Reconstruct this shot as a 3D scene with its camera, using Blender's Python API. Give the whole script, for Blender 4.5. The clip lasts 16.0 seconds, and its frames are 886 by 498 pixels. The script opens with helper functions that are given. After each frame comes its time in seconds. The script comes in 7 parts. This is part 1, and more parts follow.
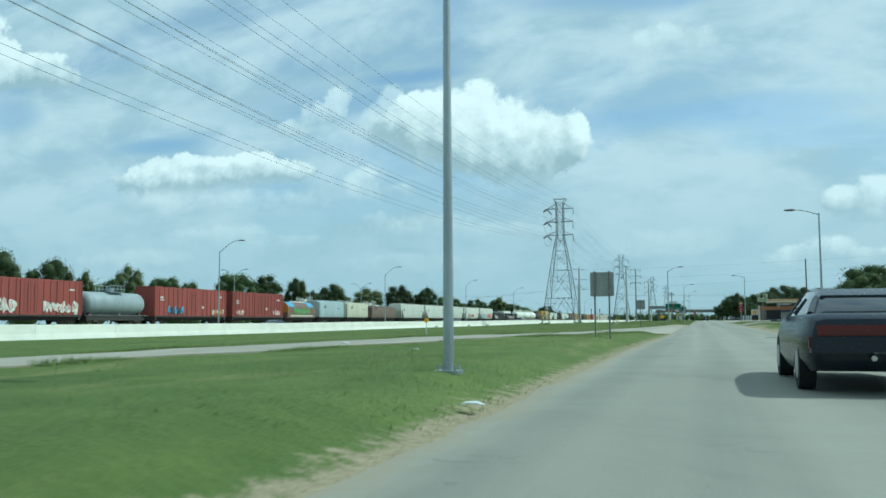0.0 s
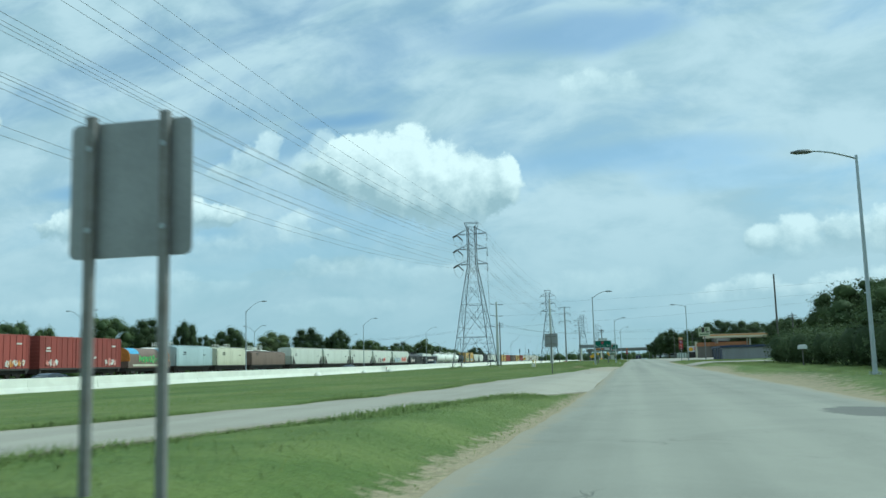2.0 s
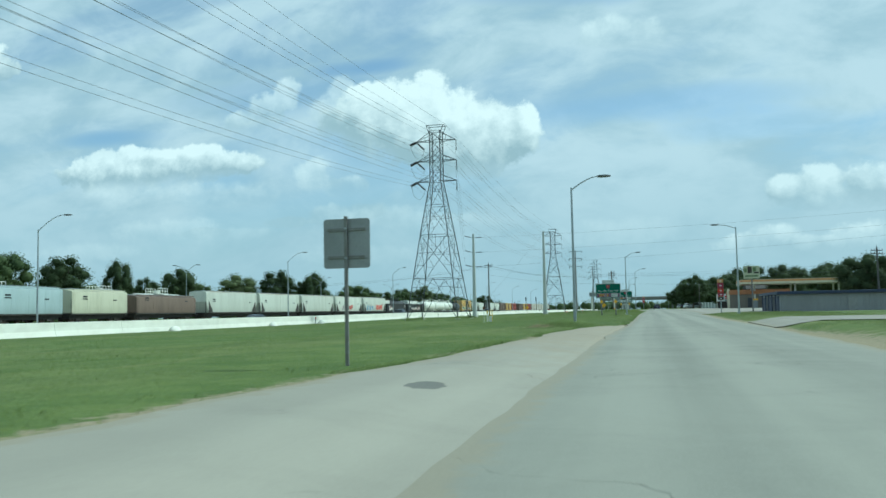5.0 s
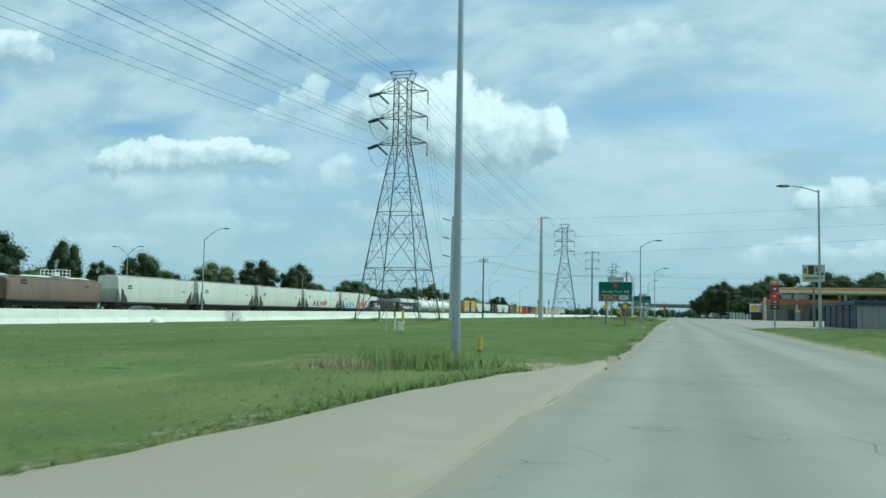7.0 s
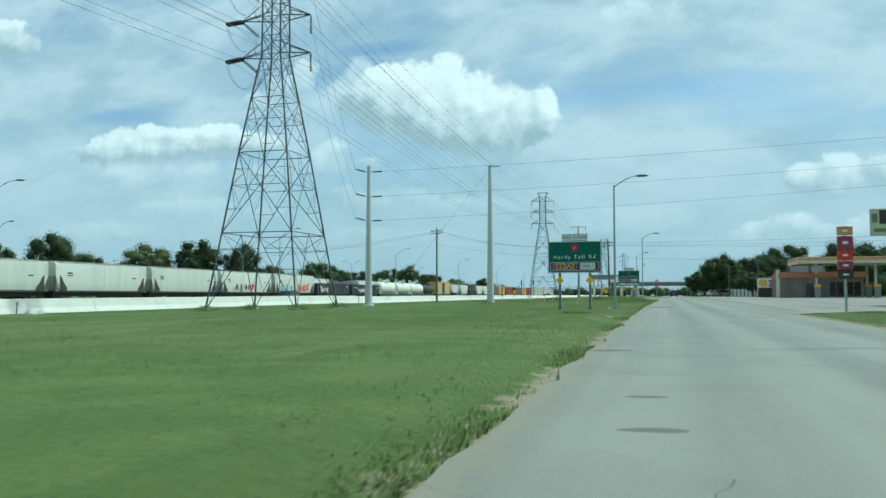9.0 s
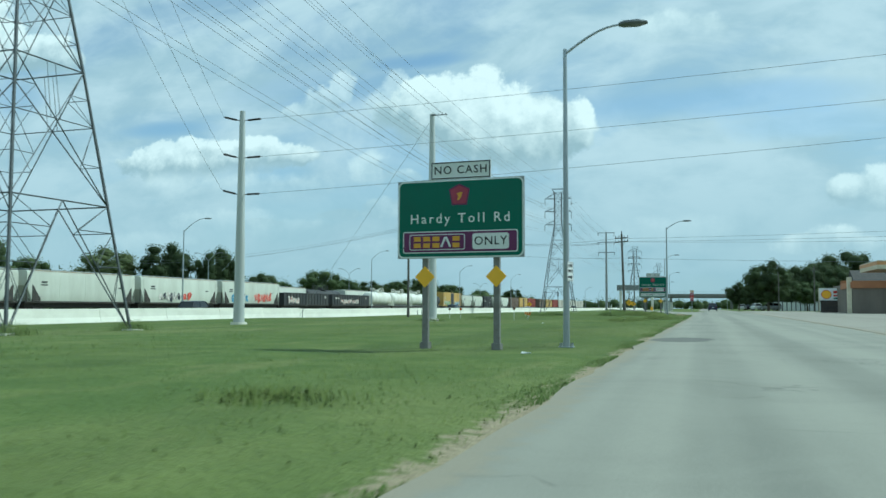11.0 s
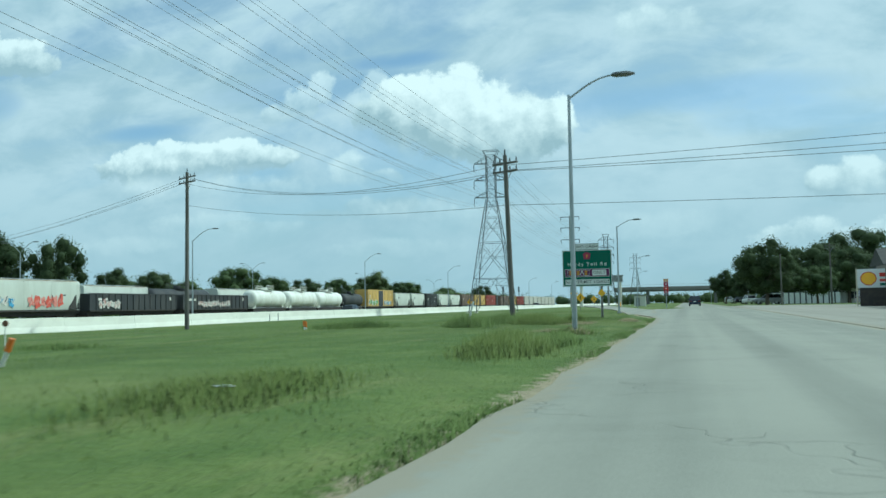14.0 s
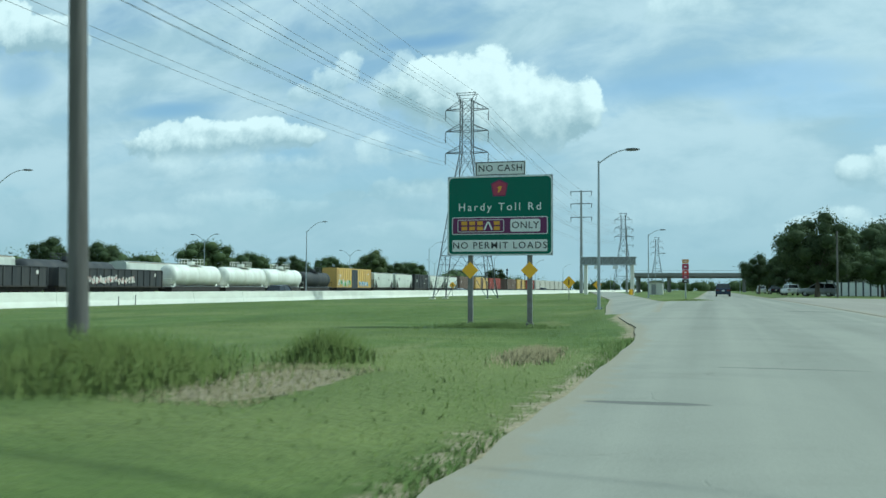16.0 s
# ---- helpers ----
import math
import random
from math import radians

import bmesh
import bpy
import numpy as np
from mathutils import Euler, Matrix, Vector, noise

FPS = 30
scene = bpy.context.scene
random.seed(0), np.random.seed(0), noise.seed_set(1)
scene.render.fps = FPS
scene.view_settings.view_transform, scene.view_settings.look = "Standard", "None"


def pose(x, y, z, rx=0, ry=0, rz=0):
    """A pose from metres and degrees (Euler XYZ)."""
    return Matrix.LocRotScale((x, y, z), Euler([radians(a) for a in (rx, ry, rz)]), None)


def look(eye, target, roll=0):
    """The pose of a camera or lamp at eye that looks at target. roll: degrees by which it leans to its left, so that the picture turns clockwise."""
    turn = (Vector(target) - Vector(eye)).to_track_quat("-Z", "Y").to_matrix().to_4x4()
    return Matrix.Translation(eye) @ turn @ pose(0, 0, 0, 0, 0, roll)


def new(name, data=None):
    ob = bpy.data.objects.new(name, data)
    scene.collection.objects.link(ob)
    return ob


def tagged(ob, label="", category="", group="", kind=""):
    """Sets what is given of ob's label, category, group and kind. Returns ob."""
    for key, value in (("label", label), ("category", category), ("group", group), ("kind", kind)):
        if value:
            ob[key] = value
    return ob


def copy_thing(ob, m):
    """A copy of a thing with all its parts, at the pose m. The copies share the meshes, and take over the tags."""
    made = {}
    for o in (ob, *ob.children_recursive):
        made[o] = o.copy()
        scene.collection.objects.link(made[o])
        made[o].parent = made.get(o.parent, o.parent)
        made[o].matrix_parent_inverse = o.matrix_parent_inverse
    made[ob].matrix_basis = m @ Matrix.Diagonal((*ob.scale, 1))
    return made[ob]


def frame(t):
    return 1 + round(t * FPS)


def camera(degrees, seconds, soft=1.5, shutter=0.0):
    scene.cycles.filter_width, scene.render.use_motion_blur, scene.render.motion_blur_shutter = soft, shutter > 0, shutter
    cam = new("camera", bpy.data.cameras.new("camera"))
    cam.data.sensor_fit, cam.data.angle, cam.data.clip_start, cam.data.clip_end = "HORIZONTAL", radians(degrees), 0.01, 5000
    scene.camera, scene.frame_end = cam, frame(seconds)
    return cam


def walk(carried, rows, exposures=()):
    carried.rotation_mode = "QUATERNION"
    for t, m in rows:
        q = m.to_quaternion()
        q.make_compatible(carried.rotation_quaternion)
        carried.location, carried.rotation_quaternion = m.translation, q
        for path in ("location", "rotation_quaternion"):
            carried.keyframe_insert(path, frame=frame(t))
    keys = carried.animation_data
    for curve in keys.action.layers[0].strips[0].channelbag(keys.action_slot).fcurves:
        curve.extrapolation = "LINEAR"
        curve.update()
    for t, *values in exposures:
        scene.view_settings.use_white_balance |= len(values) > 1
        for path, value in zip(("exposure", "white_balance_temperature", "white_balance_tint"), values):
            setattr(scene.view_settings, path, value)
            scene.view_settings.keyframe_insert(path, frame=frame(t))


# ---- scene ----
cam = camera(52.7, 16.0, 1.5, 0.14)
PATH = [
    (0, (-0.209, 2.955, 0.318), (-0.757, 4.871, 0.481), -0.3),
    (0.5, (-0.351, 10.199, 0.372), (-0.863, 12.117, 0.615), -0.2),
    (1, (-0.479, 17.4, 0.384), (-0.953, 19.328, 0.623), -0.2),
    (1.5, (-0.505, 24.713, 0.476), (-0.943, 26.651, 0.704), -1.0),
    (2, (-0.539, 31.928, 0.5), (-0.939, 33.871, 0.756), -1.6),
    (2.5, (-0.539, 39.299, 0.501), (-0.949, 41.246, 0.704), -1.4),
    (3, (-0.484, 46.733, 0.506), (-0.922, 48.679, 0.647), -1.9),
    (3.5, (-0.458, 54.245, 0.555), (-0.924, 56.187, 0.665), -1.4),
    (4, (-0.471, 61.839, 0.557), (-0.908, 63.788, 0.673), -1.7),
    (6.5, (-0.463, 99.839, 0.724), (-0.952, 101.771, 0.893), 0.5),
    (7, (-0.526, 107.121, 0.713), (-1.019, 109.054, 0.856), 1.0),
    (7.5, (-0.531, 114.626, 0.707), (-1.016, 116.562, 0.834), -0.2),
    (8, (-0.424, 122.34, 0.684), (-0.905, 124.277, 0.809), -1.0),
    (8.5, (-0.463, 130.267, 0.699), (-0.927, 132.209, 0.803), -0.3),
    (11, (-0.064, 169.739, 0.895), (-0.621, 171.656, 1.026), 0.2),
    (11.5, (-0.044, 177.487, 0.963), (-0.588, 179.407, 1.098), 0.3),
    (12, (0.049, 185.264, 1.005), (-0.498, 187.183, 1.131), 0.1),
    (12.5, (0.071, 193.057, 1.076), (-0.475, 194.976, 1.211), 0.3),
    (13, (0.174, 201.0, 1.095), (-0.355, 202.923, 1.241), -0.7),
    (13.5, (0.311, 208.873, 1.097), (-0.223, 210.796, 1.219), -0.6),
    (14, (0.373, 216.796, 1.076), (-0.146, 218.724, 1.204), -1.0),
    (14.5, (0.474, 224.812, 1.125), (-0.02, 226.745, 1.263), -1.0),
    (15, (0.366, 232.743, 1.208), (-0.145, 234.671, 1.344), -0.7),
    (15.5, (0.314, 240.53, 1.206), (-0.217, 242.454, 1.329), -0.2),
    (16, (0.251, 248.287, 1.203), (-0.32, 250.201, 1.292), 0.3),
]
walk(cam, [(t, look(eye, target, roll)) for t, eye, target, roll in PATH], [(0, -0.03, 5300, -15), (16, -0.03, 5300, -15)])

# ---- light: sky with broken cloud, sun ahead on the right ----
SUN_DIR = Vector((0.66, 0.34, 0.80)).normalized()
sun = new("sun", bpy.data.lights.new("sun", "SUN"))
sun.data.energy, sun.data.angle, sun.data.color = 3.2, radians(1.2), (1.0, 0.96, 0.88)
sun.rotation_euler = (-SUN_DIR).to_track_quat("-Z", "Y").to_euler()


class Graph:
    """Short spelling for node trees."""

    def __init__(self, tree):
        self.t = tree

    def n(self, kind, **props):
        node = self.t.nodes.new(kind)
        for k, v in props.items():
            setattr(node, k, v)
        return node

    def put(self, socket, v):
        if isinstance(v, bpy.types.NodeSocket):
            self.t.links.new(v, socket)
        elif v is not None:
            socket.default_value = v

    def m(self, op, a, b=None, c=None, clamp=False):
        node = self.n("ShaderNodeMath", operation=op, use_clamp=clamp)
        for s, v in zip(node.inputs, (a, b, c)):
            self.put(s, v)
        return node.outputs[0]

    def ramp(self, v, lo, hi, a=0.0, b=1.0, smooth=True):
        node = self.n("ShaderNodeMapRange", interpolation_type="SMOOTHSTEP" if smooth else "LINEAR")
        for s, x in zip(node.inputs, (v, lo, hi, a, b)):
            self.put(s, x)
        return node.outputs[0]

    def mix(self, f, a, b):
        node = self.n("ShaderNodeMix", data_type="RGBA")
        self.put(node.inputs[0], f)
        self.put(node.inputs[6], a if isinstance(a, bpy.types.NodeSocket) else (*a, 1))
        self.put(node.inputs[7], b if isinstance(b, bpy.types.NodeSocket) else (*b, 1))
        return node.outputs[2]

    def xyz(self, x, y, z):
        node = self.n("ShaderNodeCombineXYZ")
        for s, v in zip(node.inputs, (x, y, z)):
            self.put(s, v)
        return node.outputs[0]

    def oval(self, vec, cu, cv, a, b):
        """Squared distance from the middle of an oval, 1 on its rim."""
        sc = self.n("ShaderNodeVectorMath", operation="MULTIPLY_ADD")
        self.put(sc.inputs[0], vec)
        sc.inputs[1].default_value, sc.inputs[2].default_value = (1 / a, 1 / b, 0), (-cu / a, -cv / b, 0)
        dot = self.n("ShaderNodeVectorMath", operation="DOT_PRODUCT")
        self.put(dot.inputs[0], sc.outputs[0])
        self.put(dot.inputs[1], sc.outputs[0])
        return dot.outputs["Value"]

    def noise(self, vec, scale, detail=5.0, rough=0.55, distort=0.0):
        node = self.n("ShaderNodeTexNoise")
        self.put(node.inputs["Vector"], vec)
        for k, v in (("Scale", scale), ("Detail", detail), ("Roughness", rough), ("Distortion", distort)):
            node.inputs[k].default_value = v
        return node.outputs["Fac"]


def make_sky():
    w = bpy.data.worlds.new("sky")
    w.use_nodes = True
    g = Graph(w.node_tree)
    g.t.nodes.clear()
    sky = g.n("ShaderNodeTexSky", sky_type="NISHITA", sun_disc=False)
    sky.sun_elevation = math.asin(SUN_DIR.z)
    sky.sun_rotation = math.atan2(SUN_DIR.x, SUN_DIR.y)
    sky.air_density, sky.dust_density, sky.ozone_density = 1.0, 0.6, 2.0
    tc = g.n("ShaderNodeTexCoord")
    sep = g.n("ShaderNodeSeparateXYZ")
    g.t.links.new(tc.outputs["Generated"], sep.inputs[0])
    dx, dy, dz = sep.outputs
    ahead = g.m("MAXIMUM", dy, 0.08)
    u, v = g.m("DIVIDE", dx, ahead), g.m("DIVIDE", dz, ahead)
    uv = g.xyz(u, v, 0.0)
    # broad broken veil: drawn-out sheets, finer blotches, blue gaps between them
    sheet = g.xyz(g.m("ADD", g.m("MULTIPLY", u, 1.0), g.m("MULTIPLY", v, 0.3)), g.m("MULTIPLY", g.m("SUBTRACT", v, g.m("MULTIPLY", u, 0.22)), 4.0), 3.7)
    big = g.noise(sheet, 2.6, 5.0, 0.52, 0.5)
    fine = g.noise(g.xyz(g.m("MULTIPLY", u, 1.0), g.m("MULTIPLY", v, 1.9), 8.2), 7.5, 6.0, 0.58, 0.35)
    cover = g.m("ADD", g.m("MULTIPLY", big, 0.70), g.m("MULTIPLY", fine, 0.30))
    veil = g.ramp(cover, 0.35, 0.55, 0.52, 0.97)
    # blue gaps seen between the heaps
    for cu, cv, a, b, deep in ((-0.45, 0.270, 0.14, 0.030, 0.4), (0.02, 0.226, 0.16, 0.022, 0.5), (-0.06, 0.372, 0.14, 0.030, 0.62), (-0.33, 0.294, 0.09, 0.012, 0.8), (-0.67, 0.229, 0.08, 0.012, 0.7), (-0.90, 0.285, 0.05, 0.030, 0.5), (-0.50, 0.165, 0.05, 0.012, 0.5), (0.12, 0.195, 0.10, 0.020, 0.4)):
        hole = g.m("SUBTRACT", 1.0, g.oval(uv, cu, cv, a, b))
        hole = g.ramp(g.m("ADD", hole, g.m("MULTIPLY", g.m("SUBTRACT", fine, 0.5), 3.0)), -0.3, 1.1)
        veil = g.m("MULTIPLY", veil, g.m("SUBTRACT", 1.0, g.m("MULTIPLY", hole, deep)))
    veil_col = g.mix(g.ramp(fine, 0.34, 0.66), (0.60, 0.71, 0.78), (0.83, 0.895, 0.94))
    haze = g.ramp(dz, 0.0, 0.20, 0.75, 0.0)
    sky_b = g.n("ShaderNodeBackground")
    sky_b.inputs[1].default_value = 0.12
    g.t.links.new(sky.outputs[0], sky_b.inputs[0])
    veil_b = g.n("ShaderNodeBackground")
    g.t.links.new(veil_col, veil_b.inputs[0])
    veil_b.inputs[1].default_value = 0.80
    m1 = g.n("ShaderNodeMixShader")
    g.put(m1.inputs[0], veil)
    g.t.links.new(sky_b.outputs[0], m1.inputs[1])
    g.t.links.new(veil_b.outputs[0], m1.inputs[2])
    haze_b = g.n("ShaderNodeBackground")
    haze_b.inputs[0].default_value = (0.52, 0.655, 0.725, 1)
    haze_b.inputs[1].default_value = 0.80
    m2 = g.n("ShaderNodeMixShader")
    g.put(m2.inputs[0], haze)
    g.t.links.new(m1.outputs[0], m2.inputs[1])
    g.t.links.new(haze_b.outputs[0], m2.inputs[2])
    last = m2.outputs[0]
    # heaped clouds: middle, half width, height above and below, softness
    w1 = g.noise(uv, 13.0, 6.0, 0.62)
    w3 = g.noise(g.xyz(g.m("ADD", u, 3.3), g.m("ADD", v, 5.1), 2.0), 85.0, 4.0, 0.6)
    w2 = g.noise(g.xyz(g.m("ADD", u, 7.3), g.m("ADD", v, 2.1), 1.0), 36.0, 5.0, 0.6)
    crisp = g.noise(g.xyz(g.m("ADD", u, 0.010), g.m("ADD", v, 0.010), 0.0), 13.0, 6.0, 0.62)
    rough = g.m("ADD", g.m("MULTIPLY", g.m("SUBTRACT", w1, 0.5), 2.0), g.m("MULTIPLY", g.m("SUBTRACT", w2, 0.5), 2.2))
    rough = g.m("ADD", rough, g.m("MULTIPLY", g.m("SUBTRACT", w3, 0.5), 0.7))
    edge = g.m("SUBTRACT", crisp, w1)
    heaps = [
        # base height, height, opacity, sharpness, relief, lobes (u, v, a, b)
        (0.158, 0.105, 1.0, 0.75, 1.0, ((-0.312, 0.243, 0.046, 0.033), (-0.275, 0.248, 0.050, 0.030), (-0.240, 0.252, 0.028, 0.034), (-0.205, 0.222, 0.050, 0.034), (-0.165, 0.208, 0.044, 0.034), (-0.131, 0.204, 0.020, 0.034), (-0.235, 0.212, 0.105, 0.050), (-0.190, 0.186, 0.075, 0.034), (-0.330, 0.230, 0.050, 0.030))),
        (0.215, 0.060, 0.50, 1.3, 0.3, ((-0.362, 0.242, 0.034, 0.024), (-0.350, 0.266, 0.018, 0.022))),
        (0.225, 0.060, 0.62, 1.0, 0.5, ((-0.419, 0.268, 0.022, 0.026), (-0.447, 0.250, 0.036, 0.024), (-0.475, 0.238, 0.030, 0.016))),
        (0.170, 0.052, 0.92, 0.7, 0.8, ((-0.600, 0.186, 0.145, 0.028), (-0.700, 0.187, 0.045, 0.012), (-0.668, 0.197, 0.030, 0.020), (-0.632, 0.199, 0.030, 0.021), (-0.580, 0.196, 0.040, 0.018), (-0.540, 0.199, 0.040, 0.018), (-0.490, 0.187, 0.050, 0.014))),
        (0.128, 0.06, 0.42, 1.6, 0.3, ((-0.555, 0.150, 0.13, 0.022), (-0.66, 0.152, 0.040, 0.024), (-0.48, 0.142, 0.06, 0.016))),
        (0.082, 0.05, 0.34, 1.8, 0.3, ((-0.575, 0.108, 0.09, 0.018), (-0.50, 0.098, 0.09, 0.012), (-0.30, 0.115, 0.06, 0.018), (-0.22, 0.10, 0.07, 0.016))),
        (0.316, 0.08, 0.90, 0.7, 0.8, ((-0.875, 0.345, 0.075, 0.030), (-0.855, 0.357, 0.045, 0.016), (-0.955, 0.40, 0.050, 0.040), (-0.925, 0.372, 0.04, 0.03), (-0.825, 0.332, 0.035, 0.018))),
        (0.142, 0.05, 0.60, 1.2, 0.4, ((-0.385, 0.172, 0.030, 0.024), (-0.345, 0.152, 0.03, 0.014))),
        (0.104, 0.06, 0.70, 1.0, 0.7, ((0.150, 0.126, 0.030, 0.016), (0.181, 0.130, 0.032, 0.022), (0.232, 0.130, 0.040, 0.022), (0.31, 0.13, 0.07, 0.034), (0.20, 0.113, 0.08, 0.014))),
        (0.050, 0.05, 0.60, 1.2, 0.5, ((0.131, 0.074, 0.030, 0.017), (0.105, 0.068, 0.040, 0.013), (0.17, 0.062, 0.05, 0.014), (0.26, 0.07, 0.08, 0.022))),
        (0.096, 0.16, 0.50, 1.0, 0.3, ((-0.527, 0.103, 0.034, 0.008), (-0.318, 0.122, 0.034, 0.012), (-0.365, 0.118, 0.03, 0.015), (-0.42, 0.112, 0.03, 0.008))),
        (0.200, 0.30, 0.40, 1.4, 0.3, ((-0.72, 0.208, 0.09, 0.010), (0.08, 0.150, 0.08, 0.012))),
        (0.285, 0.06, 0.55, 1.5, 0.4, ((-0.025, 0.312, 0.050, 0.022), (0.005, 0.306, 0.035, 0.018))),
        (0.045, 0.05, 0.22, 2.0, 0.2, ((-0.03, 0.085, 0.08, 0.02), (-0.33, 0.07, 0.09, 0.013), (-0.70, 0.085, 0.09, 0.015))),
        (0.48, 0.10, 0.85, 0.7, 0.5, ((-0.55, 0.58, 0.16, 0.06), (0.28, 0.52, 0.14, 0.06), (0.55, 0.30, 0.12, 0.05), (-1.25, 0.30, 0.2, 0.05))),
    ]

    def pile(lobes, vec):
        q = None
        for lobe in lobes:
            d = g.oval(vec, *lobe)
            q = d if q is None else g.m("SMOOTH_MIN", q, d, 0.55)
        return g.m("SUBTRACT", 1.0, q)

    sunward = g.xyz(g.m("ADD", u, 0.010), g.m("ADD", v, 0.012), 0.0)
    for base, tall, opaque, soft, relief, lobes in heaps:
        mass = pile(lobes, uv)
        # the flat underside of the great heap climbs away from the sun
        floor_v = g.m("ADD", base, g.m("MULTIPLY", g.m("MAXIMUM", g.m("SUBTRACT", -0.25, u), 0.0), 0.5)) if tall == 0.105 else base
        q = g.m("ADD", g.m("MINIMUM", g.m("MULTIPLY", mass, 1.7), 1.5), g.m("MULTIPLY", rough, 1.35))
        q = g.m("MINIMUM", q, g.m("ADD", g.m("MULTIPLY", g.m("ADD", g.m("SUBTRACT", v, floor_v), 0.012), 26.0), g.m("MULTIPLY", rough, 0.35)))
        alpha = g.m("MULTIPLY", g.ramp(q, -0.05, soft), opaque)
        alpha = g.m("MULTIPLY", alpha, g.ramp(dy, 0.1, 0.3))
        lit = g.ramp(g.m("ADD", g.m("SUBTRACT", v, floor_v), g.m("MULTIPLY", g.m("SUBTRACT", w1, 0.5), 0.05)), 0.02 * tall, 0.72 * tall)
        lit = g.m("ADD", g.m("MULTIPLY", lit, 0.86), g.m("MULTIPLY", edge, -1.9))
        if relief > 0.6:
            # the side turned to the sun is brighter than the one turned away
            slope = g.m("SUBTRACT", mass, pile(lobes, sunward))
            lit = g.m("ADD", lit, g.m("MULTIPLY", g.m("MINIMUM", g.m("MAXIMUM", slope, -0.8), 0.9), 0.30 * relief))
        lit = g.m("ADD", lit, g.m("MULTIPLY", g.m("SUBTRACT", w2, 0.5), 0.6), clamp=True)
        col = g.mix(lit, (0.43, 0.515, 0.55) if relief > 0.6 else (0.47, 0.56, 0.60), (0.96, 0.97, 0.945))
        b_ = g.n("ShaderNodeBackground")
        g.t.links.new(col, b_.inputs[0])
        b_.inputs[1].default_value = 0.98
        mm = g.n("ShaderNodeMixShader")
        g.put(mm.inputs[0], alpha)
        g.t.links.new(last, mm.inputs[1])
        g.t.links.new(b_.outputs[0], mm.inputs[2])
        last = mm.outputs[0]
    out = g.n("ShaderNodeOutputWorld")
    g.t.links.new(last, out.inputs[0])
    scene.world = w


make_sky()


# ---- materials ----
def material(name, col, rough=0.8, metal=0.0, second=None, scale=1.5, fine=25.0, bump=0.02, streak=1.0, amount=0.6, per_object=0.0, spec=0.4):
    """Two colours mixed by coarse and fine noise, with relief; streak > 1 draws stains out along z."""
    mt = bpy.data.materials.new(name)
    mt.use_nodes = True
    g = Graph(mt.node_tree)
    bs = g.t.nodes["Principled BSDF"]
    second = second or tuple(c * 0.72 for c in col)
    geo = g.n("ShaderNodeNewGeometry")
    mp = g.n("ShaderNodeMapping")
    g.t.links.new(geo.outputs["Position"], mp.inputs["Vector"])
    mp.inputs["Scale"].default_value = (1, 1, 1 / streak)
    coarse = g.noise(mp.outputs[0], scale, 5.0, 0.6, 0.4)
    small = g.noise(mp.outputs[0], fine, 3.0, 0.6)
    f = g.m("ADD", g.m("MULTIPLY", g.ramp(coarse, 0.35, 0.68), amount), g.m("MULTIPLY", g.m("SUBTRACT", small, 0.5), 0.6), clamp=True)
    c = g.mix(f, col, second)
    if per_object:
        oi = g.n("ShaderNodeObjectInfo")
        hsv = g.n("ShaderNodeHueSaturation")
        g.put(hsv.inputs["Value"], g.m("ADD", 1 - per_object / 2, g.m("MULTIPLY", oi.outputs["Random"], per_object)))
        g.t.links.new(c, hsv.inputs["Color"])
        c = hsv.outputs[0]
    g.t.links.new(c, bs.inputs["Base Color"])
    g.put(bs.inputs["Roughness"], g.m("ADD", rough - 0.08, g.m("MULTIPLY", small, 0.16), clamp=True))
    bs.inputs["Metallic"].default_value = metal
    bs.inputs["Specular IOR Level"].default_value = spec
    if bump:
        bp = g.n("ShaderNodeBump")
        bp.inputs["Strength"].default_value = 0.6
        bp.inputs["Distance"].default_value = bump
        g.put(bp.inputs["Height"], g.m("ADD", coarse, small))
        g.t.links.new(bp.outputs[0], bs.inputs["Normal"])
    return mt


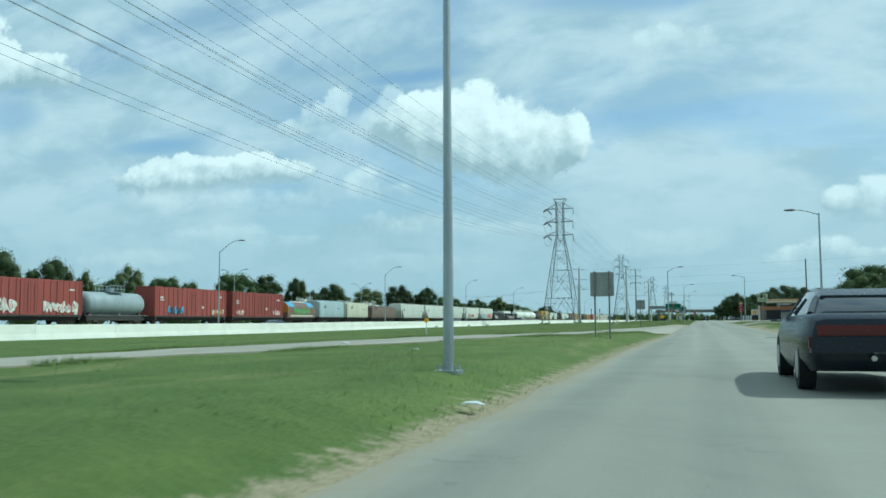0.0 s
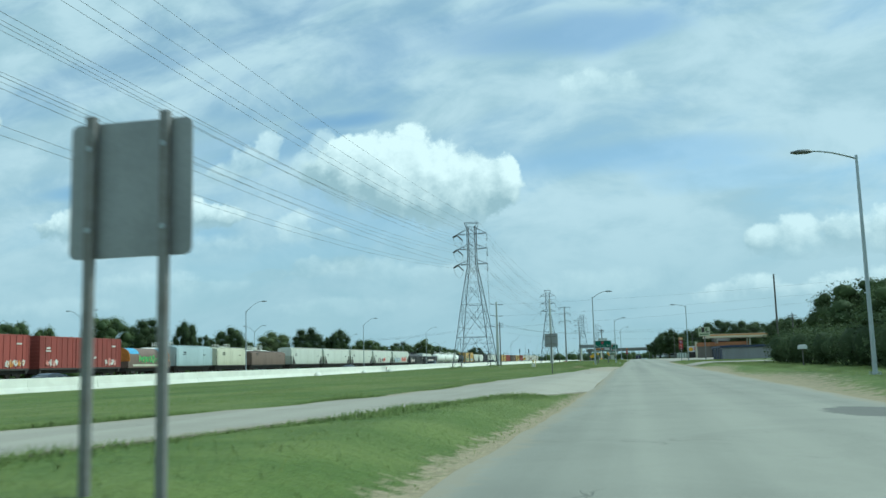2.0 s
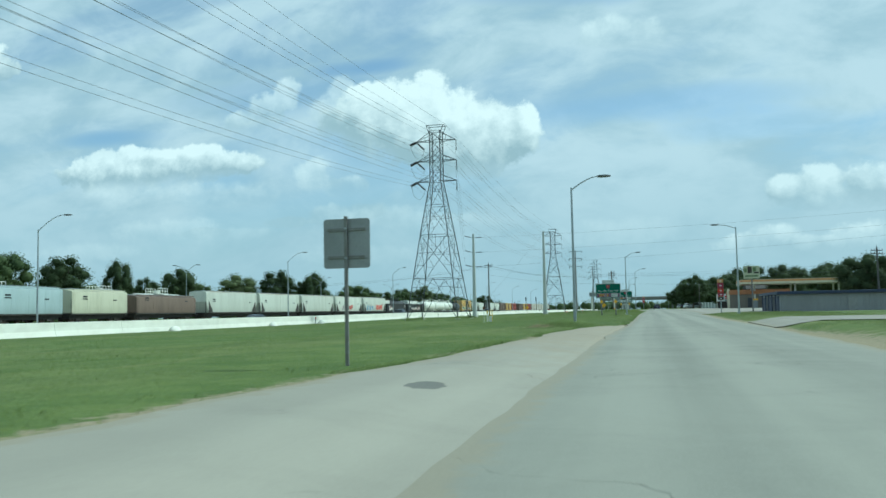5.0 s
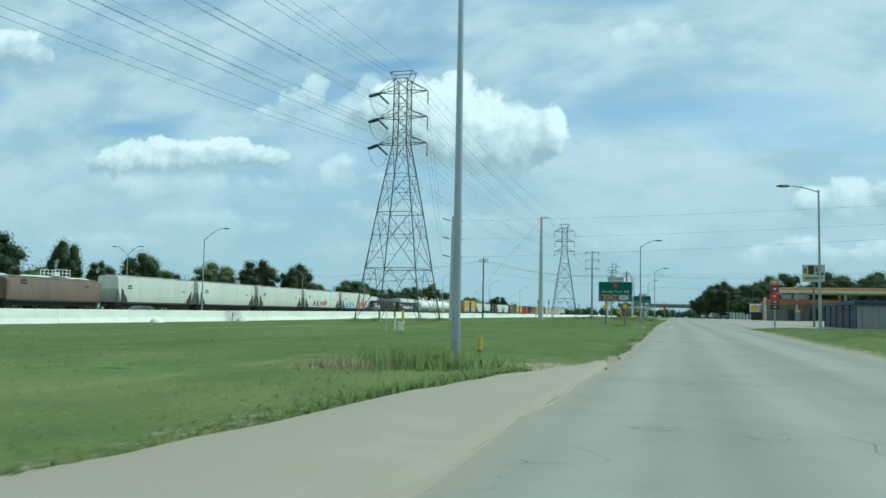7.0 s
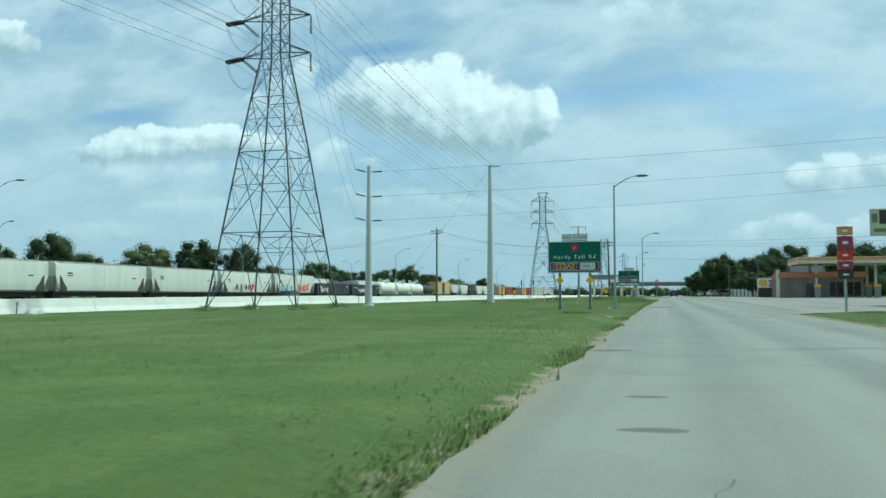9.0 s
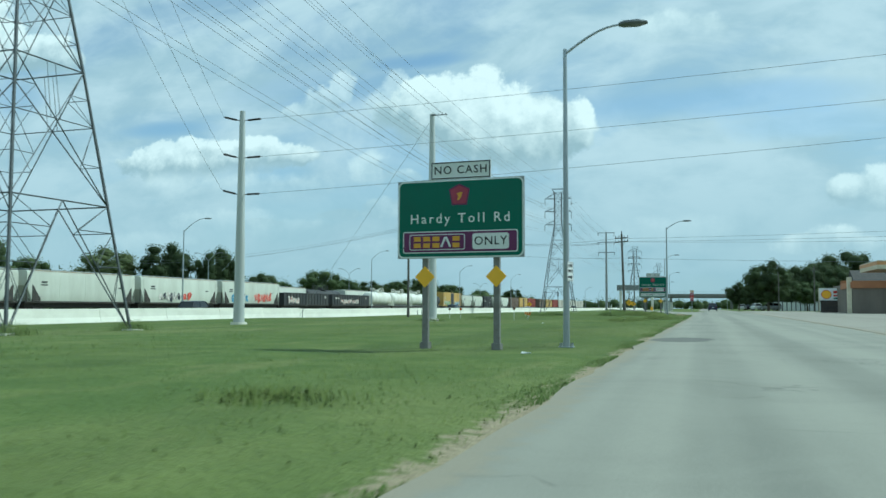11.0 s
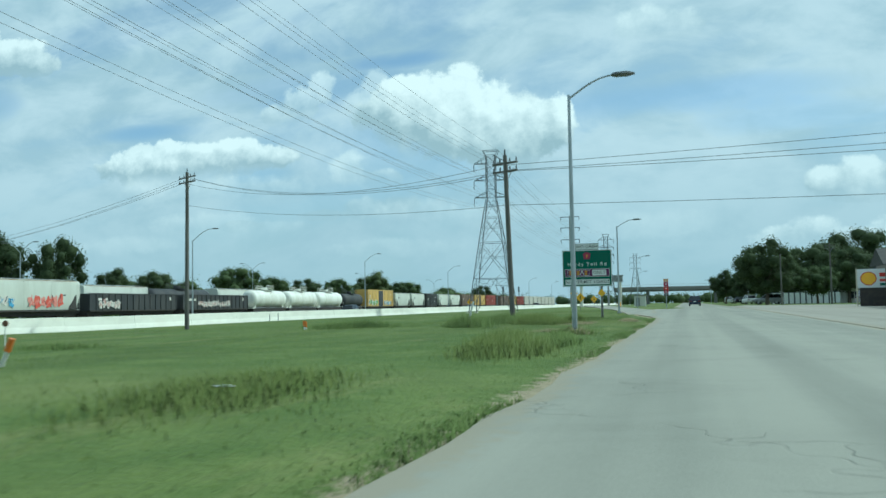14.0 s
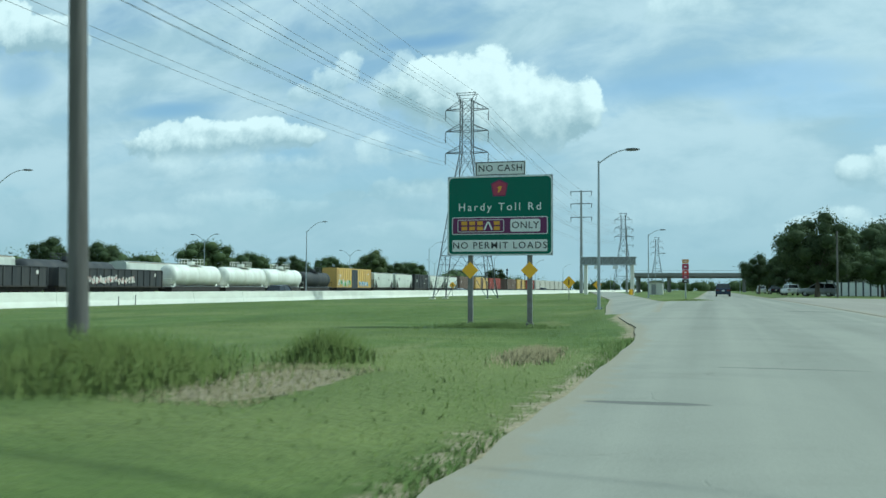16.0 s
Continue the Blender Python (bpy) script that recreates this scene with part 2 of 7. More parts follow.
def grass_material(name, a, b, c):
    mt = bpy.data.materials.new(name)
    mt.use_nodes = True
    g = Graph(mt.node_tree)
    bs = g.t.nodes["Principled BSDF"]
    geo = g.n("ShaderNodeNewGeometry")
    pos = geo.outputs["Position"]
    wide = g.noise(pos, 0.06, 4.0, 0.6, 0.5)
    mid = g.noise(pos, 0.6, 5.0, 0.65)
    small = g.noise(pos, 9.0, 4.0, 0.7)
    k = g.mix(g.ramp(mid, 0.38, 0.66), a, b)
    k = g.mix(g.m("MULTIPLY", g.ramp(wide, 0.42, 0.7), 0.55), k, c)
    swath = g.n("ShaderNodeMapping")
    g.t.links.new(pos, swath.inputs["Vector"])
    swath.inputs["Scale"].default_value = (1.0, 0.22, 1.0)
    rows_ = g.noise(swath.outputs[0], 0.22, 4.0, 0.6, 0.6)
    k = g.mix(g.m("MULTIPLY", g.ramp(rows_, 0.46, 0.66), 0.42), k, tuple(0.62 * q for q in a))
    thin = g.noise(swath.outputs[0], 0.5, 5.0, 0.65, 0.4)
    k = g.mix(g.m("MULTIPLY", g.ramp(thin, 0.56, 0.72), 0.5), k, (0.235, 0.225, 0.09))
    at_ = g.n("ShaderNodeAttribute", attribute_name="wear")
    sp = g.n("ShaderNodeSeparateXYZ")
    g.t.links.new(pos, sp.inputs[0])
    worn = at_.outputs["Fac"]
    for cx, cy, rx, ry in ((-4.2, 256.8, 0.75, 1.7),):
        ex = g.m("MULTIPLY", g.m("SUBTRACT", sp.outputs[0], cx), 1 / rx)
        ey = g.m("MULTIPLY", g.m("SUBTRACT", sp.outputs[1], cy), 1 / ry)
        worn = g.m("MAXIMUM", worn, g.m("SUBTRACT", 1.35, g.m("ADD", g.m("MULTIPLY", ex, ex), g.m("MULTIPLY", ey, ey))))
    tuft = g.noise(pos, 3.2, 5.0, 0.7)
    worn = g.ramp(g.m("ADD", worn, g.m("MULTIPLY", g.m("SUBTRACT", tuft, 0.5), 1.5)), 0.40, 0.72)
    soil = g.mix(small, (0.21, 0.170, 0.10), (0.40, 0.340, 0.225))
    k = g.mix(worn, k, soil)
    k2 = g.n("ShaderNodeHueSaturation")
    g.put(k2.inputs["Value"], g.m("ADD", 0.78, g.m("MULTIPLY", small, 0.44)))
    g.t.links.new(k, k2.inputs["Color"])
    g.t.links.new(k2.outputs[0], bs.inputs["Base Color"])
    bs.inputs["Roughness"].default_value = 0.85
    bs.inputs["Specular IOR Level"].default_value = 0.2
    bp = g.n("ShaderNodeBump")
    bp.inputs["Strength"].default_value = 0.9
    bp.inputs["Distance"].default_value = 0.05
    g.put(bp.inputs["Height"], g.m("ADD", g.m("MULTIPLY", mid, 0.6), small))
    g.t.links.new(bp.outputs[0], bs.inputs["Normal"])
    return mt


def leaf_material(name, a, b, through_=0.42):
    mt = bpy.data.materials.new(name)
    mt.use_nodes = True
    g = Graph(mt.node_tree)
    bs = g.t.nodes["Principled BSDF"]
    geo = g.n("ShaderNodeNewGeometry")
    oi = g.n("ShaderNodeObjectInfo")
    f = g.m("ADD", g.m("MULTIPLY", geo.outputs["Random Per Island"], 0.7), g.m("MULTIPLY", oi.outputs["Random"], 0.3))
    col = g.mix(f, a, b)
    g.t.links.new(col, bs.inputs["Base Color"])
    bs.inputs["Roughness"].default_value = 0.7
    bs.inputs["Specular IOR Level"].default_value = 0.15
    thin = g.n("ShaderNodeBsdfTranslucent")
    g.t.links.new(col, thin.inputs["Color"])
    both = g.n("ShaderNodeMixShader")
    both.inputs[0].default_value = through_
    g.t.links.new(bs.outputs[0], both.inputs[1])
    g.t.links.new(thin.outputs[0], both.inputs[2])
    g.t.links.new(both.outputs[0], g.t.nodes["Material Output"].inputs[0])
    return mt


def road_material(name, col, second, crack_scale=0.5, tracks=True, repairs=(), washed=None):
    """Worn pavement: grit, patches, thin cracks and darker wheel tracks along the lane."""
    mt = bpy.data.materials.new(name)
    mt.use_nodes = True
    g = Graph(mt.node_tree)
    bs = g.t.nodes["Principled BSDF"]
    geo = g.n("ShaderNodeNewGeometry")
    pos = geo.outputs["Position"]
    mp = g.n("ShaderNodeMapping")
    g.t.links.new(pos, mp.inputs["Vector"])
    mp.inputs["Scale"].default_value = (1.0, 0.022, 1.0)
    long_ = g.noise(mp.outputs[0], 0.75, 4.0, 0.55, 0.2)
    blot = g.noise(pos, 0.35, 6.0, 0.65, 0.8)
    grit = g.noise(pos, 45.0, 3.0, 0.7)
    vo = g.n("ShaderNodeTexVoronoi", feature="DISTANCE_TO_EDGE")
    warp = g.n("ShaderNodeVectorMath", operation="ADD")
    nz = g.n("ShaderNodeTexNoise")
    g.t.links.new(pos, nz.inputs["Vector"])
    nz.inputs["Scale"].default_value = 0.8
    sc = g.n("ShaderNodeVectorMath", operation="SCALE")
    sc.inputs["Scale"].default_value = 2.5
    g.t.links.new(nz.outputs["Color"], sc.inputs[0])
    g.t.links.new(pos, warp.inputs[0])
    g.t.links.new(sc.outputs[0], warp.inputs[1])
    g.t.links.new(warp.outputs[0], vo.inputs["Vector"])
    vo.inputs["Scale"].default_value = crack_scale
    crack = g.m("MULTIPLY", g.ramp(vo.outputs["Distance"], 0.0015, 0.008, 1.0, 0.0), g.ramp(blot, 0.5, 0.62))
    f = g.m("ADD", g.m("MULTIPLY", g.ramp(blot, 0.38, 0.72), 0.28), g.m("MULTIPLY", g.m("SUBTRACT", grit, 0.5), 0.8))
    f = g.m("ADD", f, g.m("MULTIPLY", g.ramp(long_, 0.36, 0.68), 0.40), clamp=True)
    if tracks:
        sp = g.n("ShaderNodeSeparateXYZ")
        g.t.links.new(pos, sp.inputs[0])
        wave = g.m("ABSOLUTE", g.m("SINE", g.m("MULTIPLY", g.m("ADD", sp.outputs[0], 0.75), 1.75)))
        f = g.m("ADD", f, g.m("MULTIPLY", g.ramp(wave, 0.55, 1.0), 0.22), clamp=True)
    c = g.mix(f, col, second)
    c = g.mix(g.m("MULTIPLY", crack, 0.35), c, (0.06, 0.06, 0.052))
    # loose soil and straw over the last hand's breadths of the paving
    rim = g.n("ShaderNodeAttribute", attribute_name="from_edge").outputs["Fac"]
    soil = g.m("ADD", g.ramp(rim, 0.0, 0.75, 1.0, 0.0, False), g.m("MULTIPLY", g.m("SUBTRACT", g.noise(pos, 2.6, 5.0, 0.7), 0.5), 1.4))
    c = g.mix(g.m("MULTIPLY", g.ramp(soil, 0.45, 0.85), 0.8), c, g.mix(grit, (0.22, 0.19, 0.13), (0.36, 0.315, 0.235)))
    if washed:
        sw = g.n("ShaderNodeSeparateXYZ")
        g.t.links.new(pos, sw.inputs[0])
        spread = g.m("ADD", g.ramp(sw.outputs[1], washed[0], washed[1], -0.1, 0.75, False), g.m("MULTIPLY", g.m("SUBTRACT", g.noise(pos, 1.1, 5.0, 0.65), 0.5), 1.3))
        c = g.mix(g.m("MULTIPLY", g.ramp(spread, 0.2, 0.8), 0.85), c, g.mix(grit, (0.25, 0.205, 0.14), (0.38, 0.325, 0.24)))
    if repairs:
        sx = g.n("ShaderNodeSeparateXYZ")
        g.t.links.new(pos, sx.inputs[0])
        rag = g.noise(pos, 4.0, 5.0, 0.65)
        worst = None
        for cx, cy, rx, ry in repairs:
            ex = g.m("MULTIPLY", g.m("SUBTRACT", sx.outputs[0], cx), 1 / rx)
            ey = g.m("MULTIPLY", g.m("SUBTRACT", sx.outputs[1], cy), 1 / ry)
            d = g.m("SUBTRACT", 1.0, g.m("ADD", g.m("MULTIPLY", ex, ex), g.m("MULTIPLY", ey, ey)))
            worst = d if worst is None else g.m("MAXIMUM", worst, d)
        worst = g.ramp(g.m("ADD", worst, g.m("MULTIPLY", g.m("SUBTRACT", rag, 0.5), 1.6)), -0.02, 0.22)
        c = g.mix(g.m("MULTIPLY", worst, 0.8), c, g.mix(grit, (0.075, 0.073, 0.066), (0.15, 0.143, 0.125)))
    g.t.links.new(c, bs.inputs["Base Color"])
    bs.inputs["Roughness"].default_value = 0.8
    bs.inputs["Specular IOR Level"].default_value = 0.35
    bp = g.n("ShaderNodeBump")
    bp.inputs["Strength"].default_value = 0.5
    bp.inputs["Distance"].default_value = 0.01
    g.put(bp.inputs["Height"], g.m("SUBTRACT", grit, g.m("MULTIPLY", crack, 2.0)))
    g.t.links.new(bp.outputs[0], bs.inputs["Normal"])
    return mt


GRASS = grass_material("mown_grass", (0.090, 0.132, 0.030), (0.132, 0.172, 0.044), (0.200, 0.212, 0.074))
BLADE = leaf_material("grass_blades", (0.105, 0.150, 0.036), (0.190, 0.225, 0.070), 0.14)
WEED = leaf_material("weed_blades", (0.120, 0.180, 0.050), (0.235, 0.290, 0.100), 0.25)
DRY = leaf_material("dry_blades", (0.22, 0.20, 0.10), (0.36, 0.31, 0.18), 0.14)
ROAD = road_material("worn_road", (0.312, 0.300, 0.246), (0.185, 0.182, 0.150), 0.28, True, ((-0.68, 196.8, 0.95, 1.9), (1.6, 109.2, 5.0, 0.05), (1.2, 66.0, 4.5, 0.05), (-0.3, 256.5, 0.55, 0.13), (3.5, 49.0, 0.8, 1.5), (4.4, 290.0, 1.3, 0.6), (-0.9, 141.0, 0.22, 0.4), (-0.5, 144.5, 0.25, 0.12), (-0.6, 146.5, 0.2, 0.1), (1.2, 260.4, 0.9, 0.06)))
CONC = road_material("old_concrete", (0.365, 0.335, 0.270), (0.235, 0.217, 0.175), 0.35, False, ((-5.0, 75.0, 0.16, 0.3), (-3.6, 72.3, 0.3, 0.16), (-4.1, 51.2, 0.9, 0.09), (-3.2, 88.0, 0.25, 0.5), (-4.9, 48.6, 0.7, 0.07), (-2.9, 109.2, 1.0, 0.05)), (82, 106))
LOT = road_material("lot_concrete", (0.32, 0.29, 0.238), (0.205, 0.186, 0.152), 0.3, False)
BALLAST = material("ballast", (0.20, 0.19, 0.17), 0.95, second=(0.12, 0.115, 0.10), scale=2, fine=12, bump=0.08)
WALL = material("barrier_concrete", (0.78, 0.76, 0.66), 0.85, second=(0.66, 0.63, 0.54), scale=0.5, fine=9, bump=0.01, streak=0.5, per_object=0.06)
PAINT = material("road_paint", (0.62, 0.61, 0.56), 0.7, second=(0.36, 0.35, 0.32), scale=4, amount=0.9, bump=0.004)
GALV = material("galvanised_steel", (0.42, 0.45, 0.46), 0.45, 0.75, second=(0.30, 0.33, 0.34), scale=3, bump=0.003, streak=4)
TOWER = material("tower_steel", (0.115, 0.125, 0.13), 0.6, 0.4, second=(0.075, 0.082, 0.085), scale=2, bump=0.002)
POLE_STEEL = material("painted_pole", (0.55, 0.565, 0.55), 0.55, 0.2, second=(0.44, 0.45, 0.43), scale=1.0, bump=0.003, streak=8)
WOOD = material("pole_wood", (0.105, 0.098, 0.088), 0.9, second=(0.18, 0.168, 0.15), scale=6, fine=40, bump=0.015, streak=14, amount=0.9)
CABLE = material("cable", (0.22, 0.235, 0.245), 0.6, 0.2, bump=0)
INSUL = material("insulator", (0.03, 0.025, 0.022), 0.35, bump=0)
LAMPHEAD = material("lamp_housing", (0.17, 0.18, 0.18), 0.5, 0.4, bump=0)
SIGN_BACK = material("sign_back", (0.34, 0.345, 0.34), 0.55, 0.5, second=(0.24, 0.245, 0.245), scale=2, bump=0.002)
POST = material("sign_post", (0.25, 0.245, 0.235), 0.6, 0.5, second=(0.17, 0.15, 0.13), scale=5, bump=0.003)
GREEN = material("sign_green", (0.006, 0.115, 0.072), 0.45, second=(0.008, 0.10, 0.064), scale=1, bump=0)
WHITE = material("sign_white", (0.74, 0.75, 0.73), 0.5, second=(0.66, 0.67, 0.65), scale=2, bump=0)
BLACK = material("sign_black", (0.015, 0.016, 0.02), 0.5, bump=0)
PURPLE = material("sign_purple", (0.12, 0.022, 0.095), 0.5, second=(0.10, 0.02, 0.08), bump=0)
AMBER = material("sign_amber", (0.66, 0.34, 0.035), 0.5, second=(0.58, 0.29, 0.03), bump=0)
SHIELD_RED = material("shield_red", (0.33, 0.045, 0.085), 0.5, bump=0)
SIGN_RED = material("sign_red", (0.55, 0.05, 0.035), 0.5, bump=0)
YELLOW = material("sign_yellow", (0.92, 0.50, 0.03), 0.5, second=(0.86, 0.46, 0.03), bump=0)
ORANGE = material("marker_orange", (0.72, 0.20, 0.03), 0.6, bump=0)
BROWN_DISC = material("marker_brown", (0.16, 0.075, 0.04), 0.6, bump=0)
PVC = material("marker_white", (0.74, 0.73, 0.68), 0.6, second=(0.6, 0.58, 0.5), bump=0)
BOLLARD_Y = material("bollard_yellow", (0.62, 0.44, 0.05), 0.6, second=(0.45, 0.33, 0.06), bump=0.002)
BARK = material("bark", (0.10, 0.082, 0.062), 0.95, second=(0.16, 0.135, 0.105), scale=4, bump=0.03, streak=6)
LEAF_D = leaf_material("dark_leaves", (0.054, 0.078, 0.037), (0.125, 0.160, 0.072), 0.42)
LEAF_M = leaf_material("green_leaves", (0.062, 0.094, 0.040), (0.145, 0.185, 0.076), 0.3)
LEAF_L = leaf_material("light_leaves", (0.072, 0.102, 0.042), (0.165, 0.195, 0.085), 0.3)
UNDER = material("underframe", (0.045, 0.042, 0.04), 0.85, second=(0.085, 0.07, 0.055), scale=3, bump=0.004)
WHEEL = material("wheel_steel", (0.10, 0.085, 0.075), 0.7, 0.4, second=(0.14, 0.09, 0.06), bump=0)
RED_CAR = material("oxide_red_paint", (0.30, 0.070, 0.055), 0.75, second=(0.19, 0.052, 0.042), scale=0.6, fine=8, bump=0.006, streak=5, per_object=0.2)
BROWN_CAR = material("brown_paint", (0.19, 0.135, 0.105), 0.75, second=(0.13, 0.095, 0.075), scale=0.7, fine=8, bump=0.006, streak=5)
HOP_CAR = material("pale_hopper_paint", (0.62, 0.63, 0.55), 0.65, second=(0.49, 0.49, 0.42), scale=0.45, fine=6, bump=0.004, streak=5, per_object=0.16)
CREAM_CAR = material("cream_paint", (0.58, 0.56, 0.42), 0.65, second=(0.45, 0.43, 0.31), scale=0.6, fine=6, bump=0.004, streak=5)
BLUE_CAR = material("pale_blue_paint", (0.42, 0.50, 0.51), 0.65, second=(0.33, 0.40, 0.40), scale=0.6, fine=6, bump=0.004, streak=5)
GREY_TANK = material("grey_tank_paint", (0.33, 0.37, 0.38), 0.55, second=(0.22, 0.25, 0.26), scale=0.6, fine=6, bump=0.003, streak=4)
WHITE_TANK = material("white_tank_paint", (0.80, 0.79, 0.70), 0.5, second=(0.58, 0.55, 0.46), scale=0.6, fine=6, bump=0.003, streak=4)
BLACK_CAR = material("black_car_paint", (0.040, 0.042, 0.045), 0.7, second=(0.085, 0.08, 0.072), scale=0.7, fine=7, bump=0.005, streak=5)
YELL_CAR = material("yellow_car_paint", (0.62, 0.41, 0.12), 0.7, second=(0.46, 0.31, 0.13), scale=0.7, fine=7, bump=0.005, streak=5)
DARK_DOOR = material("dark_door_paint", (0.07, 0.075, 0.085), 0.7, bump=0.003)
MARKS = {
    "white": material("spray_white", (0.72, 0.70, 0.64), 0.7, scale=3, amount=0.9, second=(0.5, 0.42, 0.36), bump=0),
    "blue": material("spray_blue", (0.10, 0.30, 0.50), 0.7, scale=3, second=(0.16, 0.42, 0.58), bump=0),
    "green": material("spray_green", (0.10, 0.36, 0.11), 0.7, scale=2, second=(0.18, 0.46, 0.12), bump=0),
    "red": material("spray_red", (0.55, 0.07, 0.05), 0.7, scale=3, second=(0.62, 0.16, 0.10), bump=0),
    "pink": material("spray_pink", (0.66, 0.30, 0.25), 0.7, scale=3, second=(0.60, 0.17, 0.12), bump=0),
    "orange": material("spray_orange", (0.62, 0.25, 0.05), 0.7, scale=3, bump=0),
    "black": material("spray_black", (0.04, 0.045, 0.06), 0.7, scale=3, bump=0),
}
CAR_DARK = material("dark_car_paint", (0.012, 0.016, 0.026), 0.25, 0.0, bump=0, spec=0.35)
CAR_BLUE = material("blue_car_paint", (0.018, 0.028, 0.06), 0.25, 0.1, bump=0, spec=0.6)
CAR_WHITE = material("white_car_paint", (0.72, 0.72, 0.70), 0.25, bump=0, spec=0.6)
CAR_GREY = material("grey_car_paint", (0.30, 0.31, 0.32), 0.3, 0.3, bump=0)
GLASS_CAR = material("car_glass", (0.012, 0.015, 0.017), 0.06, bump=0, spec=0.8)
TYRE = material("tyre", (0.018, 0.018, 0.018), 0.9, bump=0.003)
RIM = material("wheel_rim", (0.40, 0.41, 0.42), 0.35, 0.8, bump=0)
TAIL = material("tail_lamp", (0.10, 0.012, 0.012), 0.25, bump=0)
CHROME = material("chrome", (0.6, 0.6, 0.6), 0.15, 1.0, bump=0)
PLASTIC = material("black_plastic", (0.025, 0.025, 0.027), 0.6, bump=0.001)
STUCCO = material("white_siding", (0.62, 0.62, 0.57), 0.85, second=(0.50, 0.49, 0.44), scale=0.8, bump=0.006, streak=3)
GREY_WALL = material("grey_siding", (0.30, 0.31, 0.31), 0.75, second=(0.23, 0.235, 0.23), scale=0.6, bump=0.004, streak=4)
NAVY = material("navy_roof", (0.030, 0.045, 0.095), 0.6, second=(0.04, 0.05, 0.075), bump=0.003)
ROOF = material("dark_shingle", (0.07, 0.065, 0.062), 0.9, second=(0.11, 0.10, 0.09), scale=2, bump=0.02)
BRICK_O = material("orange_stucco", (0.42, 0.20, 0.10), 0.85, second=(0.33, 0.15, 0.08), scale=0.8, bump=0.006)
CANOPY_W = material("canopy_cream", (0.66, 0.60, 0.44), 0.6, bump=0)
CANOPY_O = material("canopy_orange", (0.60, 0.31, 0.12), 0.5, bump=0)
BRIDGE = material("bridge_concrete", (0.20, 0.20, 0.18), 0.85, second=(0.25, 0.245, 0.225), scale=0.3, bump=0.01)
WINDOW = material("window_glass", (0.02, 0.025, 0.03), 0.1, bump=0, spec=0.8)


# ---- shapes ----
def shape():
    return bmesh.new()


def bx(bm, c, s, rot=None, taper=None):
    """A box: middle, size; taper narrows its top in x and y."""
    m = Matrix.Translation(c) @ (rot or Matrix()) @ Matrix.Diagonal((*s, 1))
    vs = bmesh.ops.create_cube(bm, size=1, matrix=m)["verts"]
    if taper:
        mi = m.inverted()
        for vtx in vs:
            p = mi @ vtx.co
            if p.z > 0:
                vtx.co = m @ Vector((p.x * taper[0], p.y * taper[1], p.z))
    return vs


def tube(bm, a, b, r0, r1=None, n=8, caps=True):
    a, b = Vector(a), Vector(b)
    d = b - a
    m = Matrix.Translation((a + b) / 2) @ d.to_track_quat("Z", "Y").to_matrix().to_4x4()
    bmesh.ops.create_cone(bm, cap_ends=caps, segments=n, radius1=r0, radius2=r0 if r1 is None else r1, depth=d.length, matrix=m)


def strip(bm, pts, r, n=5):
    """A bent rod through points, with its rings joined."""
    rings = []
    for k, p in enumerate(pts):
        p = Vector(p)
        d = (Vector(pts[min(k + 1, len(pts) - 1)]) - Vector(pts[max(k - 1, 0)])).normalized()
        q = d.to_track_quat("Z", "Y").to_matrix()
        rr = r[k] if isinstance(r, (list, tuple)) else r
        rings.append([bm.verts.new(p + q @ Vector((rr * math.cos(2 * math.pi * j / n), rr * math.sin(2 * math.pi * j / n), 0))) for j in range(n)])
    for a, b in zip(rings, rings[1:]):
        for j in range(n):
            bm.faces.new((a[j], a[(j + 1) % n], b[(j + 1) % n], b[j]))
    bm.faces.new(rings[0][::-1])
    bm.faces.new(rings[-1])


def loft(bm, rings, close=True):
    """Skins a row of closed outlines, each a list of points."""
    rows = [[bm.verts.new(p) for p in ring] for ring in rings]
    n = len(rows[0])
    for a, b in zip(rows, rows[1:]):
        for j in range(n):
            bm.faces.new((a[j], a[(j + 1) % n], b[(j + 1) % n], b[j]))
    if close:
        bm.faces.new(rows[0][::-1])
        bm.faces.new(rows[-1])


def flat(bm, pts, thick, out):
    """A plate of that thickness from an outline; out is the way it faces."""
    out = Vector(out) * thick
    a = [bm.verts.new(Vector(p)) for p in pts]
    b = [bm.verts.new(Vector(p) + out) for p in pts]
    n = len(a)
    bm.faces.new(a[::-1])
    bm.faces.new(b)
    for j in range(n):
        bm.faces.new((a[j], a[(j + 1) % n], b[(j + 1) % n], b[j]))


def finish(bm, name, mat, smooth=None):
    bmesh.ops.recalc_face_normals(bm, faces=bm.faces)
    me = bpy.data.meshes.new(name)
    bm.to_mesh(me)
    bm.free()
    me.materials.append(mat)
    if smooth is not None:
        me.shade_smooth()
        me.set_sharp_from_angle(angle=radians(smooth))
    return me


def part(name, bm, mat, parent, label="", smooth=None):
    ob = new(name, finish(bm, name, mat, smooth))
    ob.parent = parent
    return tagged(ob, label)


def thing(name, label, category, at=None, group="", kind=""):
    ob = new(name)
    ob.empty_display_size = 0.3
    if at is not None:
        ob.matrix_basis = at
    return tagged(ob, label, category, group, kind)


def solid(name, bm, mat, label, category="", kind="", group="", smooth=None):
    return tagged(new(name, finish(bm, name, mat, smooth)), label, category, group, kind)


